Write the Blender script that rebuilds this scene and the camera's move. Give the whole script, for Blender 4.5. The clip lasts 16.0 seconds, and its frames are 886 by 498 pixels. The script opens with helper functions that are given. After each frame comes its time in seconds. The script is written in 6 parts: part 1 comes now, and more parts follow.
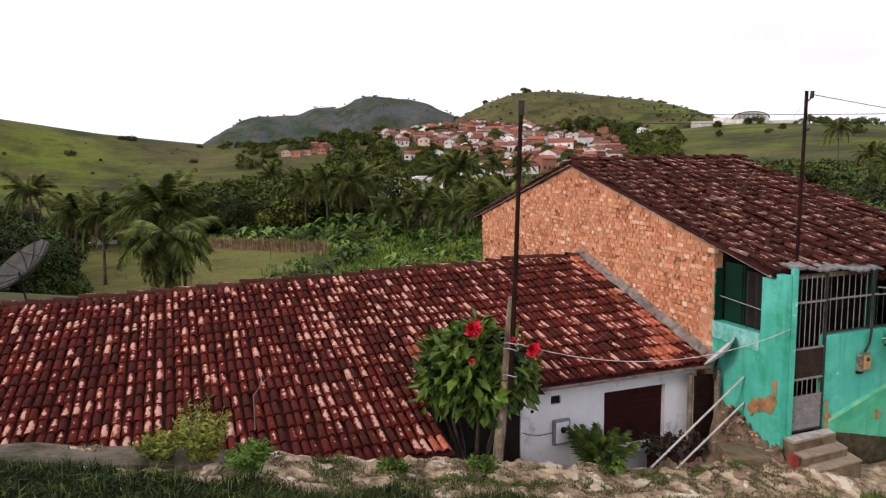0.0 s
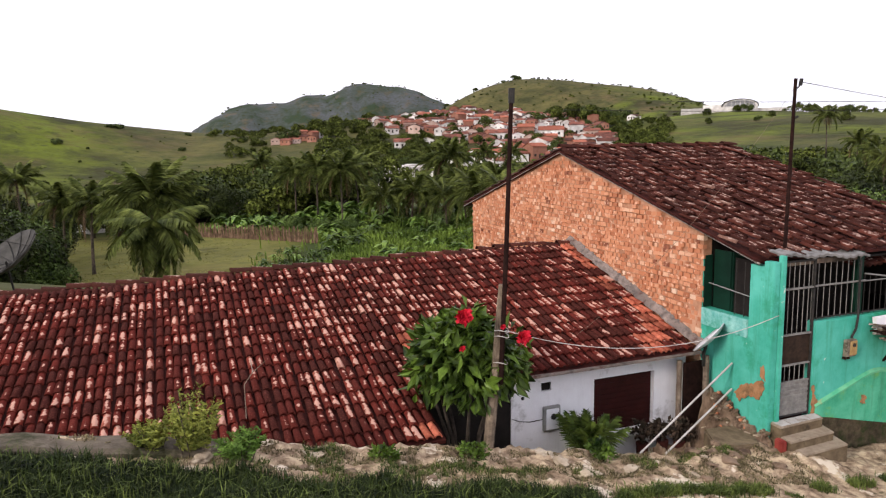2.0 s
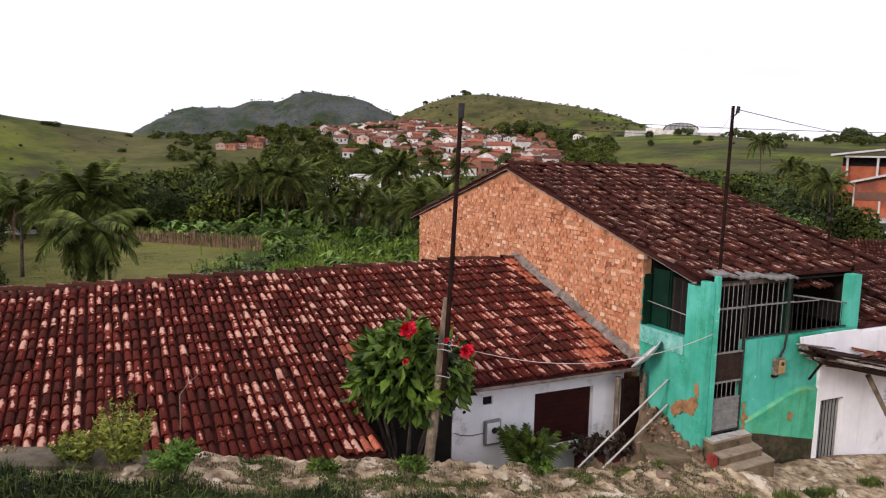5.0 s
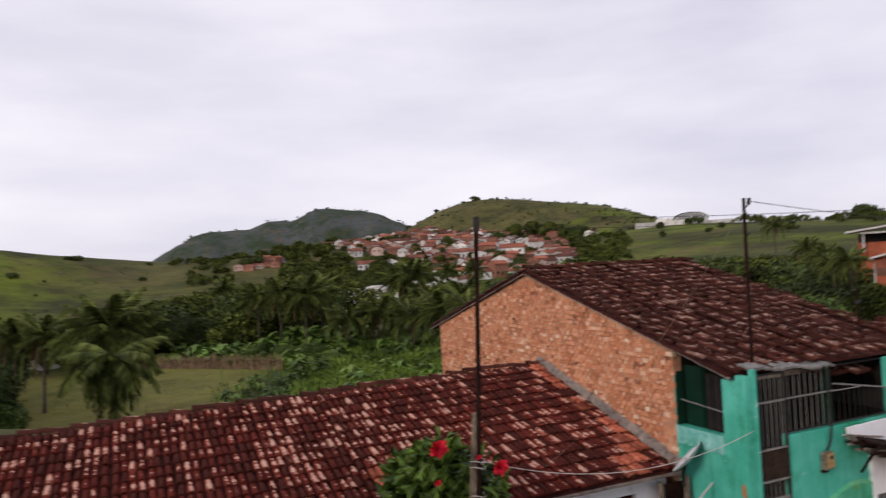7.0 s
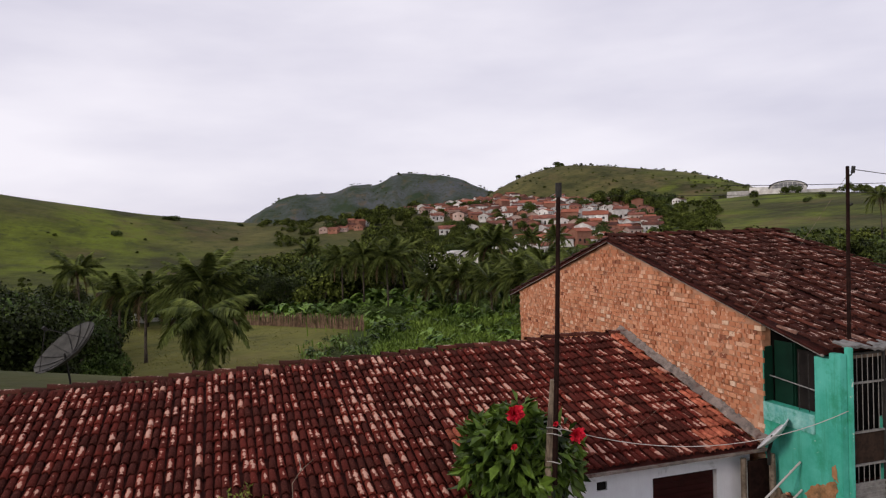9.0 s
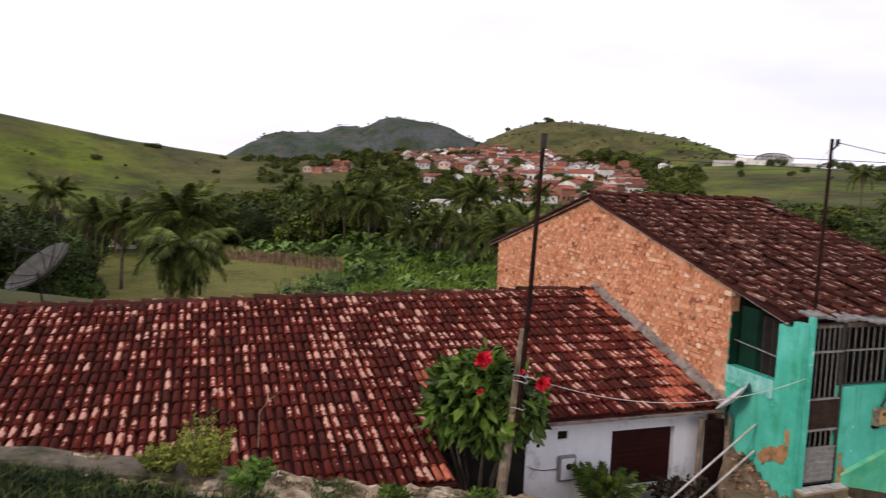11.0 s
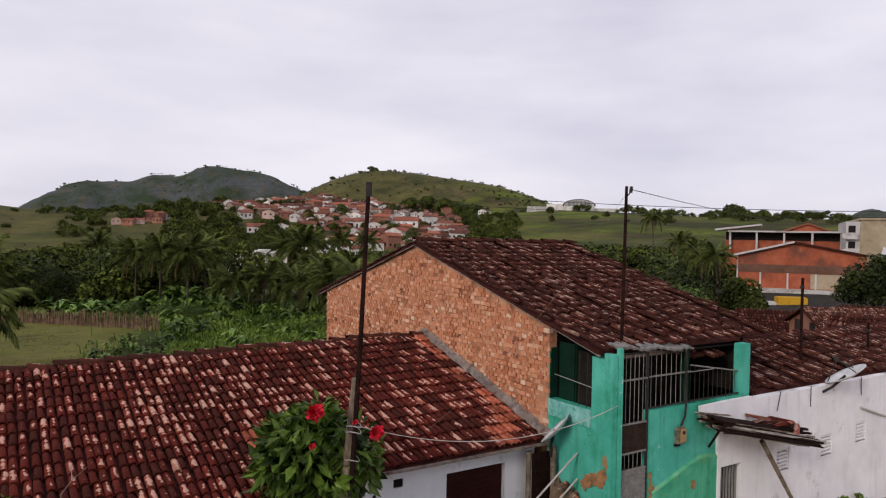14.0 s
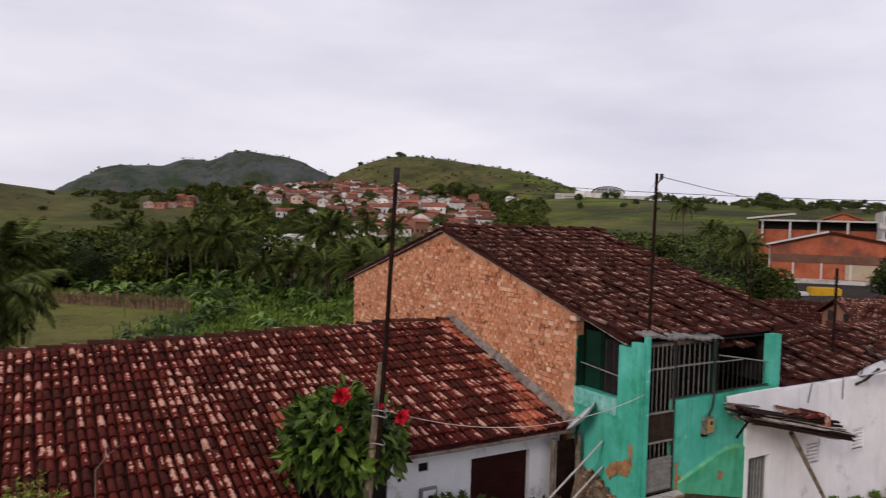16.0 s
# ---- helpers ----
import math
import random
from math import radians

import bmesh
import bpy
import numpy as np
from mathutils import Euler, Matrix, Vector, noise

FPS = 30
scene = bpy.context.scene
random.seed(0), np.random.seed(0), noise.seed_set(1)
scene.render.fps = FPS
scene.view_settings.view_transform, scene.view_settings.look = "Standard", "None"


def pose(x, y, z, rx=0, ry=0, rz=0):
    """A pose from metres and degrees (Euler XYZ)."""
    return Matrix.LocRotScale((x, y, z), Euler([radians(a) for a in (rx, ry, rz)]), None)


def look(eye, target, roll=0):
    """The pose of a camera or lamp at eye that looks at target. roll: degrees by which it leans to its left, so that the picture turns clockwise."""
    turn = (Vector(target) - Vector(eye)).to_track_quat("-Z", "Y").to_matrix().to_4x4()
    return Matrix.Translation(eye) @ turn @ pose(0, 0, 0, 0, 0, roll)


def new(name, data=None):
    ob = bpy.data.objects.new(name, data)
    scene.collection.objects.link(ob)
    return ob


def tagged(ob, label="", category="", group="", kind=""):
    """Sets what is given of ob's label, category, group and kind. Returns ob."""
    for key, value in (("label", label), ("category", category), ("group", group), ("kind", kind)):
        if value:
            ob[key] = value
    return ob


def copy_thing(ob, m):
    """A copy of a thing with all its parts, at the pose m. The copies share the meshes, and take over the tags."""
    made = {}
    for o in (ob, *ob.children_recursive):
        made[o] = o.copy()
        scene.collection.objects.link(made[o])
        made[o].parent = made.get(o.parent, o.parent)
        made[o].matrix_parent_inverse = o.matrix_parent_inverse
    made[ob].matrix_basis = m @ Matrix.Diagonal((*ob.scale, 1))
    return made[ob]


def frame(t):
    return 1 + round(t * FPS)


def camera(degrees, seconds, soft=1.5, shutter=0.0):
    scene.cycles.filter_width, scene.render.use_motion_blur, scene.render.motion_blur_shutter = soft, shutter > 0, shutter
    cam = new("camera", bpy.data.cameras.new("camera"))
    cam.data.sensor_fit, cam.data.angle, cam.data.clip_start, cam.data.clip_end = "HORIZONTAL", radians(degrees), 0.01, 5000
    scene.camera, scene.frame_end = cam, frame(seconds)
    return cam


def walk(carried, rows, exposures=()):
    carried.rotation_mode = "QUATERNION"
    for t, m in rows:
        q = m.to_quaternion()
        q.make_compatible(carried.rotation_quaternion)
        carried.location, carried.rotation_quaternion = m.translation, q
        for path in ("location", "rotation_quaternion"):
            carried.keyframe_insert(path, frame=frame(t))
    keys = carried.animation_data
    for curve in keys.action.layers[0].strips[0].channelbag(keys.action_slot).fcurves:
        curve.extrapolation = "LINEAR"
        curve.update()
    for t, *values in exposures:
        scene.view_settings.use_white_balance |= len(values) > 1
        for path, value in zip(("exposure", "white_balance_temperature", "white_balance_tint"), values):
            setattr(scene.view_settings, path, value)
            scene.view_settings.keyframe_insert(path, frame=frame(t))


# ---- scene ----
# Camera: stands on a terrace over a steep street and turns in the hand.
EYE = 6.3
cam = camera(64.8, 16.0, soft=1.2, shutter=0.5)
ROWS = [  # seconds, place, yaw, pitch, roll
    (0, 0.00, 0.00, 0.00, -20.38, -7.14, -0.88), (0.5, 0.00, 0.00, 0.00, -21.40, -7.85, -1.59),
    (1, 0.00, 0.00, 0.00, -21.93, -8.04, -1.83), (1.5, 0.00, 0.00, 0.00, -20.83, -8.25, -1.80),
    (2, 0.00, 0.00, 0.00, -21.15, -8.13, -0.96), (2.5, 0.00, 0.00, 0.00, -21.94, -7.06, 0.51),
    (3, 0.00, 0.00, 0.00, -22.00, -7.11, 0.80), (3.5, 0.00, 0.00, 0.00, -21.89, -6.85, 1.26),
    (4, 0.00, 0.00, 0.00, -22.61, -7.32, 1.21), (4.5, 0.00, 0.00, 0.00, -24.54, -7.45, 1.27),
    (4.7, 0.00, 0.00, 0.00, -25.31, -7.23, 1.57), (6.8, -0.05, 0.02, 0.12, -26.73, -1.66, -1.77),
    (7, -0.05, 0.02, 0.12, -24.35, 1.54, -2.93), (7.5, -0.05, 0.02, 0.12, -20.10, -0.34, -6.04),
    (8, -0.05, 0.02, 0.12, -18.74, -0.94, -2.96), (8.5, -0.05, 0.02, 0.12, -17.44, -0.81, -2.79),
    (8.7, -0.05, 0.02, 0.12, -17.55, -0.77, -2.45), (10.8, 0.00, 0.02, 0.05, -17.59, -5.71, 2.48),
    (11, 0.00, 0.02, 0.05, -19.12, -5.23, 2.35), (11.5, 0.00, 0.02, 0.05, -24.58, -3.98, 3.05),
    (12, 0.00, 0.02, 0.05, -32.51, -1.84, 2.55), (12.5, 0.00, 0.02, 0.05, -33.87, -2.33, 2.23),
    (13, 0.00, 0.02, 0.05, -33.68, -2.20, 2.28), (13.5, 0.00, 0.02, 0.05, -33.41, -1.46, 1.38),
    (14, 0.00, 0.02, 0.05, -33.05, -0.88, 1.08), (14.5, 0.00, 0.02, 0.05, -33.93, -1.76, 1.47),
    (15, 0.00, 0.02, 0.05, -35.32, -2.53, 2.04), (15.5, 0.00, 0.02, 0.05, -34.22, -2.10, 1.68),
    (16, 0.00, 0.02, 0.05, -30.86, -2.07, 1.61),
]
EXPOSURES = [(0, 0.22), (1, 0.37), (2.5, 0.47), (3.6, 0.47), (4.6, 0.30), (6.8, -0.1), (7.4, -0.5), (8.0, -0.46), (8.7, -0.38), (10.8, 0.14), (11.5, -0.02), (12.2, -0.28), (13, -0.27), (13.8, -0.32), (14.5, -0.36), (15, -0.24), (16, -0.35)]
walk(cam, [(t, pose(x, y, EYE + z, 90 + pitch, 0, yaw) @ pose(0, 0, 0, 0, 0, roll)) for t, x, y, z, yaw, pitch, roll in ROWS], EXPOSURES)

# Light: a bright overcast sky and a very soft sun.
world = bpy.data.worlds.new("overcast")
scene.world = world
world.use_nodes = True
wn, wl = world.node_tree.nodes, world.node_tree.links
sky = wn.new("ShaderNodeTexSky")
sky.sky_type, sky.sun_disc, sky.sun_elevation, sky.sun_rotation = "NISHITA", False, radians(26), radians(247)
sky_gain = wn.new("ShaderNodeMix")
sky_gain.data_type, sky_gain.blend_type = "RGBA", "MULTIPLY"
sky_gain.inputs[0].default_value = 1
sky_gain.inputs[7].default_value = (0.08, 0.08, 0.08, 1)
wl.new(sky.outputs[0], sky_gain.inputs[6])
coord = wn.new("ShaderNodeTexCoord")
stretch = wn.new("ShaderNodeMapping")
stretch.inputs["Scale"].default_value = (1.2, 1.2, 4.5)
wl.new(coord.outputs["Generated"], stretch.inputs[0])
cloud = wn.new("ShaderNodeTexNoise")
cloud.inputs["Scale"].default_value, cloud.inputs["Detail"].default_value = 1.6, 5
wl.new(stretch.outputs[0], cloud.inputs["Vector"])
tone = wn.new("ShaderNodeValToRGB")
tone.color_ramp.elements[0].position, tone.color_ramp.elements[0].color = 0.3, (0.68, 0.655, 0.775, 1)
tone.color_ramp.elements[1].position, tone.color_ramp.elements[1].color = 0.68, (0.95, 0.91, 0.99, 1)
wl.new(cloud.outputs[0], tone.inputs[0])
veil = wn.new("ShaderNodeMix")
veil.data_type = "RGBA"
veil.inputs[0].default_value = 0.92
wl.new(sky_gain.outputs[2], veil.inputs[6])
wl.new(tone.outputs[0], veil.inputs[7])
wl.new(veil.outputs[2], wn["Background"].inputs[0])
wn["Background"].inputs[1].default_value = 1.28
sun = new("sun", bpy.data.lights.new("sun", "SUN"))
sun.data.energy, sun.data.angle, sun.data.color = 1.8, radians(12), (1.0, 0.905, 0.81)
sun.matrix_world = look((-80, -34, 42), (0, 0, 0))


# ---- materials ----
def dimmed(c):
    """A base colour scaled to 0.86, so that every surface renders darker against the sky."""
    return (*(0.86 * v for v in c), 1)


def material(name, dark, light, scale=3.0, rough=0.85, bump=0.2, fine=40.0, mid=None, stain=None, stain_scale=0.6, stain_amount=0.5, random_tint=0.0, island=False, metallic=0.0, lo=0.35, hi=0.65, wear=None, streak=None, gloss=0.15, fleck=None):
    """Two colours mixed by coarse and fine noise, an optional stain at a larger scale, a tint by piece, and relief."""
    m = bpy.data.materials.new(name)
    m.use_nodes = True
    n, l = m.node_tree.nodes, m.node_tree.links
    b = n["Principled BSDF"]
    b.inputs["Roughness"].default_value, b.inputs["Metallic"].default_value = rough, metallic
    b.inputs["Specular IOR Level"].default_value = gloss
    g = n.new("ShaderNodeNewGeometry")
    a = n.new("ShaderNodeTexNoise")
    a.inputs["Scale"].default_value, a.inputs["Detail"].default_value, a.inputs["Roughness"].default_value = scale, 6, 0.65
    l.new(g.outputs["Position"], a.inputs["Vector"])
    r = n.new("ShaderNodeValToRGB")
    r.color_ramp.elements[0].position, r.color_ramp.elements[0].color = lo, dimmed(dark)
    r.color_ramp.elements[1].position, r.color_ramp.elements[1].color = hi, dimmed(light)
    if mid:
        e = r.color_ramp.elements.new((lo + hi) / 2)
        e.color = dimmed(mid)
    l.new(a.outputs[0], r.inputs[0])
    out = r.outputs[0]
    if stain:
        s = n.new("ShaderNodeTexNoise")
        s.inputs["Scale"].default_value, s.inputs["Detail"].default_value, s.inputs["Roughness"].default_value = stain_scale, 8, 0.7
        l.new(g.outputs["Position"], s.inputs["Vector"])
        q = n.new("ShaderNodeValToRGB")
        q.color_ramp.elements[0].position, q.color_ramp.elements[1].position = 0.62 - 0.25 * stain_amount, 0.72 - 0.2 * stain_amount
        l.new(s.outputs[0], q.inputs[0])
        x = n.new("ShaderNodeMix")
        x.data_type = "RGBA"
        x.inputs[7].default_value = dimmed(stain)
        l.new(q.outputs[0], x.inputs[0])
        l.new(out, x.inputs[6])
        out = x.outputs[2]
    if wear:  # fallen plaster: a colour, its scale, how rare, and the height up to which rising damp reaches
        s = n.new("ShaderNodeTexNoise")
        s.inputs["Scale"].default_value, s.inputs["Detail"].default_value, s.inputs["Roughness"].default_value = wear[1], 7, 0.6
        l.new(g.outputs["Position"], s.inputs["Vector"])
        z = n.new("ShaderNodeSeparateXYZ")
        l.new(g.outputs["Position"], z.inputs[0])
        h = n.new("ShaderNodeMapRange")
        h.inputs[1].default_value, h.inputs[2].default_value, h.inputs[3].default_value, h.inputs[4].default_value = wear[3] - 1.2, wear[3], 0.06, -0.2
        l.new(z.outputs[2], h.inputs[0])
        p = n.new("ShaderNodeMath")
        l.new(s.outputs[0], p.inputs[0])
        l.new(h.outputs[0], p.inputs[1])
        q = n.new("ShaderNodeMapRange")
        q.inputs[1].default_value, q.inputs[2].default_value = wear[2], wear[2] + 0.03
        l.new(p.outputs[0], q.inputs[0])
        x = n.new("ShaderNodeMix")
        x.data_type = "RGBA"
        x.inputs[7].default_value = dimmed(wear[0])
        l.new(q.outputs[0], x.inputs[0])
        l.new(out, x.inputs[6])
        out = x.outputs[2]
    if streak:  # dirt that the rain drew down the wall: a colour and how much
        p = n.new("ShaderNodeMapping")
        p.inputs["Scale"].default_value = (5, 5, 0.45)
        l.new(g.outputs["Position"], p.inputs[0])
        s = n.new("ShaderNodeTexNoise")
        s.inputs["Scale"].default_value, s.inputs["Detail"].default_value, s.inputs["Roughness"].default_value = 1.0, 7, 0.65
        l.new(p.outputs[0], s.inputs["Vector"])
        q = n.new("ShaderNodeMapRange")
        q.inputs[1].default_value, q.inputs[2].default_value, q.inputs[4].default_value = 0.52, 0.72, streak[1]
        l.new(s.outputs[0], q.inputs[0])
        x = n.new("ShaderNodeMix")
        x.data_type = "RGBA"
        x.inputs[7].default_value = dimmed(streak[0])
        l.new(q.outputs[0], x.inputs[0])
        l.new(out, x.inputs[6])
        out = x.outputs[2]
    if fleck:  # small spots of flaked paint: colour, scale, how rare
        s = n.new("ShaderNodeTexNoise")
        s.inputs["Scale"].default_value, s.inputs["Detail"].default_value, s.inputs["Roughness"].default_value = fleck[1], 4, 0.55
        l.new(g.outputs["Position"], s.inputs["Vector"])
        q = n.new("ShaderNodeMapRange")
        q.inputs[1].default_value, q.inputs[2].default_value = fleck[2], fleck[2] + 0.03
        l.new(s.outputs[0], q.inputs[0])
        x = n.new("ShaderNodeMix")
        x.data_type = "RGBA"
        x.inputs[7].default_value = dimmed(fleck[0])
        l.new(q.outputs[0], x.inputs[0])
        l.new(out, x.inputs[6])
        out = x.outputs[2]
    if random_tint:
        o = n.new("ShaderNodeObjectInfo")
        source = g.outputs["Random Per Island"] if island else o.outputs["Random"]
        k = n.new("ShaderNodeMapRange")
        k.inputs[3].default_value, k.inputs[4].default_value = 1 - random_tint, 1 + random_tint
        l.new(source, k.inputs[0])
        h = n.new("ShaderNodeHueSaturation")
        l.new(k.outputs[0], h.inputs["Value"])
        l.new(out, h.inputs["Color"])
        out = h.outputs[0]
    l.new(out, b.inputs["Base Color"])
    if bump:
        f = n.new("ShaderNodeTexNoise")
        f.inputs["Scale"].default_value, f.inputs["Detail"].default_value = fine, 4
        l.new(g.outputs["Position"], f.inputs["Vector"])
        u = n.new("ShaderNodeBump")
        u.inputs["Strength"].default_value, u.inputs["Distance"].default_value = bump, 0.4 / fine
        l.new(f.outputs[0], u.inputs["Height"])
        l.new(u.outputs[0], b.inputs["Normal"])
    return m


def tile_material(name, tones, island, weather, patch, crown=0.0, rarity=0.6, grain=9.0, bloom_edge=0.045, speck=(0.24, 0.09, 0.07), short=0.3, vary=0.26):
    """Fired clay: a colour by piece from a stepped ramp, dark weathering, and pale lime bloom that keeps to the crown of a tile."""
    m = bpy.data.materials.new(name)
    m.use_nodes = True
    n, l = m.node_tree.nodes, m.node_tree.links
    b = n["Principled BSDF"]
    b.inputs["Roughness"].default_value = 0.75
    b.inputs["Specular IOR Level"].default_value = 0.08
    g = n.new("ShaderNodeNewGeometry")
    o = n.new("ShaderNodeObjectInfo")
    source = g.outputs["Random Per Island"] if island else o.outputs["Random"]
    r = n.new("ShaderNodeValToRGB")
    r.color_ramp.interpolation = "CONSTANT"
    r.color_ramp.elements[0].position, r.color_ramp.elements[0].color = 0, dimmed(tones[0][1])
    r.color_ramp.elements.remove(r.color_ramp.elements[1])
    for at, tone_c in tones[1:]:
        r.color_ramp.elements.new(at).color = dimmed(tone_c)
    l.new(source, r.inputs[0])
    out = r.outputs[0]

    def noise_at(scale, detail=6):
        a = n.new("ShaderNodeTexNoise")
        a.inputs["Scale"].default_value, a.inputs["Detail"].default_value, a.inputs["Roughness"].default_value = scale, detail, 0.6
        l.new(g.outputs["Position"], a.inputs["Vector"])
        return a.outputs[0]

    def sum_of(p, q, k=1.0):
        w = n.new("ShaderNodeMath")
        w.operation = "MULTIPLY_ADD"
        l.new(q, w.inputs[0])
        w.inputs[1].default_value = k
        l.new(p, w.inputs[2])
        return w.outputs[0]

    def laid(under, colour, value, low, high, most):
        q = n.new("ShaderNodeMapRange")
        q.inputs[1].default_value, q.inputs[2].default_value, q.inputs[4].default_value = low, high, most
        l.new(value, q.inputs[0])
        x = n.new("ShaderNodeMix")
        x.data_type = "RGBA"
        x.inputs[7].default_value = dimmed(colour)
        l.new(q.outputs[0], x.inputs[0])
        l.new(under, x.inputs[6])
        return x.outputs[2]
    out = laid(out, weather, noise_at(1.3), 0.47, 0.72, 0.7)
    out = laid(out, weather, noise_at(16), 0.52, 0.68, 0.6)
    value = noise_at(grain, 1.5)
    if crown:
        uv = n.new("ShaderNodeUVMap")
        s = n.new("ShaderNodeSeparateXYZ")
        l.new(uv.outputs[0], s.inputs[0])
        off = n.new("ShaderNodeMath")
        off.operation = "SUBTRACT"
        off.inputs[1].default_value = 0.5
        l.new(s.outputs[0], off.inputs[0])
        away = n.new("ShaderNodeMath")
        away.operation = "ABSOLUTE"
        l.new(off.outputs[0], away.inputs[0])
        value = sum_of(value, away.outputs[0], -crown)
        middle = n.new("ShaderNodeMath")
        middle.operation = "SUBTRACT"
        middle.inputs[1].default_value = 0.4
        l.new(s.outputs[1], middle.inputs[0])
        ends = n.new("ShaderNodeMath")
        ends.operation = "ABSOLUTE"
        l.new(middle.outputs[0], ends.inputs[0])
        value = sum_of(value, ends.outputs[0], -short)
        value = sum_of(value, source, vary)
        wide = noise_at(0.7)
        value = sum_of(value, wide, 0.35)
    if bloom_edge > 0.05:
        out = laid(out, speck, noise_at(38, 3), 0.52, 0.74, 0.55)
    out = laid(out, patch, value, rarity, rarity + bloom_edge, 0.9)
    l.new(out, b.inputs["Base Color"])
    f = n.new("ShaderNodeTexNoise")
    f.inputs["Scale"].default_value, f.inputs["Detail"].default_value = 60, 4
    l.new(g.outputs["Position"], f.inputs["Vector"])
    u = n.new("ShaderNodeBump")
    u.inputs["Strength"].default_value, u.inputs["Distance"].default_value = 0.35, 0.008
    l.new(f.outputs[0], u.inputs["Height"])
    l.new(u.outputs[0], b.inputs["Normal"])
    return m


RED_TONES = [(0, (0.052, 0.0115, 0.0085)), (0.2, (0.085, 0.0145, 0.0105)), (0.45, (0.122, 0.0185, 0.0130)), (0.70, (0.160, 0.0245, 0.0165)), (0.87, (0.22, 0.040, 0.026)), (0.955, (0.36, 0.105, 0.07)), (0.988, (0.50, 0.23, 0.165))]
BROWN_TONES = [(0, (0.044, 0.0125, 0.0085)), (0.35, (0.064, 0.0170, 0.0110)), (0.65, (0.084, 0.0225, 0.0145)), (0.87, (0.12, 0.035, 0.023)), (0.985, (0.22, 0.115, 0.085))]
TILE_RED, TILE_RED_BULK = [tile_material("clay_tile_red", RED_TONES, k, (0.045, 0.0115, 0.008), (0.63, 0.37, 0.285), 1.0, 0.915, 10.0, 0.09, (0.24, 0.08, 0.058), 0.42, 0.55) for k in (False, True)]
TILE_BROWN, TILE_BROWN_BULK = [tile_material("clay_tile_brown", BROWN_TONES, k, (0.030, 0.0105, 0.008), (0.47, 0.32, 0.26), 1.2, 0.675, 19.0, 0.06, (0.12, 0.055, 0.042), 0.7) for k in (False, True)]
TILE_PINK = tile_material("pink_clay_tile", [(0, (0.075, 0.024, 0.017)), (0.3, (0.11, 0.037, 0.026)), (0.6, (0.155, 0.054, 0.037)), (0.85, (0.24, 0.095, 0.065))], True, (0.06, 0.022, 0.017), (0.5, 0.33, 0.26), 0.5, 0.76)
TILE_OLD = tile_material("old_clay_tile", BROWN_TONES, True, (0.03, 0.011, 0.008), (0.30, 0.19, 0.15), 1.3, 0.83)
TILE_NEW = material("new_clay_tile", (0.22, 0.045, 0.026), (0.50, 0.155, 0.09), 9, random_tint=0.55)
UNDER = material("tile_channel", (0.035, 0.010, 0.008), (0.085, 0.020, 0.015), 6)
WOOD = material("weathered_wood", (0.14, 0.10, 0.075), (0.32, 0.25, 0.19), 8, stain=(0.05, 0.04, 0.03))
POST_WOOD = material("split_grey_wood", (0.10, 0.075, 0.055), (0.34, 0.265, 0.19), 5, bump=0.8, fine=30, streak=((0.03, 0.02, 0.014), 0.85))
POLE_DARK = material("dark_mast", (0.012, 0.006, 0.005), (0.03, 0.014, 0.011), 9, rough=0.8, gloss=0.05)
WHITE = material("whitewash", (0.84, 0.82, 0.84), (0.95, 0.94, 0.96), 1.6, stain=(0.50, 0.48, 0.47), stain_scale=1.2, stain_amount=0.1, fine=30, bump=0.3, streak=((0.40, 0.38, 0.40), 0.22))
GREEN = material("green_paint", (0.05, 0.39, 0.275), (0.12, 0.56, 0.445), 1.4, rough=0.6, stain=(0.03, 0.31, 0.165), stain_scale=1.1, stain_amount=0.38, fine=25, wear=((0.26, 0.15, 0.075), 1.9, 0.655, 2.7), streak=((0.03, 0.22, 0.10), 0.6), fleck=((0.62, 0.72, 0.64), 7, 0.69))
GREEN_LIME = material("mossy_green_paint", (0.045, 0.36, 0.20), (0.12, 0.53, 0.33), 2.2, rough=0.6, stain=(0.15, 0.42, 0.13), stain_scale=1.8, stain_amount=0.35, fine=22, bump=0.6, wear=((0.10, 0.075, 0.035), 2.6, 0.60, 1.75), streak=((0.03, 0.16, 0.06), 0.8), fleck=((0.45, 0.30, 0.14), 5, 0.68))
# ledge green made yellower to paint the light on its slope
LEDGE = material("lit_green_ledge", (0.07, 0.40, 0.22), (0.17, 0.50, 0.28), 4, stain=(0.36, 0.34, 0.15), stain_scale=3, stain_amount=0.25, bump=0.6, fine=24)
MOSSY = material("mossy_foundation", (0.035, 0.028, 0.017), (0.11, 0.085, 0.05), 6, stain=(0.03, 0.042, 0.012), stain_scale=3.5, stain_amount=0.5, bump=1.0, fine=22)
# the green paint with porch and window shade put into its colour
GREEN_SHADE = material("shaded_green_paint", (0.003, 0.020, 0.012), (0.006, 0.036, 0.021), 2.0, rough=0.6)
BRICK_TONES = [(0, (0.44, 0.165, 0.085)), (0.12, (0.57, 0.225, 0.115)), (0.4, (0.64, 0.28, 0.15)), (0.7, (0.70, 0.34, 0.195)), (0.88, (0.78, 0.47, 0.31)), (0.945, (0.84, 0.62, 0.45)), (0.97, (0.24, 0.085, 0.05))]
BRICK, BRICK_BULK = [tile_material("clay_brick", BRICK_TONES, k, (0.50, 0.21, 0.115), (0.78, 0.48, 0.33)) for k in (False, True)]
MORTAR = material("mortar", (0.27, 0.115, 0.06), (0.66, 0.36, 0.225), 2.2, bump=0.6, fine=45)
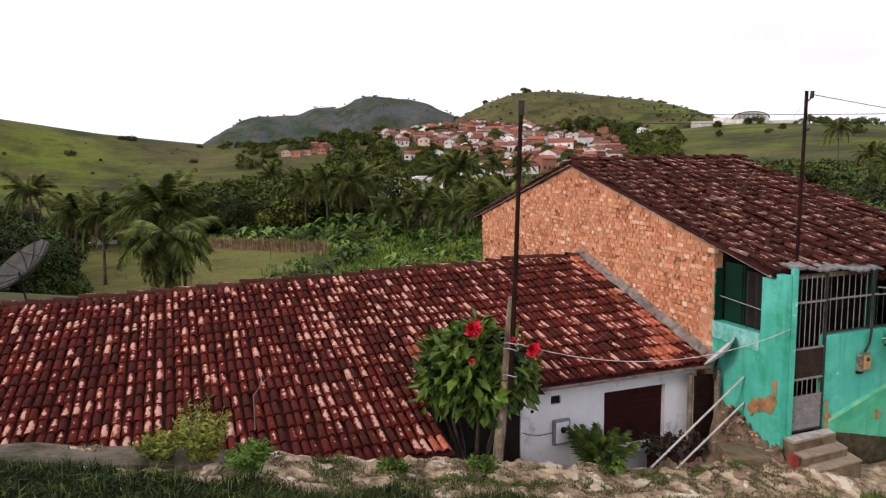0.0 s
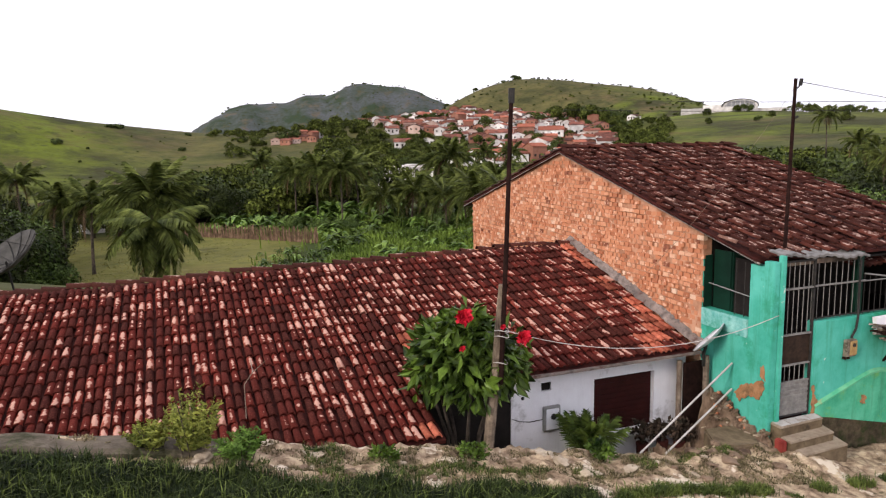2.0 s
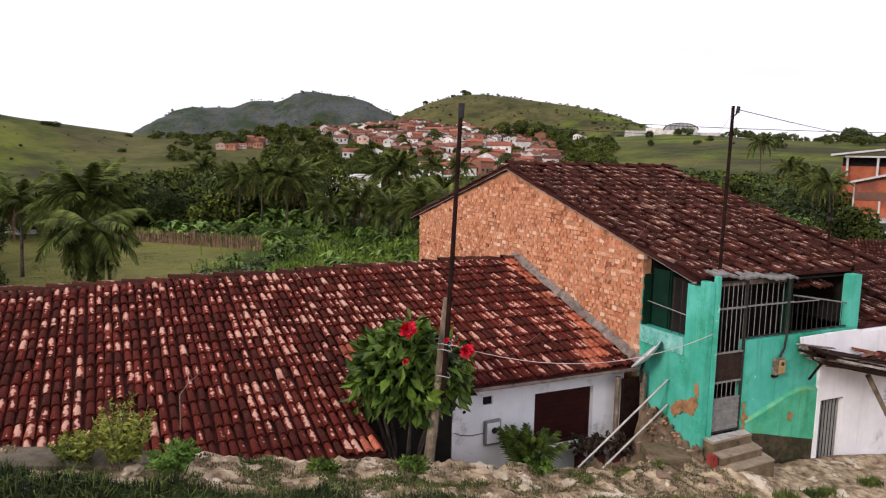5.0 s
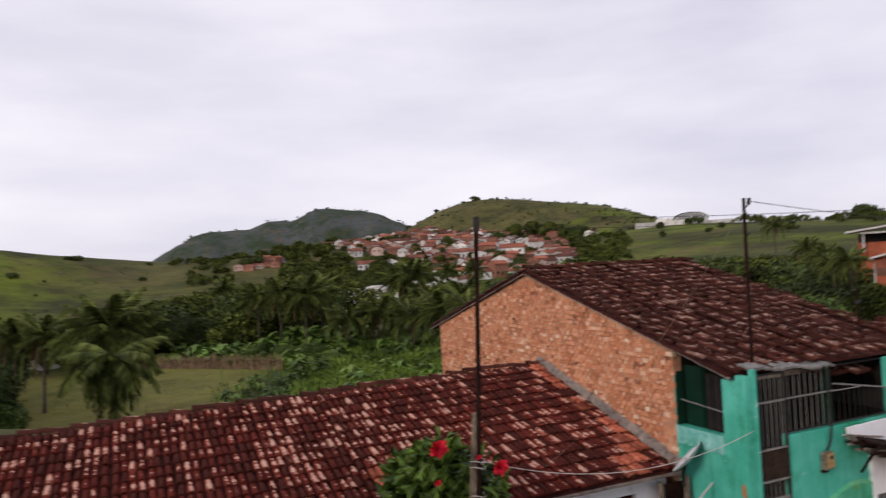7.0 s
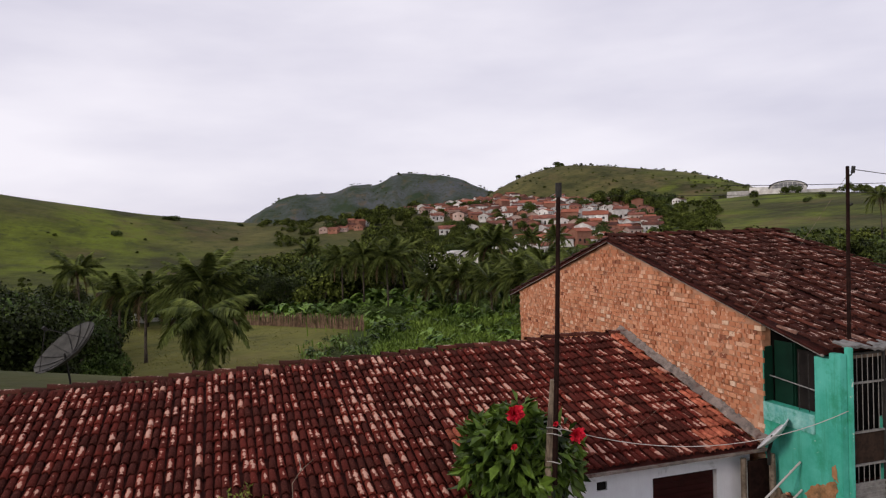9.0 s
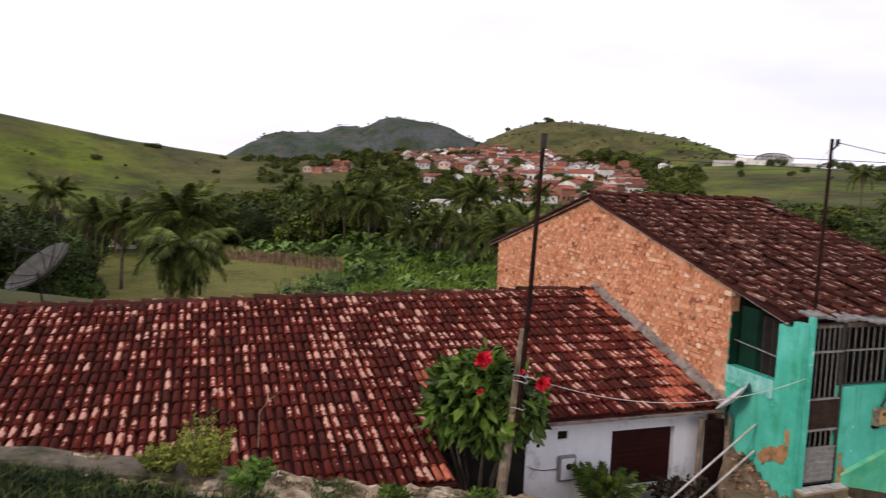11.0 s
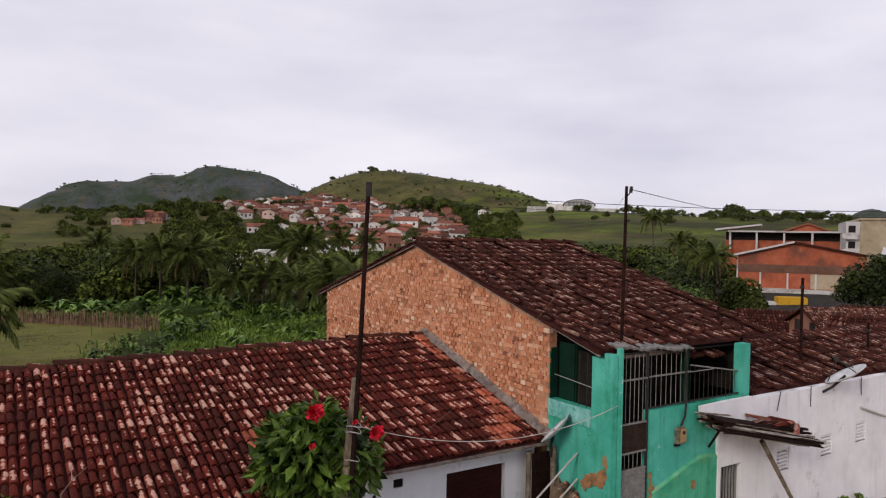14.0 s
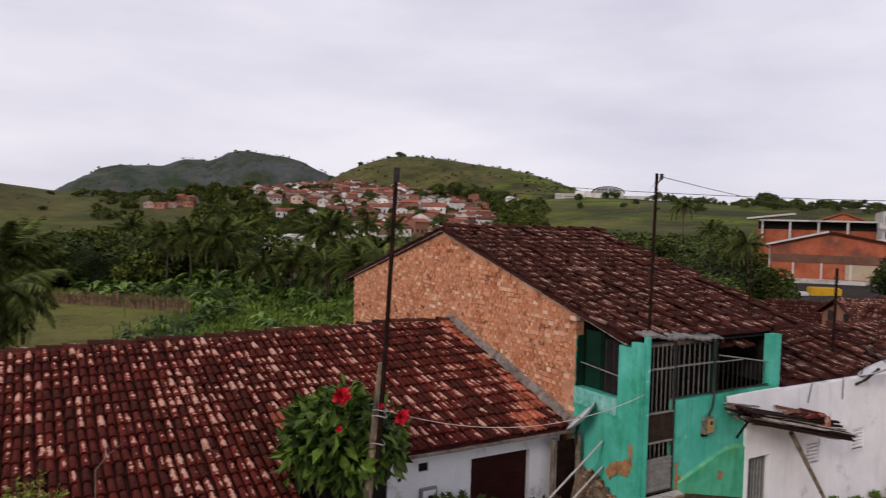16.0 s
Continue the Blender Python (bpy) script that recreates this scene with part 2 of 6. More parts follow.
FILLET = material("rough_cement", (0.12, 0.10, 0.09), (0.36, 0.29, 0.25), 6, stain=(0.10, 0.05, 0.04), stain_scale=3, stain_amount=0.4, bump=1.0, fine=26)
# near-black that puts the shade of rooms and openings into the colour
DARK = material("interior_shade", (0.012, 0.01, 0.009), (0.025, 0.02, 0.018), 3, bump=0)
SHUTTER = material("dark_red_shutter", (0.028, 0.0055, 0.0048), (0.046, 0.009, 0.0075), 4, rough=0.55)
STEEL = material("painted_steel", (0.22, 0.22, 0.21), (0.34, 0.33, 0.32), 12, rough=0.5)
BAR = material("dull_bar_paint", (0.17, 0.165, 0.155), (0.29, 0.28, 0.26), 12, rough=0.6)
IRON = material("dark_iron", (0.02, 0.02, 0.02), (0.05, 0.045, 0.04), 14, rough=0.6)
DISH = material("dish_white", (0.55, 0.55, 0.56), (0.72, 0.72, 0.73), 4, rough=0.5)
LEAF = material("leaf", (0.022, 0.036, 0.008), (0.085, 0.112, 0.024), 1.5, rough=0.6, random_tint=0.5, island=True, bump=0)
LEAF_DARK = material("leaf_dark", (0.012, 0.018, 0.005), (0.125, 0.150, 0.030), 0.16, rough=0.6, gloss=0.05, random_tint=0.75, island=True, bump=0)
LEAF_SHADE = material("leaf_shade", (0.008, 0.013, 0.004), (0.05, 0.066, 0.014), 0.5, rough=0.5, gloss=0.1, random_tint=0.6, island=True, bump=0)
LEAF_PALM = material("palm_leaf", (0.028, 0.042, 0.01), (0.155, 0.18, 0.045), 0.8, rough=0.55, gloss=0.08, random_tint=0.4, island=True, bump=0)
LEAF_BRIGHT = material("leaf_bright", (0.055, 0.12, 0.018), (0.15, 0.25, 0.045), 2, rough=0.6, random_tint=0.4, island=True, bump=0)
LEAF_MID = material("leaf_mid", (0.03, 0.055, 0.012), (0.12, 0.175, 0.038), 0.5, rough=0.55, random_tint=0.6, island=True, bump=0)
BARK = material("bark", (0.05, 0.04, 0.03), (0.13, 0.10, 0.08), 4, stain=(0.03, 0.025, 0.02))
PETAL = material("red_petal", (0.55, 0.01, 0.03), (0.75, 0.03, 0.06), 8, bump=0)


# ---- mesh helpers ----
def finish(name, bm, mat, smooth=False):
    me = bpy.data.meshes.new(name)
    if smooth:
        for f in bm.faces:
            f.smooth = True
    bm.to_mesh(me)
    bm.free()
    for x in (mat if isinstance(mat, (list, tuple)) else [mat]):
        me.materials.append(x)
    return me


def part(name, bm, mat, parent=None, label="", smooth=False):
    ob = new(name, finish(name, bm, mat, smooth))
    if parent is not None:
        ob.parent = parent
    if label:
        ob["label"] = label
    return ob


def thing(name, at=(0, 0, 0), label="", category="", group="", kind="", turn=0):
    ob = new(name)
    ob.matrix_basis = pose(*at, 0, 0, turn)
    return tagged(ob, label, category, group, kind)


def add_box(bm, x0, y0, z0, x1, y1, z1, m=None):
    vs = [bm.verts.new((x, y, z)) for z in (z0, z1) for x, y in ((x0, y0), (x1, y0), (x1, y1), (x0, y1))]
    for q in ((3, 2, 1, 0), (4, 5, 6, 7), (0, 1, 5, 4), (1, 2, 6, 5), (2, 3, 7, 6), (3, 0, 4, 7)):
        bm.faces.new([vs[i] for i in q])
    if m is not None:
        for v in vs:
            v.co = m @ v.co
    return vs


def box(x0, y0, z0, x1, y1, z1, bevel=0.0, m=None):
    bm = bmesh.new()
    add_box(bm, x0, y0, z0, x1, y1, z1, m)
    if bevel:
        bmesh.ops.bevel(bm, geom=bm.edges[:], offset=bevel, segments=2, affect="EDGES")
    return bm


def add_tube(bm, pts, radii, seg=8, cap=True):
    """A tube along points, with a radius at each."""
    pts = [Vector(p) for p in pts]
    rings = []
    for i, p in enumerate(pts):
        d = (pts[min(i + 1, len(pts) - 1)] - pts[max(i - 1, 0)]).normalized()
        a = d.orthogonal().normalized() if i == 0 else (a - d * a.dot(d)).normalized()
        b = d.cross(a)
        rr = radii[i] if isinstance(radii, (list, tuple)) else radii
        rings.append([bm.verts.new(p + rr * (math.cos(t) * a + math.sin(t) * b)) for t in (2 * math.pi * k / seg for k in range(seg))])
    for r0, r1 in zip(rings, rings[1:]):
        for k in range(seg):
            bm.faces.new((r0[k], r0[(k + 1) % seg], r1[(k + 1) % seg], r1[k]))
    if cap:
        bm.faces.new(list(reversed(rings[0])))
        bm.faces.new(rings[-1])


def tube(pts, radii, seg=8):
    bm = bmesh.new()
    add_tube(bm, pts, radii, seg)
    return bm


def prism(outline, axis, lo, hi):
    """A flat outline in the plane across an axis, made thick from lo to hi."""
    bm = bmesh.new()
    at = (lambda a, b, c: (c, a, b)) if axis == "x" else (lambda a, b, c: (a, c, b)) if axis == "y" else (lambda a, b, c: (a, b, c))
    r0 = [bm.verts.new(at(a, b, lo)) for a, b in outline]
    r1 = [bm.verts.new(at(a, b, hi)) for a, b in outline]
    bm.faces.new(r0)
    bm.faces.new(r1)
    k = len(outline)
    for i in range(k):
        bm.faces.new((r0[i], r0[(i + 1) % k], r1[(i + 1) % k], r1[i]))
    bmesh.ops.recalc_face_normals(bm, faces=bm.faces[:])
    return bm


def wall_with_openings(along, a0, a1, z0, z1, face, thick, openings):
    """A wall along x or y from a0 to a1, its face at that coordinate, with rectangular openings (a, b, z, Z) through it."""
    bm = bmesh.new()
    cuts_a = sorted({a0, a1, *[v for o in openings for v in o[:2]]})
    cuts_z = sorted({z0, z1, *[v for o in openings for v in o[2:]]})
    for p, q in zip(cuts_a, cuts_a[1:]):
        for r, s in zip(cuts_z, cuts_z[1:]):
            ma, mz = (p + q) / 2, (r + s) / 2
            if any(o[0] < ma < o[1] and o[2] < mz < o[3] for o in openings):
                continue
            if along == "x":
                add_box(bm, p, face, r, q, face + thick, s)
            else:
                add_box(bm, face, p, r, face + thick, q, s)
    bmesh.ops.remove_doubles(bm, verts=bm.verts[:], dist=1e-5)
    inner = [f for f in bm.faces if any(g is not f and (g.calc_center_median() - f.calc_center_median()).length < 1e-5 for v in f.verts for g in v.link_faces)]
    bmesh.ops.delete(bm, geom=inner, context="FACES_ONLY")
    return bm


# ---- ground ----
def street_z(x):
    return 2.95 - 0.2 * x if x < 9.0 else 1.15 - 0.1 * (x - 9.0)


FLOOR = -8.0
HILLS = [  # azimuth, distance, height, half-width across, half-width along
    (-26.8, 480, 58.3, 183, 100), (0, 520, 15, 148, 89), (23.9, 560, 38.3, 145, 170), (27.2, 950, 99.3, 156, 156), (38.8, 930, 53.5, 114, 238),
    (45.8, 640, 24.9, 98, 256), (64.5, 640, 33.2, 152, 325), 
    (64.6, 2500, 132, 120, 300), (62, 115, 6.8, 60, 45), (9.6, 430, 5.0, 38, 60),
]
HILLS = [(r * math.sin(radians(a)), r * math.cos(radians(a)), math.sin(radians(a)), math.cos(radians(a)), h, w, d) for a, r, h, w, d in HILLS]


# elevation in degrees of the far mountain's two humps against azimuth
CREST_AT = (-2, 0.5, 2.1, 3.4, 4.6, 5.9, 8.9, 10.2, 11.3, 12.2, 13.3, 14.6, 16.0, 17.8, 19.4, 21.0, 24, 28)
CREST_UP = (-0.6, 0.6, 1.8, 2.75, 3.4, 3.7, 3.82, 4.35, 4.38, 4.25, 4.84, 5.25, 5.2, 5.0, 4.55, 3.9, 2.5, -0.6)


def mountain(x, y, r):
    """The rocky far mountain: a crest that follows its two humps, with gullies down the flank."""
    a = math.degrees(math.atan2(x, y))
    if r < 1400 or not -2 < a < 28:
        return 0.0
    up = 14.3 + 2300 * math.tan(radians(float(np.interp(a, CREST_AT, CREST_UP))))
    gully = 1 + 0.16 * noise.noise((a * 0.9, r * 0.0012, 8)) + 0.1 * noise.noise((a * 2.6, r * 0.003, 3))
    return max(0, up) * math.exp(-((r - 2300) / (270 * gully)) ** 2)


def terrain_z(x, y):
    r = math.hypot(x, y)
    near = street_z(max(-20, min(30, x))) - 2.2 - max(0, y - 10) * 0.03
    t = min(1, max(0, (r - 24) / 45))
    t = t * t * (3 - 2 * t)
    z = near * (1 - t) + FLOOR * t
    if y < 9 and r < 60:
        z = min(z, street_z(max(-20, min(30, x))) - 0.6)
    for cx, cy, ux, uy, h, w, d in HILLS:
        a, b = (x - cx) * uy - (y - cy) * ux, (x - cx) * ux + (y - cy) * uy
        z += h * math.exp(-(a / w) ** 2 / 1 - (b / d) ** 2)
    z += mountain(x, y, r)
    if r > 150:
        k = min(1, (r - 150) / 300)
        z += k * 1.5 * noise.noise((x * 0.012, y * 0.012, 1)) + min(1, max(0, r - 1500) / 600) * (6 * noise.noise((x * 0.01, y * 0.01, 4)) + 5 * noise.noise((x * 0.035, y * 0.035, 4))) + k * 0.6 * noise.noise((x * 0.03, y * 0.03, 2))
    return z


def ground_material():
    """Five covers, each of two tones, blended softly by the weights stored on the sheet."""
    m = bpy.data.materials.new("land")
    m.use_nodes = True
    n, l = m.node_tree.nodes, m.node_tree.links
    s = n["Principled BSDF"]
    s.inputs["Roughness"].default_value, s.inputs["Specular IOR Level"].default_value = 0.95, 0.1
    g = n.new("ShaderNodeNewGeometry")

    def tones(dark, light, scale, low=0.36, high=0.64):
        a = n.new("ShaderNodeTexNoise")
        a.inputs["Scale"].default_value, a.inputs["Detail"].default_value, a.inputs["Roughness"].default_value = scale, 9, 0.7
        l.new(g.outputs["Position"], a.inputs["Vector"])
        r = n.new("ShaderNodeValToRGB")
        r.color_ramp.elements[0].position, r.color_ramp.elements[0].color = low, dimmed(dark)
        r.color_ramp.elements[1].position, r.color_ramp.elements[1].color = high, dimmed(light)
        l.new(a.outputs[0], r.inputs[0])
        return r.outputs[0]
    weights = n.new("ShaderNodeVertexColor")
    weights.layer_name = "cover"
    split = n.new("ShaderNodeSeparateColor")
    l.new(weights.outputs[0], split.inputs[0])
    out = tones((0.038, 0.040, 0.012), (0.122, 0.152, 0.017), 0.016, 0.42, 0.60)
    # the last cover, blended in by distance, has bluish haze painted into its light tone
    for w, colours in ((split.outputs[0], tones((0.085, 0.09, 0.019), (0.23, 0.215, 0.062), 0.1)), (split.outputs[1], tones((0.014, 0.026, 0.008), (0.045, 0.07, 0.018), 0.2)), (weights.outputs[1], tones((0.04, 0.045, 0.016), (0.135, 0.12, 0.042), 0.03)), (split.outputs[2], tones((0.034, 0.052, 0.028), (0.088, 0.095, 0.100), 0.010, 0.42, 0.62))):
        x = n.new("ShaderNodeMix")
        x.data_type = "RGBA"
        l.new(w, x.inputs[0])
        l.new(out, x.inputs[6])
        l.new(colours, x.inputs[7])
        out = x.outputs[2]
    spots = n.new("ShaderNodeTexNoise")
    spots.inputs["Scale"].default_value, spots.inputs["Detail"].default_value, spots.inputs["Roughness"].default_value = 0.1, 7, 0.7
    l.new(g.outputs["Position"], spots.inputs["Vector"])
    amount = n.new("ShaderNodeMapRange")
    amount.inputs[1].default_value, amount.inputs[2].default_value, amount.inputs[4].default_value = 0.52, 0.64, 0.75
    l.new(spots.outputs[0], amount.inputs[0])
    x = n.new("ShaderNodeMix")
    x.data_type = "RGBA"
    x.inputs[7].default_value = (0.038, 0.042, 0.014, 1)
    l.new(amount.outputs[0], x.inputs[0])
    l.new(out, x.inputs[6])
    out = x.outputs[2]
    bare = n.new("ShaderNodeTexNoise")  # grazed and bare brown patches
    bare.inputs["Scale"].default_value, bare.inputs["Detail"].default_value, bare.inputs["Roughness"].default_value = 0.022, 6, 0.65
    l.new(g.outputs["Position"], bare.inputs["Vector"])
    share = n.new("ShaderNodeMapRange")
    share.inputs[1].default_value, share.inputs[2].default_value, share.inputs[4].default_value = 0.54, 0.68, 0.6
    l.new(bare.outputs[0], share.inputs[0])
    x = n.new("ShaderNodeMix")
    x.data_type = "RGBA"
    x.inputs[7].default_value = (0.11, 0.078, 0.038, 1)
    l.new(share.outputs[0], x.inputs[0])
    l.new(out, x.inputs[6])
    out = x.outputs[2]
    l.new(out, s.inputs["Base Color"])
    f = n.new("ShaderNodeTexNoise")
    f.inputs["Scale"].default_value, f.inputs["Detail"].default_value = 0.15, 8
    l.new(g.outputs["Position"], f.inputs["Vector"])
    u = n.new("ShaderNodeBump")
    u.inputs["Strength"].default_value, u.inputs["Distance"].default_value = 0.7, 1.6
    l.new(f.outputs[0], u.inputs["Height"])
    l.new(u.outputs[0], s.inputs["Normal"])
    return m


def soft(v, low, high):
    t = min(1, max(0, (v - low) / (high - low)))
    return t * t * (3 - 2 * t)


verts, faces, cover = [], [], []
azimuths = [radians(a) for a in np.concatenate((np.arange(-180, -40, 5), np.arange(-40, 80, 0.5), np.arange(80, 180, 5)))]
radii = [0.01 + 4500 * (i / 210) ** 3.0 for i in range(211)]
for r in radii:
    for a in azimuths:
        x, y = r * math.sin(a), r * math.cos(a)
        verts.append((x, y, terrain_z(x, y)))
        az = math.degrees(a) + 3 * noise.noise((x * 0.02, y * 0.02, 0))
        rr = r + 25 * noise.noise((x * 0.015, y * 0.015, 7))
        field = (1 - soft(az, 8, 11)) * soft(r, 55, 62) * (1 - soft(rr, 124, 132))
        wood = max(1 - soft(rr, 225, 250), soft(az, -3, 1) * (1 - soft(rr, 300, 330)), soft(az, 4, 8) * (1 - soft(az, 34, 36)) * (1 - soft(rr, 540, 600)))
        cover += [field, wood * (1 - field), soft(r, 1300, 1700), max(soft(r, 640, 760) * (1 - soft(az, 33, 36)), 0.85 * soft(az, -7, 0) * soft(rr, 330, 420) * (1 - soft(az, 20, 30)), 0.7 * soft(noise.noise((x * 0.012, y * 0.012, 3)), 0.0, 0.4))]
k = len(azimuths)
for i in range(len(radii) - 1):
    for j in range(k):
        faces.append((i * k + j, i * k + (j + 1) % k, (i + 1) * k + (j + 1) % k, (i + 1) * k + j))
me = bpy.data.meshes.new("ground")
me.from_pydata(verts, [], faces)
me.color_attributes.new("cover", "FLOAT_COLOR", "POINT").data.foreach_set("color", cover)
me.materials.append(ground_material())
me.polygons.foreach_set("use_smooth", [True] * len(faces))
tagged(new("ground", me), "green grassy valley and hills reaching the horizon", "ground", kind="structure")

# the street with its broken concrete edge
STREET = material("street_dirt", (0.11, 0.072, 0.040), (0.58, 0.455, 0.295), 5.5, lo=0.34, hi=0.62, mid=(0.34, 0.245, 0.16), stain=(0.06, 0.052, 0.02), stain_scale=2.6, stain_amount=0.22, bump=1.0, fine=34, wear=((0.68, 0.58, 0.44), 2.0, 0.64, 99))
def street_top(x, y):
    """The worn street: ruts, broken concrete at the edge and a heap of earth below the green house."""
    edge = soft(y, 6.6, 7.4)
    z = street_z(x) + 0.04 * noise.noise((x * 0.9, y * 0.9, 0)) + 0.02 * noise.noise((x * 5, y * 5, 3))
    z += edge * (0.07 * noise.noise((x * 2.1, y * 2.6, 9)) + 0.05 * noise.noise((x * 6, y * 7, 2)) + 0.03 * noise.noise((x * 15, y * 15, 1)))
    return z + 0.17 * math.exp(-((x - 7.9) / 0.95) ** 2) * soft(y, 7.3, 8.3) * (1 + 0.6 * noise.noise((x * 4, y * 4, 6))) + 0.17 * math.exp(-((x - 9.25) / 0.7) ** 2) * soft(y, 7.1, 7.75)


bm = bmesh.new()
xs = np.concatenate((np.arange(-14, -3, 0.5), np.arange(-3, 11, 0.06), np.arange(11, 26.5, 0.4)))
ys = np.concatenate((np.arange(-6, 5, 0.6), np.arange(5, 8.36, 0.055)))
nx, ny = len(xs) - 1, len(ys) - 1
grid = [[None] * (ny + 1) for _ in range(nx + 1)]
for i in range(nx + 1):
    for j in range(ny + 1):
        x, y = float(xs[i]), float(ys[j])
        if j > ny - 6:
            y += (0.22 * noise.noise((x * 0.8, 3, 0)) + 0.1 * noise.noise((x * 2.7, 8, 0))) * (j - ny + 6) / 6
        grid[i][j] = bm.verts.new((x, y, street_top(x, y)))
for i in range(nx):
    for j in range(ny):
        bm.faces.new((grid[i][j], grid[i + 1][j], grid[i + 1][j + 1], grid[i][j + 1]))
skirt = [bm.verts.new(grid[i][ny].co + Vector((0, 0.12, -2.0))) for i in range(nx + 1)]
for i in range(nx):
    bm.faces.new((grid[i][ny], grid[i + 1][ny], skirt[i + 1], skirt[i]))
tagged(part("road", bm, STREET, smooth=True), "steep unpaved street of dirt and broken concrete", "road", kind="structure")


# ---- clay tile roofs ----
def tile_mesh(width, length, mat, thick=0.02, lip=0.03):
    """A half-round cover tile, wider and lifted at its lower end, with a thick lip."""
    bm = bmesh.new()
    uv = bm.loops.layers.uv.new("UVMap")
    seg = 6
    arcs = []
    for y, w, lift in ((0, width / 2, lip), (length, width / 2 * 0.78, 0.0)):
        arcs.append([bm.verts.new((-w * math.cos(math.pi * k / seg), y, lift + 0.85 * w * math.sin(math.pi * k / seg))) for k in range(seg + 1)])
    w = width / 2 - thick
    inner = [bm.verts.new((-w * math.cos(math.pi * k / seg), 0.004, lip - 0.008 + 0.85 * w * math.sin(math.pi * k / seg))) for k in range(seg + 1)]
    for k in range(seg):
        f = bm.faces.new((arcs[0][k], arcs[0][k + 1], arcs[1][k + 1], arcs[1][k]))
        for loop, (p, q) in zip(f.loops, ((k, 0), (k + 1, 0), (k + 1, 1), (k, 1))):
            loop[uv].uv = (p / seg, q)
        bm.faces.new((inner[k], inner[k + 1], arcs[0][k + 1], arcs[0][k]))
    me = finish("roof_tile", bm, mat)
    for p in me.polygons:
        p.use_smooth = p.index % 2 == 0
    return me


def tile_roof(owner, x0, x1, ridge_y, ridge_z, slope, eave, spacing, exposure, mats, near, sag=None, seed=1, length=0.5, face=-1, new_tiles=(), loose=0.0, slip_most=0.05, lip=0.03, wild=1.0):
    """Cover tiles in columns on a slope that falls towards face*y; eave(x) gives its lower edge. near(x, y): this tile is a part of its own."""
    rnd = random.Random(seed)
    single = [tile_mesh(spacing * 0.9, length, mats[0], lip=lip)]
    fresh = tile_mesh(spacing * 0.9, length, TILE_NEW)
    bulk_v, bulk_f = [], []
    sv = [v.co.copy() for v in single[0].vertices]
    sf = [list(p.vertices) for p in single[0].polygons]
    count = 0
    for c in range(int((x1 - x0) / spacing)):
        x = x0 + (c + 0.5) * spacing
        e = eave(x)
        rows = int(abs(ridge_y - e) / (exposure * math.cos(slope)) + 1)
        wob, slip = rnd.uniform(-0.015, 0.015), rnd.uniform(-slip_most, slip_most)
        for k in range(rows):
            run = abs(ridge_y - e) - k * exposure * math.cos(slope)
            run = max(run, 0.4)
            y = ridge_y + face * (run + slip + rnd.uniform(-loose, loose))
            z = ridge_z - run * math.tan(slope) + (sag(x, y) if sag else 0)
            m = pose(x + wob + rnd.uniform(-0.012, 0.012), y, z + 0.03 + wild * rnd.uniform(0, 0.012), math.degrees(slope) - 1.5 + wild * rnd.uniform(-1, 1), wild * rnd.uniform(-3, 3), wild * rnd.uniform(-2, 2) + (0 if face < 0 else 180))
            is_new = any(a < x < b and p < y < q for a, b, p, q in new_tiles)
            if is_new or (near(x, y) and count < 290):
                ob = new("roof_tile", fresh if is_new else single[0])
                ob.parent, ob.matrix_basis = owner, m
                count += 1
            else:
                o = len(bulk_v)
                bulk_v += [m @ v for v in sv]
                bulk_f += [[o + i for i in f] for f in sf]
    me = bpy.data.meshes.new("roof_tiles")
    me.from_pydata(bulk_v, [], bulk_f)
    me.materials.append(mats[1])
    for p in me.polygons:
        p.use_smooth = p.index % 2 == 0
    one = [0.0] * (2 * len(single[0].loops))
    single[0].uv_layers[0].data.foreach_get("uv", one)
    me.uv_layers.new(name="UVMap").data.foreach_set("uv", one * (len(bulk_f) // len(sf)))
    ob = new("roof_tiles", me)
    ob.parent, ob["kind"] = owner, "stuff"
    return count


def slab(corners, thick):
    """A roof deck through four corners, made thick downwards."""
    bm = bmesh.new()
    top = [bm.verts.new(c) for c in corners]
    low = [bm.verts.new(Vector(c) - Vector((0, 0, thick))) for c in corners]
    bm.faces.new(top)
    bm.faces.new(list(reversed(low)))
    for i in range(4):
        bm.faces.new((low[i], low[(i + 1) % 4], top[(i + 1) % 4], top[i]))
    bmesh.ops.recalc_face_normals(bm, faces=bm.faces[:])
    return bm


# ---- the low white house below the street ----
SLOPE = radians(17)
RY, RZ = 14.54, 3.94


def low_sag(x, y):
    settled = min(0.02, -0.19 + 0.02 * (x + 3)) + 0.025 * noise.noise((x * 0.45, 5, 0))
    return settled * max(0, min(1, (y - 8.8) / 5.7))


def low_eave(x):
    return 8.84 if x < 3.42 else 9.95


white_house = thing("house", label="low whitewashed house with a weathered red clay tile roof", category="house")
for x0, x1 in ((-7.5, 3.42), (3.42, 8.86)):
    e = low_eave((x0 + x1) / 2)
    bm = bmesh.new()
    n = 24
    for i in range(n):
        for j in range(10):
            q = []
            for a, b in ((0, 0), (1, 0), (1, 1), (0, 1)):
                x, y = x0 + (x1 - x0) * (i + a) / n, e + (RY - e) * (j + b) / 10
                q.append(bm.verts.new((x, y, RZ - (RY - y) * math.tan(SLOPE) + low_sag(x, y))))
            bm.faces.new(q)
    bmesh.ops.remove_doubles(bm, verts=bm.verts[:], dist=1e-4)
    bmesh.ops.solidify(bm, geom=bm.faces[:], thickness=0.06)
    part("roof_deck", bm, UNDER, white_house, "dark clay channels under the cover tiles")
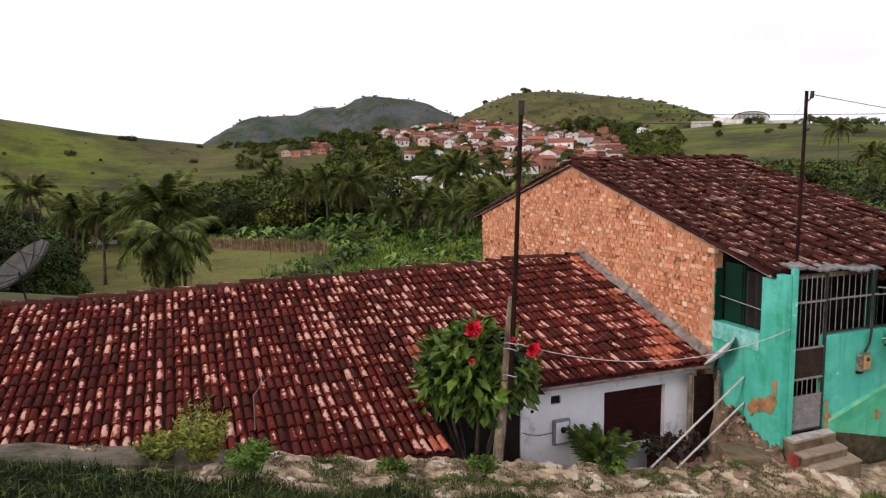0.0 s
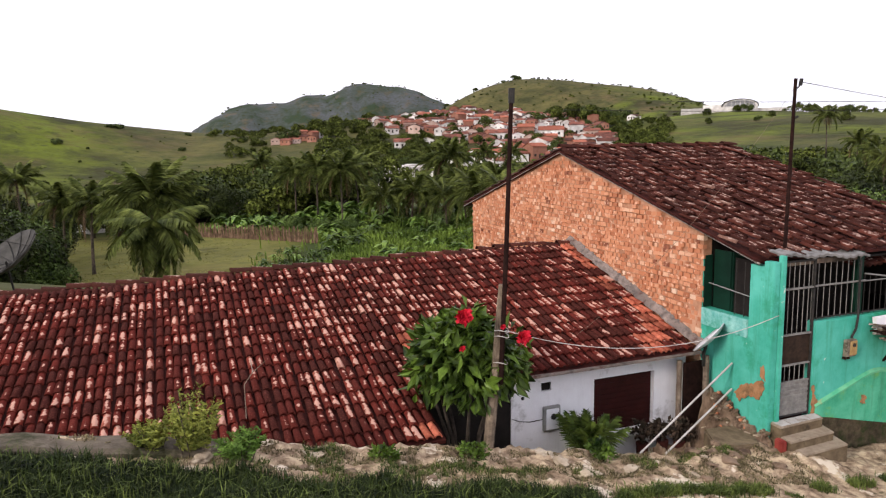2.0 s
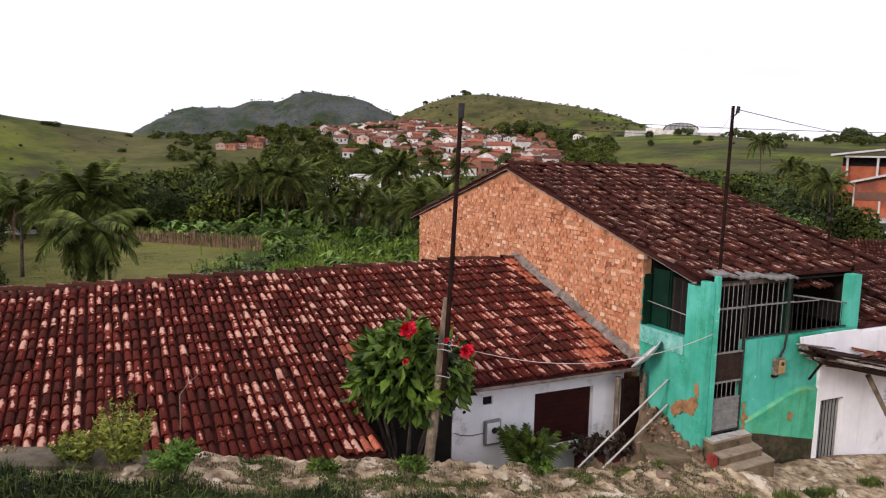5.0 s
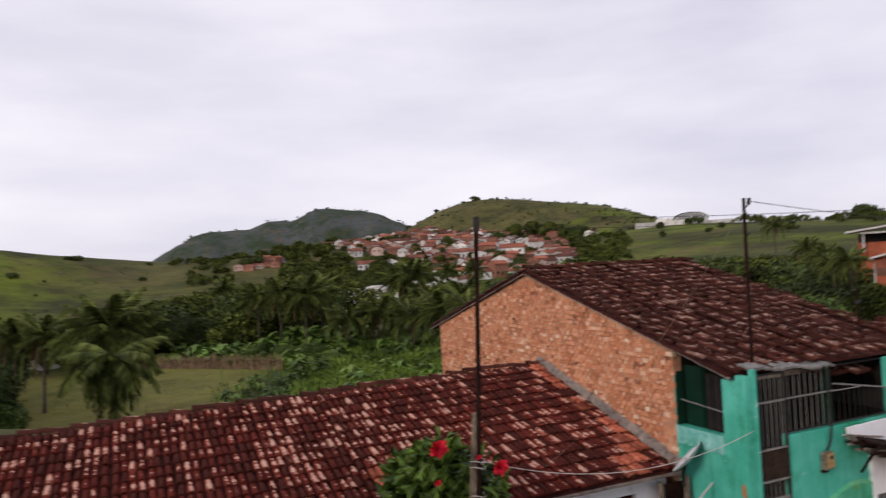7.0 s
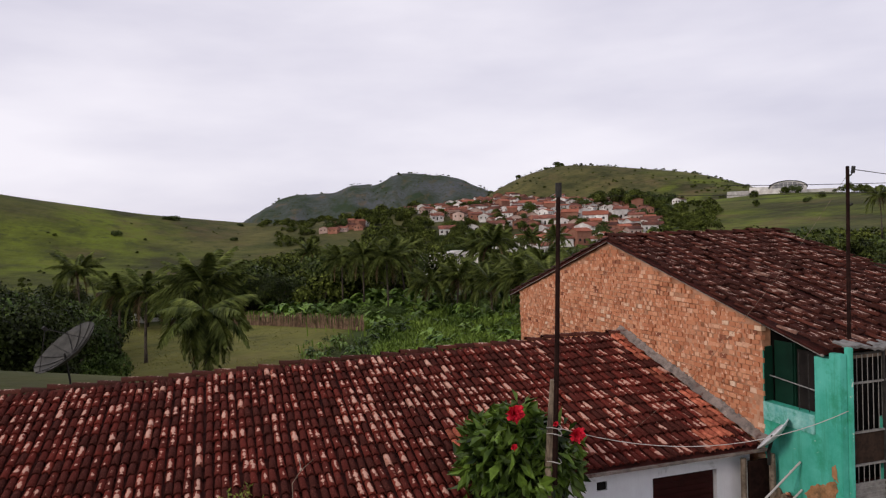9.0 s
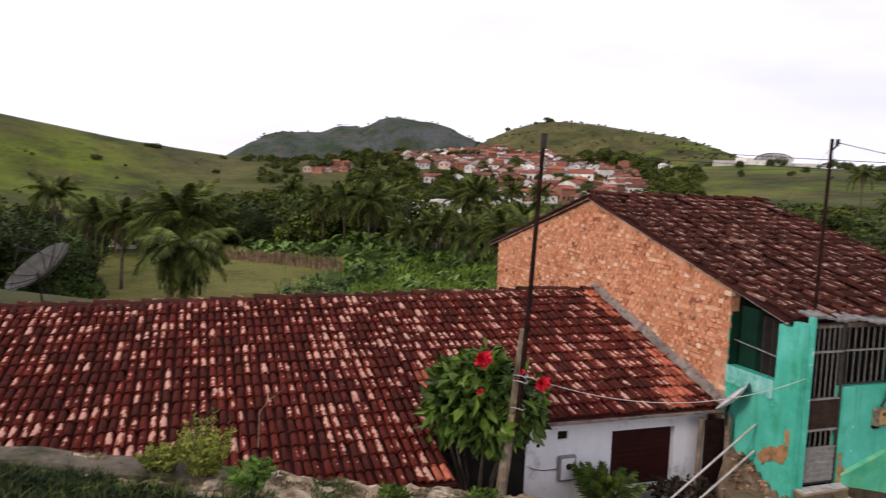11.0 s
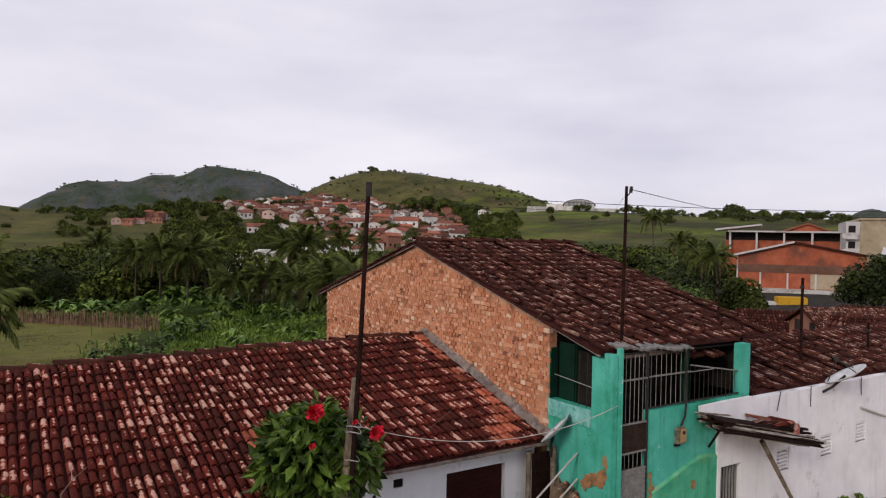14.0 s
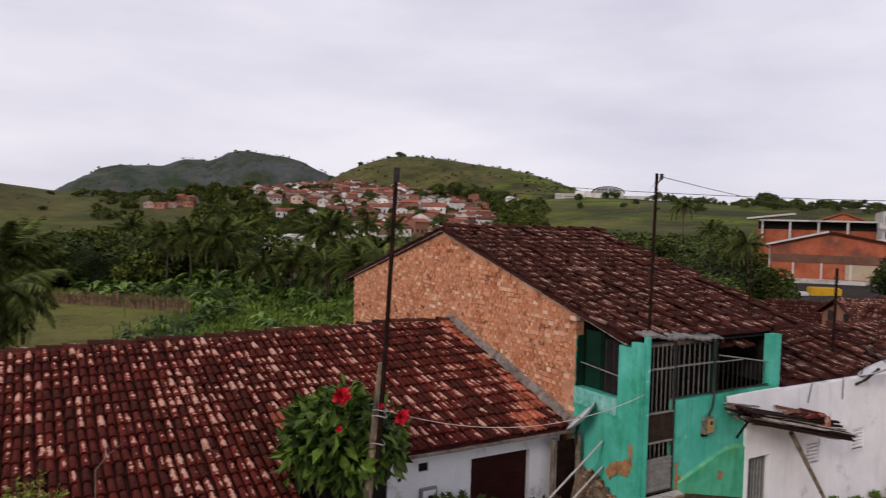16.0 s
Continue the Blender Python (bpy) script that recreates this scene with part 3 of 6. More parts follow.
part("roof_deck", slab([(-7.5, RY, RZ - 0.36), (8.86, RY, RZ - 0.04), (8.86, 19.5, RZ - 1.5), (-7.5, 19.5, RZ - 1.8)], 0.08), UNDER, white_house)
part("wall", wall_with_openings("x", 5.14, 8.8, -0.6, 2.5, 10.2, 0.2, [(6.79, 8.09, 1.15, 2.2), (5.72, 5.91, 2.13, 2.28)]), WHITE, white_house)
part("wall", box(5.14, 10.4, -0.6, 5.34, 19.2, 2.6), WHITE, white_house)
part("wall", box(-7.3, 9.3, -0.6, 3.2, 9.5, 2.3), WHITE, white_house)
part("wall", box(3.0, 9.5, -0.6, 3.2, 19.2, 2.3), WHITE, white_house)
# dark sheet added across the passage to stand for its shade
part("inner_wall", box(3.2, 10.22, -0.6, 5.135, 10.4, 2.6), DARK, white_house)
# dark disc and plate that paint the shade inside the two holes
part("vent_hole", tube([(5.36, 10.205, 2.06), (5.36, 10.195, 2.06)], 0.032, 12), DARK, white_house)
part("vent_hole", box(5.725, 10.23, 2.135, 5.905, 10.25, 2.275), DARK, white_house)
part("shutter", box(6.79, 10.3, 1.15, 8.09, 10.34, 2.2), SHUTTER, white_house, "dark red roller shutter")
part("eave_board", box(4.9, 9.9, 2.49, 8.95, 9.96, 2.535), FILLET, white_house, "grey-beige cement strip along the eave")
tile_roof(white_house, -7.5, 8.86, RY, RZ, SLOPE, low_eave, 0.136, 0.335, (TILE_RED, TILE_RED_BULK), lambda x, y: 0.5 < x < 3.42 and y < 11.6, low_sag, 3, length=0.41, loose=0.02, slip_most=0.03, lip=0.028, new_tiles=((3.14, 3.42, 8.6, 8.95), (7.85, 8.3, 9.7, 10.5), (8.3, 8.6, 10.2, 10.9), (8.6, 8.78, 10.4, 11.6), (8.44, 8.74, 12.0, 12.7), (8.58, 8.8, 12.9, 14.2), (4.9, 5.06, 10.9, 11.3), (3.5, 3.8, 10.9, 11.4)))

# ---- the green house with the brick gable ----
GS = math.atan(0.285)
GX, GY, GZ = 9.0, 15.04, 6.22
green_house = thing("house", label="green painted house with bare brick gable and brown tile roof", category="house")
gable = [(10.07, -0.5), (20.55, -0.5), (20.55, 4.72), (GY, 6.16), (10.07, 4.72)]
part("gable_wall", prism(gable, "x", GX + 0.010, GX + 0.2), MORTAR, green_house, "rough mortar between bare bricks")
part("side_wall", wall_with_openings("y", 8.44, 10.07, -0.2, 4.3, GX + 0.02, 0.18, [(8.94, 10.06, 3.33, 4.3)]), GREEN, green_house)
part("front_wall", box(9.98, 8.44, -0.2, 11.97, 8.62, 3.31, 0.02), GREEN, green_house)
part("parapet", box(11.97, 8.44, 3.225, 12.95, 8.62, 3.31), GREEN, green_house)
part("pillar", box(9.0, 8.42, 0.2, 9.13, 8.64, 4.4, 0.01), GREEN, green_house)
part("pillar", box(12.7, 8.44, 3.312, 12.97, 8.64, 4.34, 0.01), GREEN, green_house)
part("plinth", prism([(10.06, 1.64), (10.48, 1.56), (11.03, 1.43), (11.96, 1.22), (11.96, 2.2), (11.6, 2.27), (11.15, 2.2), (10.06, 1.82)], "y", 8.40, 8.438), GREEN_LIME, green_house, "battered green plaster plinth")
bm = bmesh.new()
crest = ((10.04, 1.82), (10.6, 2.01), (11.15, 2.2), (11.4, 2.26), (11.6, 2.27), (11.96, 2.2))
edge = [[bm.verts.new(q) for q in ((x, 8.392, z - 0.03), (x, 8.392, z), (x, 8.437, z + 0.045))] for x, z in crest]
for u, v in zip(edge, edge[1:]):
    for k in range(2):
        bm.faces.new((u[k], v[k], v[k + 1], u[k + 1]))
part("plinth_ledge", bm, LEDGE, green_house, "pale ledge of the plinth, coloured as lit")
part("foundation", prism([(10.1, 0.5), (11.96, 0.5), (11.96, 1.22), (11.03, 1.43), (10.48, 1.56), (10.1, 1.64)], "y", 8.41, 8.438), MOSSY, green_house, "dark mossy stone foundation")
part("post", box(11.05, 8.56, 3.31, 11.2, 8.66, 4.42), GREEN_SHADE, green_house)
# porch back, side and ceiling coloured near-black to carry the porch's shade
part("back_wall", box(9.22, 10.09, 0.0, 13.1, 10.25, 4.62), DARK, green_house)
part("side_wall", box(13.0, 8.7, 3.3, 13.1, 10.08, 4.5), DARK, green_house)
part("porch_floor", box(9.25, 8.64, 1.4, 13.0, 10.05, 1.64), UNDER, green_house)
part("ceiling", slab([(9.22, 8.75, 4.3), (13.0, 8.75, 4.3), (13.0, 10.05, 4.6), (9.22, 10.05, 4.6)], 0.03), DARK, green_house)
part("roof_deck", slab([(8.9, GY, GZ), (14.3, GY, GZ), (14.3, 8.7, GZ - 6.34 * 0.285), (8.9, 8.7, GZ - 6.34 * 0.285)], 0.05), UNDER, green_house)
part("roof_deck", slab([(14.3, GY, GZ), (8.9, GY, GZ), (8.9, 21.1, GZ - 6.06 * 0.285), (14.3, 21.1, GZ - 6.06 * 0.285)], 0.05), UNDER, green_house)
tile_roof(green_house, 8.9, 14.3, GY, GZ, GS, lambda x: 8.66, 0.125, 0.33, (TILE_BROWN, TILE_BROWN_BULK), lambda x, y: x < 11.5 and y < 10.5, None, 5, length=0.42, loose=0.13, slip_most=0.17, lip=0.014, wild=2.4)
tile_roof(green_house, 11.3, 12.7, 9.9, 4.36, math.atan(0.3), lambda x: 8.75, 0.15, 0.45, (TILE_BROWN, TILE_BROWN_BULK), lambda x, y: False, None, 15, loose=0.08)
tile_roof(green_house, 8.9, 14.3, GY, GZ, GS, lambda x: 21.1, 0.15, 0.45, (TILE_BROWN, TILE_BROWN_BULK), lambda x, y: False, None, 6, face=1)



# ---- plants ----
def leaves_mesh(name, spots, mat, seed, shape=(0.5, 0.22), spread=0.9, lying=False):
    """Leaves as small folded blades: spots are (place, outward direction, size)."""
    rnd = random.Random(seed)
    vs, fs = [], []
    for p, d, size in spots:
        d = Vector(d) + Vector((rnd.gauss(0, spread), rnd.gauss(0, spread), rnd.gauss(0, spread)))
        d = d.normalized() if d.length > 1e-4 else Vector((0, 0, 1))
        s = d.cross(Vector((rnd.gauss(0, 1), rnd.gauss(0, 1), rnd.gauss(0, 1))))
        s = s.normalized() if s.length > 1e-4 else Vector((1, 0, 0))
        up = s.cross(d)
        if lying:
            d, up = up, d
        L, W = size * shape[0], size * shape[1]
        o = len(vs)
        vs += [Vector(p), Vector(p) + d * L * 0.5 + s * W + up * W * 0.3, Vector(p) + d * L - up * L * 0.12, Vector(p) + d * L * 0.5 - s * W + up * W * 0.3]
        fs.append((o, o + 1, o + 2, o + 3))
    me = bpy.data.meshes.new(name)
    me.from_pydata(vs, [], fs)
    me.materials.append(mat)
    return me


def crown_spots(seed, radius, height, base, clumps, per, size):
    rnd = random.Random(seed)
    spots = []
    for c in range(clumps):
        a, u = rnd.uniform(0, 6.283), rnd.uniform(-0.55, 1)
        k = math.sqrt(max(0, 1 - u * u)) * rnd.uniform(0.45, 0.95)
        centre = Vector((radius * k * math.cos(a), radius * k * math.sin(a), base + height * (0.5 + 0.42 * u)))
        cr = radius * rnd.uniform(0.26, 0.42)
        for _ in range(per):
            d = Vector((rnd.gauss(0, 1), rnd.gauss(0, 1), rnd.gauss(0.35, 0.8))).normalized()
            spots.append((centre + d * cr * rnd.uniform(0.75, 1.05), d, size * rnd.uniform(0.7, 1.3)))
    return spots


def make_tree(at, seed, radius, height, base, clumps, per, size, mat, label, shape=(1.0, 0.45)):
    tree = thing("tree", at, label, "tree", "trees of the valley wood")
    rnd = random.Random(seed)
    bm = bmesh.new()
    add_tube(bm, [(0, 0, -1.0), (rnd.uniform(-0.1, 0.1) * radius, 0, base * 0.6), (rnd.uniform(-0.15, 0.15) * radius, rnd.uniform(-0.15, 0.15) * radius, base + height * 0.4)], [radius * 0.09, radius * 0.07, radius * 0.035], 7)
    for i in range(5):
        a = 1.25 * i + rnd.uniform(-0.4, 0.4)
        add_tube(bm, [(0, 0, base * 0.7), (0.35 * radius * math.cos(a), 0.35 * radius * math.sin(a), base + height * 0.2), (0.75 * radius * math.cos(a), 0.75 * radius * math.sin(a), base + height * rnd.uniform(0.4, 0.6))], [radius * 0.05, radius * 0.03, radius * 0.012], 5)
    part("trunk", bm, BARK, tree, smooth=True)
    ob = new("crown", leaves_mesh("crown", crown_spots(seed, radius, height, base, clumps, per, size), mat, seed, shape, 0.4, True))
    ob.parent = tree
    return tree


def frond_mesh(name, length, leaflets, droop, seed, mat):
    """A feather palm frond along +x: a bent midrib with hanging leaflets on both sides."""
    rnd = random.Random(seed)
    vs, fs = [], []

    def at(t):
        return Vector((length * (t - 0.12 * droop * t * t), 0, length * (0.32 * t - 0.62 * droop * t * t)))
    for k in range(12):
        p, q = at(k / 12), at((k + 1) / 12)
        thin = 0.045 * min(1, length / 3)
        w, v = thin * (1 - k / 13), thin * (1 - (k + 1) / 13)
        o = len(vs)
        vs += [p + Vector((0, w, 0)), p - Vector((0, w, 0)), q - Vector((0, v, 0)), q + Vector((0, v, 0))]
        fs.append((o, o + 1, o + 2, o + 3))
    for k in range(leaflets):
        t = 0.12 + 0.88 * k / leaflets
        p = at(t)
        L = length * 0.3 * math.sin(math.pi * (0.12 + 0.8 * t)) * rnd.uniform(0.8, 1.1)
        for side in (-1, 1):
            d = Vector((0.55 + rnd.uniform(-0.1, 0.1), side * 0.75, -0.35 - 0.5 * rnd.random())).normalized() * L
            w = Vector((0.075 * length / 4, 0, 0.01))
            o = len(vs)
            vs += [p - w, p + w, p + d * 0.6 + w * 0.9, p + d + Vector((0, 0, -0.12 * L)), p + d * 0.6 - w * 0.9]
            fs.append((o, o + 1, o + 2, o + 3, o + 4))
    me = bpy.data.meshes.new(name)
    me.from_pydata(vs, [], fs)
    me.materials.append(mat)
    return me


DEAD = material("dry_frond", (0.10, 0.065, 0.035), (0.22, 0.15, 0.08), 2, random_tint=0.3, island=True, bump=0)
FRONDS = [frond_mesh("frond", 4.2, 34, d, s, LEAF_PALM) for d, s in ((0.6, 1), (1.0, 2), (1.5, 3), (2.0, 4))]
DRY_FROND = frond_mesh("frond", 3.6, 26, 2.2, 9, DEAD)


def make_palm(at, height, seed, scale=1.0, lean=0.4, label="tall coconut palm with a grey curved trunk", fronds=22, tilt=(-52, 22)):
    palm = thing("palm_tree", at, label, "palm", "coconut palms")
    rnd = random.Random(seed)
    a = rnd.uniform(0, 6.28)
    pts = [(lean * (t ** 2) * math.cos(a), lean * (t ** 2) * math.sin(a), -0.8 + (height + 0.8) * t) for t in (0, 0.15, 0.35, 0.6, 0.8, 1)]
    part("trunk", tube(pts, [0.26, 0.2, 0.17, 0.15, 0.14, 0.16], 8), BARK, palm, smooth=True)
    top = Vector(pts[-1])
    for k in range(fronds):
        ring = k / fronds
        me = DRY_FROND if k >= fronds - 2 else FRONDS[min(3, int(ring * 4))]
        ob = new("frond", me)
        ob.parent = palm
        ob.matrix_basis = Matrix.Translation(top) @ pose(0, 0, 0, 0, 0, k * 137.5 + rnd.uniform(-15, 15)) @ pose(0, 0, 0, 0, tilt[0] + (tilt[1] - tilt[0]) * ring + rnd.uniform(-8, 8), 0) @ Matrix.Scale(scale * rnd.uniform(0.85, 1.1), 4)
    bm = bmesh.new()
    for k in range(7):
        t = 0.9 * k
        bmesh.ops.create_icosphere(bm, subdivisions=1, radius=0.15, matrix=Matrix.Translation(top + Vector((0.25 * math.cos(t), 0.25 * math.sin(t), -0.2 - 0.04 * k))))
    part("coconut_cluster", bm, LEAF_DARK, palm)
    return palm


def on_ground(azimuth, r, sink=0.0):
    x, y = r * math.sin(radians(azimuth)), r * math.cos(radians(azimuth))
    return x, y, terrain_z(x, y) - sink


TOP_AT = (-16, -6, 0, 4.6, 8, 10, 12, 15, 18, 21.5, 25, 30, 36, 41, 47, 56, 64)
TOP_UP = (-0.9, -1.6, -1.7, -0.8, -0.2, 0.2, 1.3, 1.2, 0.5, -0.5, -0.9, -1.0, 0.2, 0.1, -0.2, -0.3, 0.6)


def settled(azimuth, r, z, height, slack=0.0):
    """The foot of a tree that stands low enough for its top to keep under the wood's skyline."""
    return min(z, 6.3 + r * math.tan(radians(float(np.interp(azimuth, TOP_AT, TOP_UP)) - slack)) - height)


def tree_height(tree):
    return max(v.co.z for ob in tree.children for v in ob.data.vertices)


def banana_mesh(seed, mat):
    """A clump of broad arching banana leaves."""
    rnd = random.Random(seed)
    vs, fs = [], []
    for k in range(15):
        a, L, lift = rnd.uniform(0, 6.28), rnd.uniform(1.6, 2.8), rnd.uniform(0.9, 2.2)
        base = Vector((rnd.gauss(0, 0.35), rnd.gauss(0, 0.35), rnd.uniform(0.6, 1.8)))
        d, s = Vector((math.cos(a), math.sin(a), 0)), Vector((-math.sin(a), math.cos(a), 0))
        o = len(vs)
        for i in range(6):
            t = i / 5
            p = base + d * L * 0.85 * t + Vector((0, 0, lift * t - 1.5 * lift * 0.75 * t * t))
            w = 0.34 * math.sin(math.pi * (0.08 + 0.88 * t))
            vs += [p - s * w + Vector((0, 0, 0.35 * w)), p, p + s * w + Vector((0, 0, 0.35 * w))]
        for i in range(5):
            q = o + 3 * i
            fs += [(q, q + 1, q + 4, q + 3), (q + 1, q + 2, q + 5, q + 4)]
    me = bpy.data.meshes.new("leaves")
    me.from_pydata(vs, [], fs)
    me.materials.append(mat)
    return me


# coconut palms beside the field
make_palm(on_ground(-5.75, 88), 8.2, 1, 1.0, 0.5, "coconut palm with a slim trunk beside the field")
make_palm(on_ground(-7.5, 91), 8.2, 2, 0.95, 0.3, "coconut palm with a slim trunk beside the field")
make_palm(on_ground(-1.5, 74), 9.0, 3, 1.35, 0.2, "broad coconut palm with dark upright fronds beside the field", 36)
make_palm(on_ground(-1.4, 64), 7.3, 8, 1.15, 0.15, "short coconut palm with hanging fronds beside the field", 30, (-12, 62))
far_palm = make_palm(on_ground(14.8, 170), 10.5, 4, 1.1, 0.8, "coconut palm rising from the valley wood")
rnd = random.Random(11)
for az, r, s in ((13.0, 116, 0.62), (16.2, 114, 0.66), (19.8, 113, 0.7), (20.6, 119, 0.75), (9.3, 126, 0.7), (25, 110, 0.7), (14.4, 121, 0.72), (11.0, 118, 0.8), (18.5, 112, 0.9), (21.5, 116, 0.95), (23.2, 108, 0.85), (27.0, 190, 0.9), (-10, 120, 0.9), (6.5, 180, 1.0), (24.5, 200, 1.0)):
    x, y, z = on_ground(az, r, (1 - s) * 3 + (4.5 if r < 115 and az < 30 else 0))
    copy_thing(far_palm, pose(x, y, z, 0, 0, rnd.uniform(0, 360)))

for az, r, top, s in ((54.6, 74, 5.4, 0.46), (53.5, 84, 5.0, 0.5), (49.8, 130, 11.0, 0.6), (51.6, 120, 6.8, 0.6), (52.6, 100, 5.8, 0.55), (24.6, 88, 1.2, 1.0), (26.4, 84, 1.8, 0.9), (28.4, 92, 2.0, 1.0), (21.6, 96, 0.6, 0.9), (9.5, 134, 3.0, 0.9), (13.0, 128, 2.4, 0.85), (20.6, 112, 0.4, 0.8), (25.6, 106, 2.6, 0.9), (30.5, 110, 3.0, 1.0)):
    x, y, z = on_ground(az, r)
    t = copy_thing(far_palm, pose(x, y, top - 11.0 * s, 0, 0, rnd.uniform(0, 360)))
    t.scale = (s, s, s)

# the wood: single trees in front, one joined mass behind
kinds = [make_tree(on_ground(8 + i * 2.2, 150 + 12 * i), 20 + i, 4.6 + 0.5 * i, 6.0 + 0.5 * (i % 3), 2.2, 16, 90, 0.75, (LEAF_DARK, LEAF, LEAF_DARK, LEAF)[i % 4], "broad leafy tree of the dense valley wood") for i in range(5)]


heights = {tree.name: tree_height(tree) for tree in kinds}


def low_here(az, r):
    return 0.42 if 14 < az < 21 and r > 110 else 0.55 if 14 < az < 30 and r > 150 else 1.0


for i in range(170):
    az, r = rnd.uniform(-1, 34), rnd.uniform(128, 205)
    if i % 4 == 0:
        az, r = rnd.uniform(34, 55), rnd.uniform(90, 200)
    x, y, z = on_ground(az, r, 0.4)
    s = rnd.uniform(0.65, 1.2) * low_here(az, r)
    model = rnd.choice(kinds)
    t = copy_thing(model, pose(x, y, settled(az, r, z, s * heights[model.name], rnd.uniform(0, 0.9)), 0, 0, rnd.uniform(0, 360)))
    t.scale = (s, s, s * rnd.uniform(0.8, 1.1))
mass_v, mass_f = [], []
crowns = []
for k in range(4):
    tree_leaves = leaves_mesh("crown", crown_spots(90 + k, 4.6 + 0.5 * k, 6.5, 0.6, 14, 40, 1.1), LEAF_DARK, 90 + k, (1.0, 0.45), 0.4, True)
    crowns.append((np.array([v.co[:] for v in tree_leaves.vertices]), np.array([p.vertices[:] for p in tree_leaves.polygons])))
total = 0
for i in range(760):
    if i % 2:
        az, r = rnd.uniform(-3, 36), rnd.uniform(200, 335)
    elif i % 4 == 0:
        az, r = rnd.uniform(2, 20), rnd.uniform(320, 405) + 40 * rnd.random()
    else:
        az, r = rnd.uniform(33, 60), rnd.uniform(200, 330)
    if (14.5 < az < 22 and 205 < r < 262) or (6.3 < az < 11.6 and r > 335) or (24 < az < 31 and r > 275) or (24 < az < 34 and r > 300) or (18 < az < 34 and r > 370):
        continue
    x, y, z = on_ground(az, r, 0.6)
    s, t = rnd.uniform(0.6, 1.15) * low_here(az, r), rnd.uniform(0, 6.283)
    vs, fs = rnd.choice(crowns)
    turn = np.array(((math.cos(t), -math.sin(t), 0), (math.sin(t), math.cos(t), 0), (0, 0, rnd.uniform(0.85, 1.1)))) * s
    z = settled(az, r, z, s * float(vs[:, 2].max()), rnd.uniform(0, 0.5))
    mass_v.append(vs @ turn.T + np.array((x, y, z)))
    mass_f.append(fs + total)
    total += len(vs)
me = bpy.data.meshes.new("far_wood")
me.from_pydata(np.concatenate(mass_v).tolist(), [], np.concatenate(mass_f).tolist())
me.materials.append(LEAF_DARK)
tagged(new("far_wood", me), "dense dark green wood filling the valley", "wood", kind="stuff")
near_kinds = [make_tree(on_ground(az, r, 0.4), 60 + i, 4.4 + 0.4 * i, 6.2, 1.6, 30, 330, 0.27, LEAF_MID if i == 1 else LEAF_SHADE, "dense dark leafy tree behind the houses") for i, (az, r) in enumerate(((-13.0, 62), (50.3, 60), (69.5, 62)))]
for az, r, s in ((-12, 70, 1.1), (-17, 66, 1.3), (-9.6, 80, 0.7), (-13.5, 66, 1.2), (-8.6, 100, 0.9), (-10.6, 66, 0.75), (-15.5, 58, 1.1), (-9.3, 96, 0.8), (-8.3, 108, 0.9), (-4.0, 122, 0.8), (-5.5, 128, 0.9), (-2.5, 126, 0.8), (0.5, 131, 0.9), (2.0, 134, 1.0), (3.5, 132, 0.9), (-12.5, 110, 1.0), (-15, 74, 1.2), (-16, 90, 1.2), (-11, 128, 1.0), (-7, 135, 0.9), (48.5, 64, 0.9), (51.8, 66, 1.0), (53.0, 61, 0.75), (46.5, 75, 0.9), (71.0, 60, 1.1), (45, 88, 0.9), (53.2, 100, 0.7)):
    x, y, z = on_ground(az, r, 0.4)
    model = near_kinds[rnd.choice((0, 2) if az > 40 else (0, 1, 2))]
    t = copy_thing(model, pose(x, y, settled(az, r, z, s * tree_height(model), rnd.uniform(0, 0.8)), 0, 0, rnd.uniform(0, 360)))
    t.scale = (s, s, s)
make_tree(on_ground(64.8, 62), 71, 2.5, 4.2, 5.7, 30, 200, 0.22, LEAF_SHADE, "slim dark tree beside the depot")
make_tree(on_ground(56.0, 60), 72, 2.1, 3.0, 0.4 - on_ground(56.0, 60)[2], 22, 190, 0.22, LEAF_DARK, "small green tree before the depot")
# trees and bushes on the hills and round the far village
for i in range(60):
    az = rnd.uniform(-14, 58)
    r = rnd.uniform(330, 620) if i % 2 else rnd.uniform(700, 980)
    if az < 12:
        continue
    x, y, z = on_ground(az, r, 0.3)
    s = rnd.uniform(0.4, 0.9)
    t = copy_thing(rnd.choice(kinds), pose(x, y, z - 2.4 * s, 0, 0, rnd.uniform(0, 360)))
    t.scale = (s, s, s)
for az, r, s in ((27.2, 945, 1.35), (26.2, 950, 0.7), (30.2, 545, 1.7), (31.6, 550, 1.9), (33.0, 545, 2.0), (34.4, 540, 1.8), (35.4, 530, 1.5), (30.5, 330, 1.0), (-3.9, 478, 0.5), (-3.3, 480, 0.6), (-7.4, 420, 0.55), (1.0, 430, 0.45), (1.5, 480, 0.4), (9.0, 430, 1.3), (55.7, 560, 2.2), (51, 560, 1.2), (57.5, 545, 1.3), (59.5, 550, 1.2), (53.6, 560, 0.9), (48.8, 560, 0.8), (61, 560, 1.2), (5.5, 450, 0.6)):
    x, y, z = on_ground(az, r, 0.3)
    t = copy_thing(kinds[1], pose(x, y, z - 3.9 * s, 0, 0, rnd.uniform(0, 360)))
    t.scale = (s, s, s)

for az, r, s in ((30.4, 470, 1.3), (31.8, 480, 1.45), (33.2, 470, 1.35), (34.2, 450, 1.0), (29.0, 372, 0.9)):
    x, y, z = on_ground(az, r)
    t = copy_thing(kinds[2], pose(x, y, z - 1.8 * s, 0, 0, rnd.uniform(0, 360)))
    t.scale = (s, s, s)
far_v, far_f, total = [], [], 0
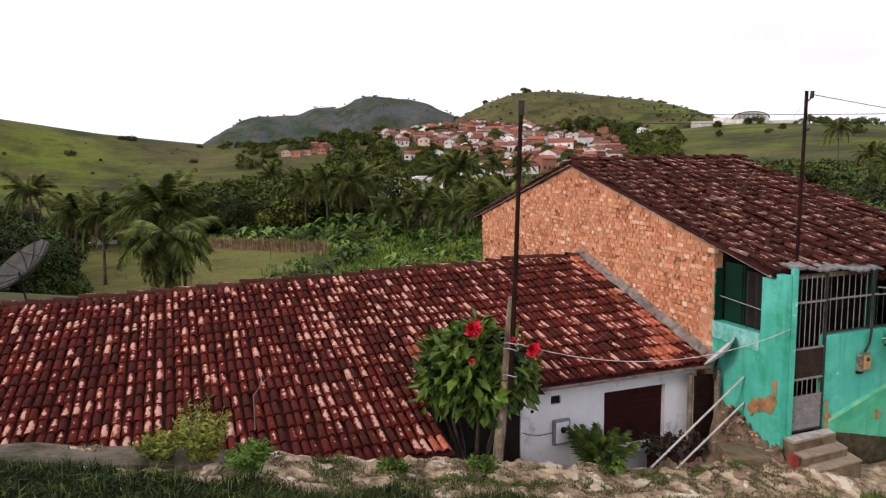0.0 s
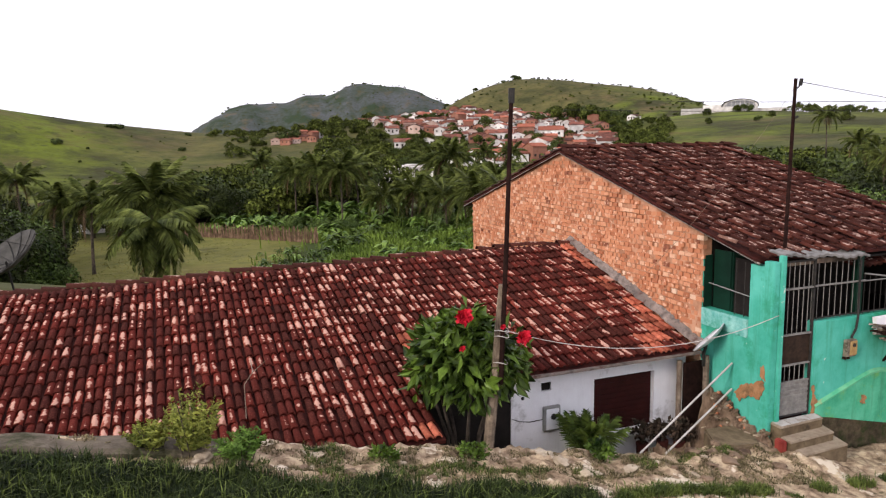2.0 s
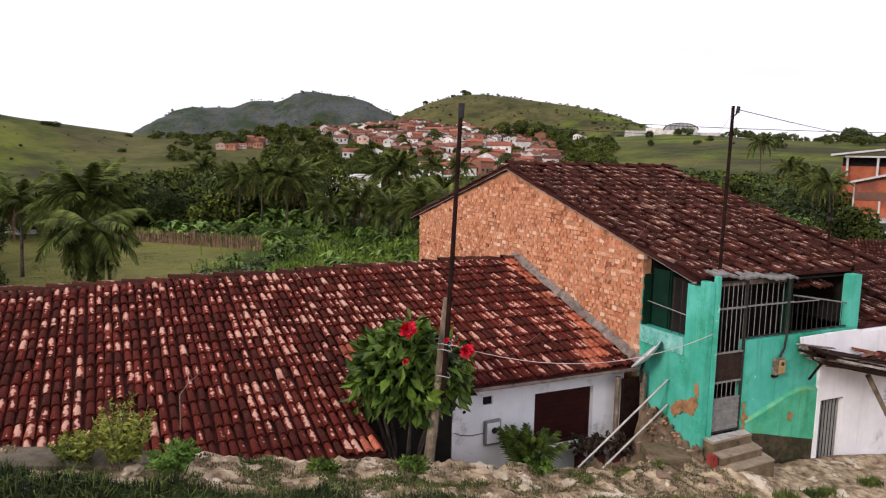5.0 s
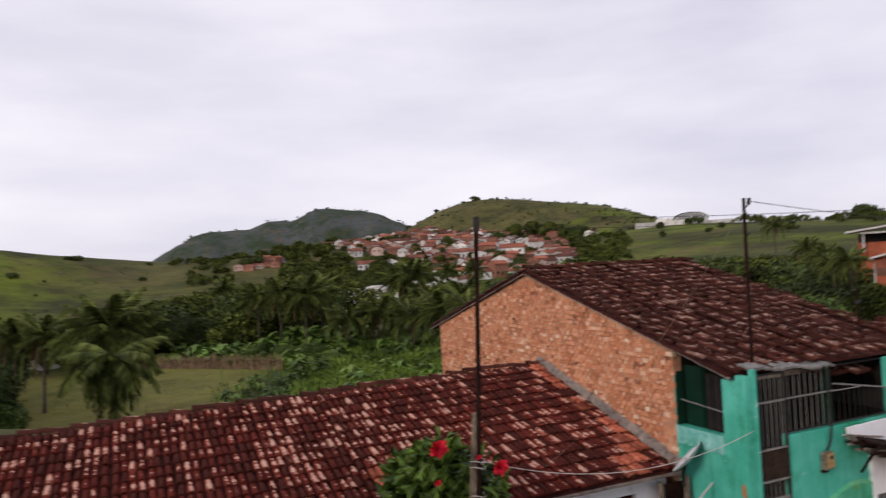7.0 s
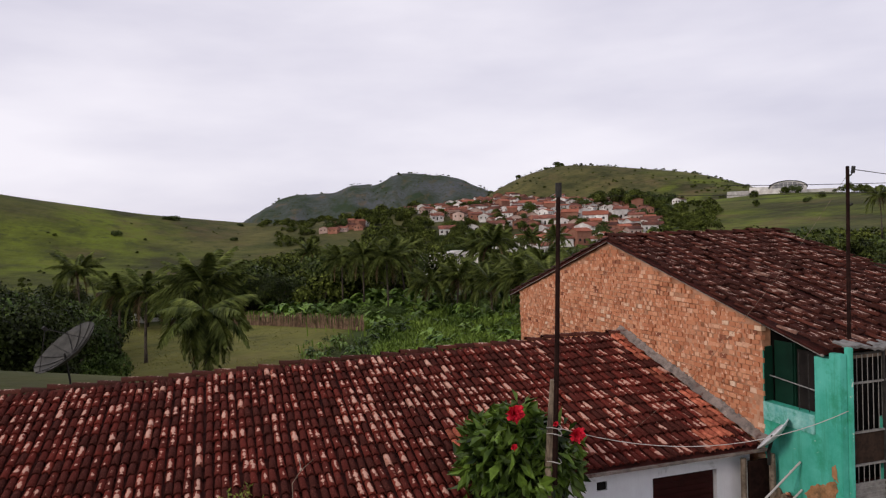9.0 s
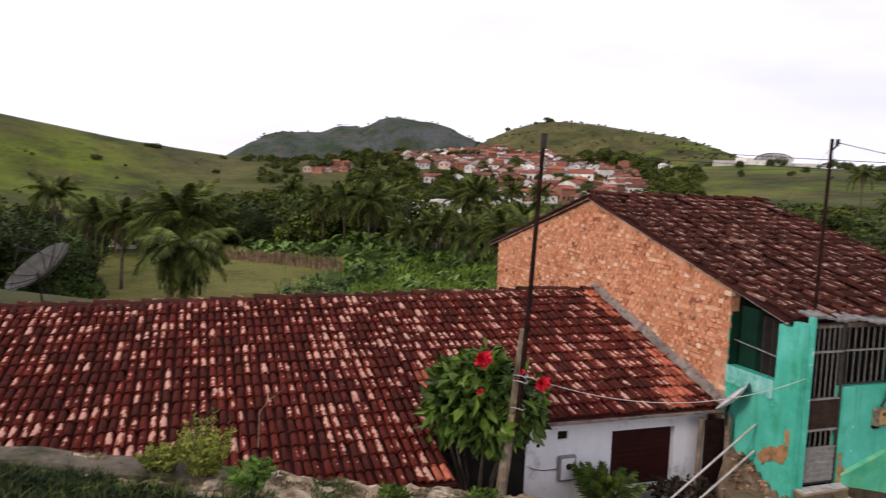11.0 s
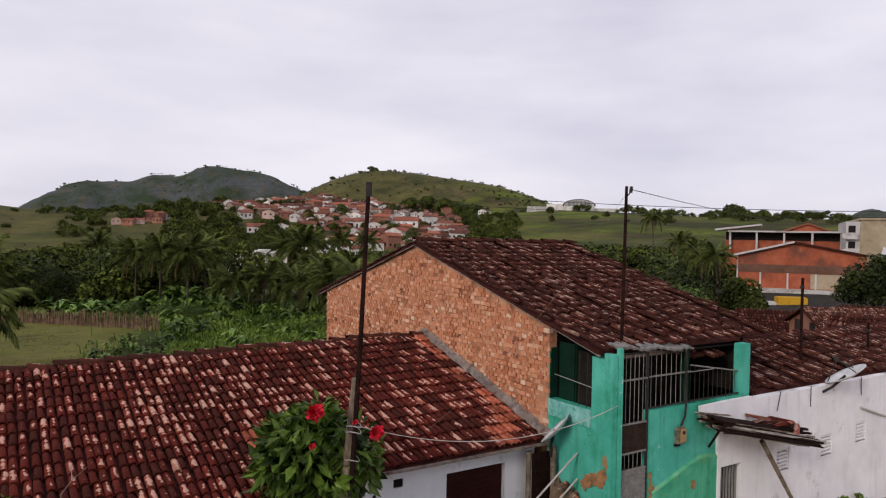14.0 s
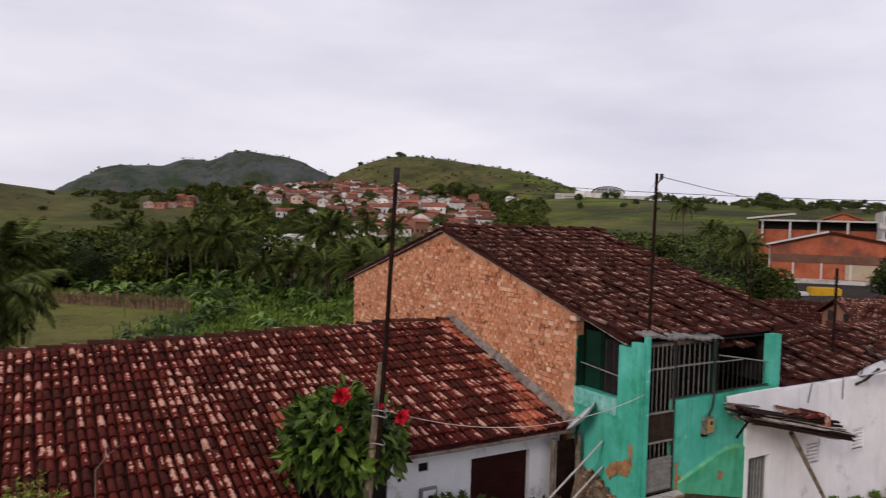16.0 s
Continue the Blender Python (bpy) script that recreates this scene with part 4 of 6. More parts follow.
far = [(47 + 0.4 * k, 548 + 9 * (k % 4), 0.3 + 0.12 * ((k * 7) % 5)) for k in range(40)] + [(54 + 0.4 * k, 470 + 12 * (k % 5), 0.4 + 0.1 * ((k * 3) % 4)) for k in range(25)]
far += [(rnd.uniform(-13, 5), rnd.uniform(330, 485), rnd.uniform(0.05, 0.2)) for k in range(34)]
far += [(rnd.uniform(-14, 9), rnd.uniform(250, 335), rnd.uniform(0.1, 0.3)) for k in range(90)]
far += [(rnd.uniform(3, 17), rnd.uniform(395, 560), rnd.uniform(0.3, 0.62)) for k in range(150)]
far += [(rnd.uniform(11, 16), rnd.uniform(420, 520), rnd.uniform(0.6, 0.95)) for k in range(24)]
far += [(rnd.uniform(3, 21.5), rnd.uniform(2100, 2330) if k % 2 else rnd.uniform(1800, 2200), rnd.uniform(0.25, 0.55)) for k in range(110)]
far += [(rnd.uniform(2.5, 21.5), 2290 + rnd.uniform(-40, 20), rnd.uniform(0.4, 0.9)) for k in range(34)]
far += [(rnd.uniform(20, 43), rnd.uniform(640, 960), rnd.uniform(0.1, 0.34)) for k in range(420)]
far += [(rnd.uniform(26, 43), rnd.uniform(900, 965), rnd.uniform(0.2, 0.42)) for k in range(60)]
far += [(rnd.uniform(34.6, 39.2), rnd.uniform(330, 480), rnd.uniform(0.35, 0.7)) for k in range(70)]
far += [(rnd.uniform(14, 23), rnd.uniform(330, 425), rnd.uniform(0.4, 0.75)) for k in range(70)]
for az, r, s in far:
    if 7.4 < az < 12 and 390 < r < 446:
        continue
    x, y, z = on_ground(az, r, 0.3)
    t = rnd.uniform(0, 6.283)
    vs, fs = rnd.choice(crowns)
    turn = np.array(((math.cos(t), -math.sin(t), 0), (math.sin(t), math.cos(t), 0), (0, 0, rnd.uniform(0.85, 1.1)))) * s
    far_v.append(vs @ turn.T + np.array((x, y, z)))
    far_f.append(fs + total)
    total += len(vs)
me = bpy.data.meshes.new("far_trees")
me.from_pydata(np.concatenate(far_v).tolist(), [], np.concatenate(far_f).tolist())
me.materials.append(LEAF_DARK)
tagged(new("far_trees", me), "scattered dark trees and shrubs on the distant hills", "trees", kind="stuff")

for i in range(16):
    x, y, z = on_ground(rnd.uniform(9, 27), rnd.uniform(106, 130), 0.2)
    s = rnd.uniform(0.22, 0.42)
    t = copy_thing(near_kinds[1], pose(x, y, z - 0.5, 0, 0, rnd.uniform(0, 360)))
    t.scale = (s * 1.2, s * 1.2, s)

def fence_line(az):
    return 119 - 2.1 * max(0, az - 1.2)


# banana clumps and tall grass below the wood
banana = thing("banana_plant", on_ground(12, 90), "clump of broad-leaved banana plants below the wood", "plant", "banana plants")
BANANA = material("banana_leaf", (0.035, 0.075, 0.013), (0.18, 0.27, 0.05), 0.5, rough=0.45, random_tint=0.6, bump=0)
ob = new("foliage", banana_mesh(5, BANANA))
ob.parent = banana
part("stem", tube([(0, 0, -0.5), (0.05, 0, 1.6)], [0.22, 0.12], 7), BANANA, banana)
for i in range(130):
    az = rnd.uniform(3, 26)
    r = rnd.uniform(116, 142) if i % 8 else rnd.uniform(96, 116)
    if az < 11.5 and r < fence_line(az) + 6:
        if i % 3:
            az += 12
        else:
            r = fence_line(az) + rnd.uniform(9, 26)
    x, y, z = on_ground(az, r, 0.2)
    s = rnd.uniform(0.7, 1.35)
    t = copy_thing(banana, pose(x, y, z, 0, 0, rnd.uniform(0, 360)))
    t.scale = (s, s, s)


leafy = random.Random(91)
for i in range(110):
    az, r = leafy.uniform(11.3, 25), leafy.uniform(72, 122)
    if i < 26:
        az, r = leafy.uniform(6.2, 11.6), leafy.uniform(74, 92)
    x, y, z = on_ground(az, r, 0.1)
    s = leafy.uniform(0.28, 0.55) if i < 26 else leafy.uniform(0.4, 0.85)
    t = copy_thing(banana, pose(x, y, z, 0, 0, leafy.uniform(0, 360)))
    t.scale = (s, s, s * leafy.uniform(0.8, 1.2))
for i in range(16):
    x, y, z = on_ground(leafy.uniform(11, 20), leafy.uniform(118, 130), 0.2)
    s = leafy.uniform(1.4, 1.9)
    t = copy_thing(banana, pose(x, y, z, 0, 0, leafy.uniform(0, 360)))
    t.scale = (s, s, s)


def blades(name, count, place, length, width, mat, seed, kind_label, bend=0.5):
    """Grass blades in one mesh; place() gives a foot."""
    rr = random.Random(seed)
    vs, fs = [], []
    for _ in range(count):
        p = Vector(place(rr))
        a, L = rr.uniform(0, 6.283), length * rr.uniform(0.5, 1.3)
        d, s = Vector((math.cos(a), math.sin(a), 0)), Vector((-math.sin(a), math.cos(a), 0)) * width * rr.uniform(0.7, 1.3)
        b = bend * rr.random()
        m, t = p + Vector((0, 0, 0.6 * L)) + d * 0.25 * b * L, p + Vector((0, 0, L * (1 - 0.3 * b))) + d * b * L
        o = len(vs)
        vs += [p - s, p + s, m + s * 0.8, m - s * 0.8, t]
        fs += [(o, o + 1, o + 2, o + 3), (o + 3, o + 2, o + 4)]
    me = bpy.data.meshes.new(name)
    me.from_pydata(vs, [], fs)
    me.materials.append(mat)
    return tagged(new(name, me), kind_label, "grass", kind="stuff")


def meadow(rr):
    while True:
        az, r = rr.uniform(1, 27), rr.uniform(58, 132)
        if az < 11.5 and r < fence_line(az) + 1.5 and rr.random() > 0.004 * (az - 5):
            continue
        x, y, z = on_ground(az, r)
        if r < 100 or noise.noise((x * 0.07, y * 0.07, 12)) > -0.15:
            return x, y, z


GRASS_TALL = material("tall_grass_leaf", (0.035, 0.065, 0.010), (0.21, 0.30, 0.05), 0.11, rough=0.6, random_tint=0.4, island=True, bump=0, gloss=0.06)
blades("tall_grass", 34000, meadow, 1.25, 0.1, GRASS_TALL, 4, "bright green tall grass in the valley", 0.8)

FIELD_GRASS = material("field_grass", (0.10, 0.108, 0.022), (0.29, 0.27, 0.075), 0.12, rough=0.8, random_tint=0.4, island=True, bump=0)


def lawn(rr):
    while True:
        az, r = rr.uniform(-14, 8), rr.uniform(60, 124)
        x, y, z = on_ground(az, r)
        if noise.noise((x * 0.12, y * 0.12, 41)) > -0.1:
            return x, y, z


blades("field_grass", 7000, lawn, 0.11, 0.05, FIELD_GRASS, 14, "short olive grass tufts on the field", 1.1)

# the stick fence across the field
FENCE = material("fence_stick", (0.11, 0.07, 0.045), (0.26, 0.17, 0.11), 1.5, random_tint=0.4)
fence = thing("stick_fence", label="old fence of brown wooden sticks across the field", category="fence")
stick = finish("stick", tube([(0, 0, -0.3), (0.02, 0, 1.0), (0, 0.02, 1.9)], [0.07, 0.06, 0.035], 5), FENCE)
for i in range(150):
    az = 0.4 + 10.6 * i / 150
    x, y, z = on_ground(az, fence_line(az) + 0.4 * noise.noise((i * 0.2, 0, 0)))
    ob = new("stick", stick)
    ob.parent = fence
    s = rnd.uniform(0.8, 1.25)
    ob.matrix_basis = pose(x, y, z, rnd.uniform(-5, 5), rnd.uniform(-7, 7), rnd.uniform(0, 360)) @ Matrix.Diagonal((1.4, 1.4, s, 1))
bm = bmesh.new()
for h in (0.6, 1.4):
    pts = []
    for i in range(30):
        az = 0.4 + 10.6 * i / 29
        x, y, z = on_ground(az, fence_line(az) - 0.1)
        pts.append((x, y, z + h))
    add_tube(bm, pts, 0.04, 5)
part("rail", bm, FENCE, fence)

# ---- the far village on the hill ----
VWHITE = material("village_limewash", (0.50, 0.46, 0.43), (0.84, 0.81, 0.78), 0.3, random_tint=0.3, bump=0)
VPINK = material("village_render", (0.40, 0.27, 0.22), (0.60, 0.46, 0.40), 0.15, random_tint=0.25, bump=0)
VBRICK = material("village_brick", (0.26, 0.11, 0.07), (0.40, 0.20, 0.14), 0.2, random_tint=0.25, bump=0)
VROOF = material("village_roof", (0.06, 0.024, 0.018), (0.235, 0.085, 0.056), 0.25, random_tint=0.55, bump=0.5, fine=3)
VROOF_NEW = material("village_new_roof", (0.25, 0.078, 0.045), (0.37, 0.125, 0.075), 0.2, random_tint=0.2, bump=0.5, fine=3)
VDARK = material("village_opening", (0.02, 0.018, 0.016), (0.05, 0.04, 0.035), 1, bump=0)


def village_house(at, turn, w, d, h, wall, roof, ridge_along, label):
    house = thing("village_house", at, label, "house", "houses of the hill village", turn=turn)
    rise = 0.33 * (d if ridge_along else w) / 2 + 0.3
    bm = box(-w / 2, -d / 2, -4, w / 2, d / 2, h)
    if ridge_along:
        for x in (-w / 2, w / 2 - 0.2):
            add = [(-d / 2, h), (d / 2, h), (0, h + rise - 0.1)]
            vs = [[bm.verts.new((x + e, p, q)) for p, q in add] for e in (0, 0.2)]
            bm.faces.new(vs[0]), bm.faces.new(vs[1][::-1])
            for i in range(3):
                bm.faces.new((vs[0][i], vs[0][(i + 1) % 3], vs[1][(i + 1) % 3], vs[1][i]))
    else:
        for y in (-d / 2, d / 2 - 0.2):
            add = [(-w / 2, h), (w / 2, h), (0, h + rise - 0.1)]
            vs = [[bm.verts.new((p, y + e, q)) for p, q in add] for e in (0, 0.2)]
            bm.faces.new(vs[0]), bm.faces.new(vs[1][::-1])
            for i in range(3):
                bm.faces.new((vs[0][i], vs[0][(i + 1) % 3], vs[1][(i + 1) % 3], vs[1][i]))
    part("wall", bm, wall, house)
    o = 0.5
    bm = bmesh.new()
    for s in (-1, 1):
        if ridge_along:
            q = [(-w / 2 - o, 0, h + rise), (w / 2 + o, 0, h + rise), (w / 2 + o, s * (d / 2 + o), h - 0.1), (-w / 2 - o, s * (d / 2 + o), h - 0.1)]
        else:
            q = [(0, -d / 2 - o, h + rise), (0, d / 2 + o, h + rise), (s * (w / 2 + o), d / 2 + o, h - 0.1), (s * (w / 2 + o), -d / 2 - o, h - 0.1)]
        top = [bm.verts.new((a, b, c + 0.15)) for a, b, c in q]
        low = [bm.verts.new(v) for v in q]
        bm.faces.new(top), bm.faces.new(low[::-1])
        for i in range(4):
            bm.faces.new((low[i], low[(i + 1) % 4], top[(i + 1) % 4], top[i]))
    bmesh.ops.recalc_face_normals(bm, faces=bm.faces[:])
    part("roof", bm, roof, house)
    part("door", box(-0.5, -d / 2 - 0.04, 0, 0.5, -d / 2 + 0.1, 2.2), VDARK, house)
    for x in (-w * 0.32, w * 0.32):
        part("window", box(x - 0.65, -d / 2 - 0.04, 1.0, x + 0.65, -d / 2 + 0.1, 2.3), VDARK, house)
    for y in (-d * 0.2, d * 0.25):
        part("window", box(-w / 2 - 0.04, y - 0.6, 1.0, -w / 2 + 0.1, y + 0.6, 2.3), VDARK, house)
    return house


models = []
for i, (w, d, h, wall, roof, along, text) in enumerate((
        (9, 9, 3.4, VWHITE, VROOF, True, "small whitewashed house with a clay tile roof"), (8, 11, 3.2, VWHITE, VROOF, False, "small whitewashed house with a clay tile gable roof"),
        (10, 9, 3.6, VPINK, VROOF, True, "pink rendered house with a clay tile roof"), (9, 10, 3.3, VBRICK, VROOF, False, "bare brick house with a clay tile roof"),
        (13, 10, 3.6, VWHITE, VROOF, True, "wide whitewashed house with a clay tile roof"), (9, 9, 6.2, VBRICK, VROOF_NEW, True, "two-storey brick house with a new orange roof"),
        (14, 12, 3.6, VWHITE, VROOF_NEW, True, "wide white house with a new orange tile roof"), (8, 8, 5.6, VWHITE, VROOF, True, "two-storey white house with a clay tile roof"))):
    models.append(village_house(on_ground(18 + 2 * i, 392 + 4 * i), -(18 + 2 * i), w, d, h, wall, roof, along, text))
for i in range(19):
    r = 318 + 12 * i
    lo, hi = ((25, 31), (25, 33), (24.5, 34.8), (23.5, 34.8), (22.5, 34.8), (21.5, 34.8), (20, 34.6), (18.2, 34.4), (17, 34.4))[min(i, 8)]
    if i > 12:
        lo, hi = 17.0 + (i - 12) * 0.5, 33.6 - (i - 12) * 0.35
    az = lo + rnd.uniform(0, 0.8)
    while az < hi:
        if rnd.random() < 0.12:
            az += 1.0
            continue
        m = models[rnd.choice((0, 1, 2, 2, 3, 3, 3, 4, 0, 1, 5, 6, 7))]
        x, y, z = on_ground(az, r + rnd.uniform(-7, 7))
        if (az < 21 and z < 6.3 + 0.022 * r) or (az < 24 and z < 6.3 + 0.008 * r):
            az += 0.8
            continue
        s = rnd.uniform(0.5, 0.88)
        t = copy_thing(m, pose(x, y, z + 0.2 + rnd.uniform(0, 0.8), 0, 0, -az + rnd.choice((0, 20, 90, 75)) + rnd.uniform(-18, 18)))
        t.scale = (s, s, s * rnd.uniform(0.9, 1.1))
        az += math.degrees(rnd.uniform(10.5, 16) * s / r)
placed = 0
for i in range(400):
    az, r = rnd.uniform(16, 24.5), rnd.uniform(440, 560)
    x, y, z = on_ground(az, r)
    if z < 6.3 + 0.02 * r or placed >= 55:
        continue
    s = rnd.uniform(0.55, 0.85)
    t = copy_thing(models[rnd.choice((0, 1, 2, 3, 4, 5, 7, 0, 1))], pose(x, y, z + 0.3, 0, 0, -az + rnd.choice((0, 20, 90, 75)) + rnd.uniform(-18, 18)))
    t.scale = (s, s, s)
    placed += 1
for i in range(90):
    x, y, z = on_ground(rnd.uniform(16.5, 35.5), rnd.uniform(310, 530), 0)
    s = rnd.uniform(0.35, 0.75)
    t = copy_thing(rnd.choice(kinds), pose(x, y, z - 1.5 * s, 0, 0, rnd.uniform(0, 360)))
    t.scale = (s, s, s)
odd = random.Random(23)
for az, r, k in ((9.5, 440, 3), (10.2, 444, 5), (10.9, 432, 5), (11.3, 436, 0), (9.1, 430, 3), (8.5, 432, 3), (8.0, 425, 2), (9.6, 422, 2), (8.8, 420, 3), (10.8, 424, 3), (10.2, 428, 3), (15.0, 500, 0), (15.9, 500, 2), (22.3, 330, 1), (21.6, 335, 0), (24.5, 335, 6), (26.2, 325, 6), (27.4, 318, 4), (23.3, 318, 1), (24.8, 300, 1), (26.0, 296, 0), (-11.6, 85, 1), (-5.0, 140, 0), (-6.8, 150, 4), (36.4, 520, 1)):
    x, y, z = on_ground(az, r)
    t = copy_thing(models[k], pose(x, y, z + 0.4, 0, 0, -az + rnd.uniform(-30, 30) + (odd.choice((0, 45, 90)) if 5 < az < 12 else 0)))
    s = odd.uniform(0.42, 0.74) if 5 < az < 12 else 0.8
    t.scale = (s, s, s)
# low white walls of the cemetery in the wood
for i, (az, r, w, h) in enumerate(((15.9, 226, 5, 2.4), (17.2, 222, 8, 1.4), (18.5, 224, 9, 2.6), (19.7, 226, 6, 2.2), (17.6, 236, 7, 3.0), (19.0, 240, 6, 3.4), (24.6, 268, 14, 3.0))):
    x, y, _ = on_ground(az, r)
    z = -2.0 if az < 21 else -2.2
    low = thing("white_chapel", (x, y, z), "low white walled tomb house among the trees", "building", "white buildings in the wood", turn=-az)
    h *= 0.5
    part("wall", box(-w / 2, -2, -7, w / 2, 2, h + 1.5, 0.1), VWHITE, low)
    part("cornice", box(-w / 2 - 0.3, -2.3, h + 1.5, w / 2 + 0.3, 2.3, h + 1.8), VWHITE, low)
    for k in range(int(w / 2.6)):
        part("window", box(-w / 2 + 1 + 2.6 * k, -2.05, 1.2, -w / 2 + 2.1 + 2.6 * k, -1.9, h + 1.1), VDARK, low)

# the long pale hall with an arched roof on the plateau
x, y, z = on_ground(44.0, 560)
PANEL = material("grey_glazing", (0.20, 0.20, 0.21), (0.34, 0.34, 0.35), 0.4, bump=0)
hall = thing("hall", (x, y, z + 0.5), "long pale building with an arched hall roof on the hill", "building", turn=-44)
arch = [(17 * math.cos(math.pi * k / 12), 4.0 + 7.4 * math.sin(math.pi * k / 12)) for k in range(13)]
part("wall", prism([(17, -3), *arch, (-17, -3)], "y", -8, 8), VWHITE, hall)
part("roof", prism([*[(p * 1.06, q + 0.5) for p, q in arch], *[(p, q + 0.05) for p, q in reversed(arch)]], "y", -9, 9), IRON, hall, "dark arched metal roof")
part("gable_panel", prism([(p * 0.86, 4.2 + (q - 4.2) * 0.86) for p, q in arch], "y", -8.15, -8.0), PANEL, hall, "grey glazed arch")
for k in range(-3, 4):
    part("mullion", box(4.2 * k - 0.25, -8.3, 4.2, 4.2 * k + 0.25, -8.15, 4.2 + 5.9 * math.sqrt(1 - (4.2 * k / 15.5) ** 2)), VWHITE, hall)
for x0, x1, h in ((-36, -17.2, 6.6), (-58, -36, 3.4), (17.2, 44, 1.8)):
    part("wing", box(x0, -3, -4, x1, 4, h, 0.1), VWHITE, hall)
hall.scale = (0.7, 0.8, 0.68)


# ---- the long white building down the street ----
PIPE = material("pale_pipe", (0.42, 0.39, 0.36), (0.58, 0.55, 0.52), 5, rough=0.5)
white_building = thing("white_building", label="long whitewashed building with a ragged awning and vent blocks", category="building")
vents = ((13.9, 1.58), (15.6, 1.64), (17.1, 1.74))
part("wall", wall_with_openings("x", 11.9, 23.5, -1.5, 3.22, 8.38, 0.2, [(12.0, 12.66, -1.5, 1.98), (19.45, 21.2, -1.5, 2.38), *[(x, x + 0.46, z, z + 0.46) for x, z in vents]]), WHITE, white_building)
part("wall", box(11.9, 8.58, -1.5, 12.1, 8.7, 3.2), WHITE, white_building)
# near-black wall that paints the shade behind door and vents
part("inner_wall", box(12.1, 10.2, -1.5, 23.4, 10.3, 3.3), DARK, white_building)
for x, dx, dz in ((12.95, -0.22, 0.3), (13.95, -0.12, 0.36), (15.1, 0.0, 0.42), (17.25, 0.02, 0.4), (18.9, 0.02, 0.95)):
    part("iron_rod", tube([(x, 8.36, 3.27), (x + dx, 8.36, 3.24 - dz)], 0.009, 5), POLE_DARK, white_building)
part("bracket", tube([(17.25, 8.35, 2.55), (18.38, 8.33, 2.21)], 0.028, 6), PIPE, white_building)
door = part("door", box(12.0, 8.5, -1.5, 12.66, 8.53, 1.98), DARK, white_building, "dark door with pale vertical bars")
for k in range(7):
    part("bar", box(12.03 + 0.095 * k, 8.46, -1.0, 12.055 + 0.095 * k, 8.49, 1.95), STEEL, door)
for x, z in vents:
    vent = part("vent_block", box(x - 0.015, 8.36, z - 0.03, x + 0.475, 8.42, z, 0.005), WHITE, white_building, "pierced vent block")
    for r in range(6):
        part("slat", box(x, 8.4, z + 0.03 + 0.076 * r, x + 0.46, 8.5, z + 0.062 + 0.076 * r), WHITE, vent)
    for k in range(4):
        part("rib", box(x + 0.02 + 0.135 * k, 8.405, z, x + 0.045 + 0.135 * k, 8.495, z + 0.46), WHITE, vent)
WS = math.atan(0.285)
part("roof_deck", slab([(13.2, 8.55, 3.22), (26, 8.55, 3.22), (26, 10.9, 3.89), (13.2, 10.9, 3.89)], 0.05), UNDER, white_building)
part("roof_deck", slab([(14.4, 10.9, 3.89), (26, 10.9, 3.89), (26, 15, 2.9), (14.4, 15, 2.9)], 0.05), UNDER, white_building)
tile_roof(white_building, 17.0, 26, 10.9, 3.89, WS, lambda x: 8.62, 0.14, 0.36, (TILE_BROWN, TILE_BROWN_BULK), lambda x, y: False, None, 28, length=0.44, loose=0.12, slip_most=0.19, lip=0.016, wild=2.0)
tile_roof(white_building, 13.2, 17.0, 10.9, 3.89, WS, lambda x: 8.62, 0.14, 0.36, (TILE_BROWN, TILE_BROWN_BULK), lambda x, y: False, None, 8, length=0.44, loose=0.12, slip_most=0.19, lip=0.016, wild=2.0)
PLANK = material("bleached_plank", (0.28, 0.25, 0.22), (0.50, 0.46, 0.42), 6, stain=(0.08, 0.065, 0.05), stain_amount=0.5)
# ragged awning of old boards and broken tiles
awning = thing("awning", label="ragged awning of grey boards and broken clay tiles", category="awning")
rnd = random.Random(5)
part("wall_cap", prism([(11.25, 3.28), (12.13, 3.30), (12.84, 3.30), (13.20, 3.11), (13.24, 2.75), (11.31, 2.98)], "y", 8.3, 8.376), WHITE, white_building, "whitewashed wall end lapping the green wall")
for k in range(64):
    u = rnd.random()
    x0 = 11.2 + 0.3 * rnd.random() * u + (1.5 * rnd.random() if k % 3 == 0 else 0)
    reach = 14.4 - 0.55 * rnd.random() - x0
    m = pose(x0, 8.28 - 0.6 * u, 3.13 - 0.1 * u - 0.225 * (x0 - 11.2) + rnd.uniform(-0.16, 0.04), rnd.uniform(-16, 18), 12.4 + rnd.uniform(-2.2, 2.2), rnd.uniform(-5, 4))
    part("board", box(0, 0, 0, reach, 0.04 + 0.08 * rnd.random(), 0.02 + 0.025 * rnd.random(), m=m), (WOOD, POLE_DARK, PLANK, POLE_DARK, POLE_DARK)[k % 5], awning)
for k in range(16):
    x = 12.9 + 1.25 * rnd.random()
    ob = new("broken_tile", tile_mesh(0.15, 0.42, (TILE_NEW, TILE_BROWN, TILE_RED)[k % 3]))
    ob.parent, ob.matrix_basis = awning, pose(x, 7.85 + 0.4 * rnd.random(), 3.17 - 0.22 * (x - 11.2) + 0.02 + 0.05 * rnd.random(), rnd.uniform(-20, 20), 12, 70 + rnd.uniform(-50, 50))
part("strut", tube([(12.74, 8.00, 2.49), (14.37, 8.15, 0.71)], [0.05, 0.036], 7), POST_WOOD, awning)
part("strut", tube([(11.56, 8.34, 2.47), (11.12, 7.80, 2.98)], 0.025, 6), POLE_DARK, awning)


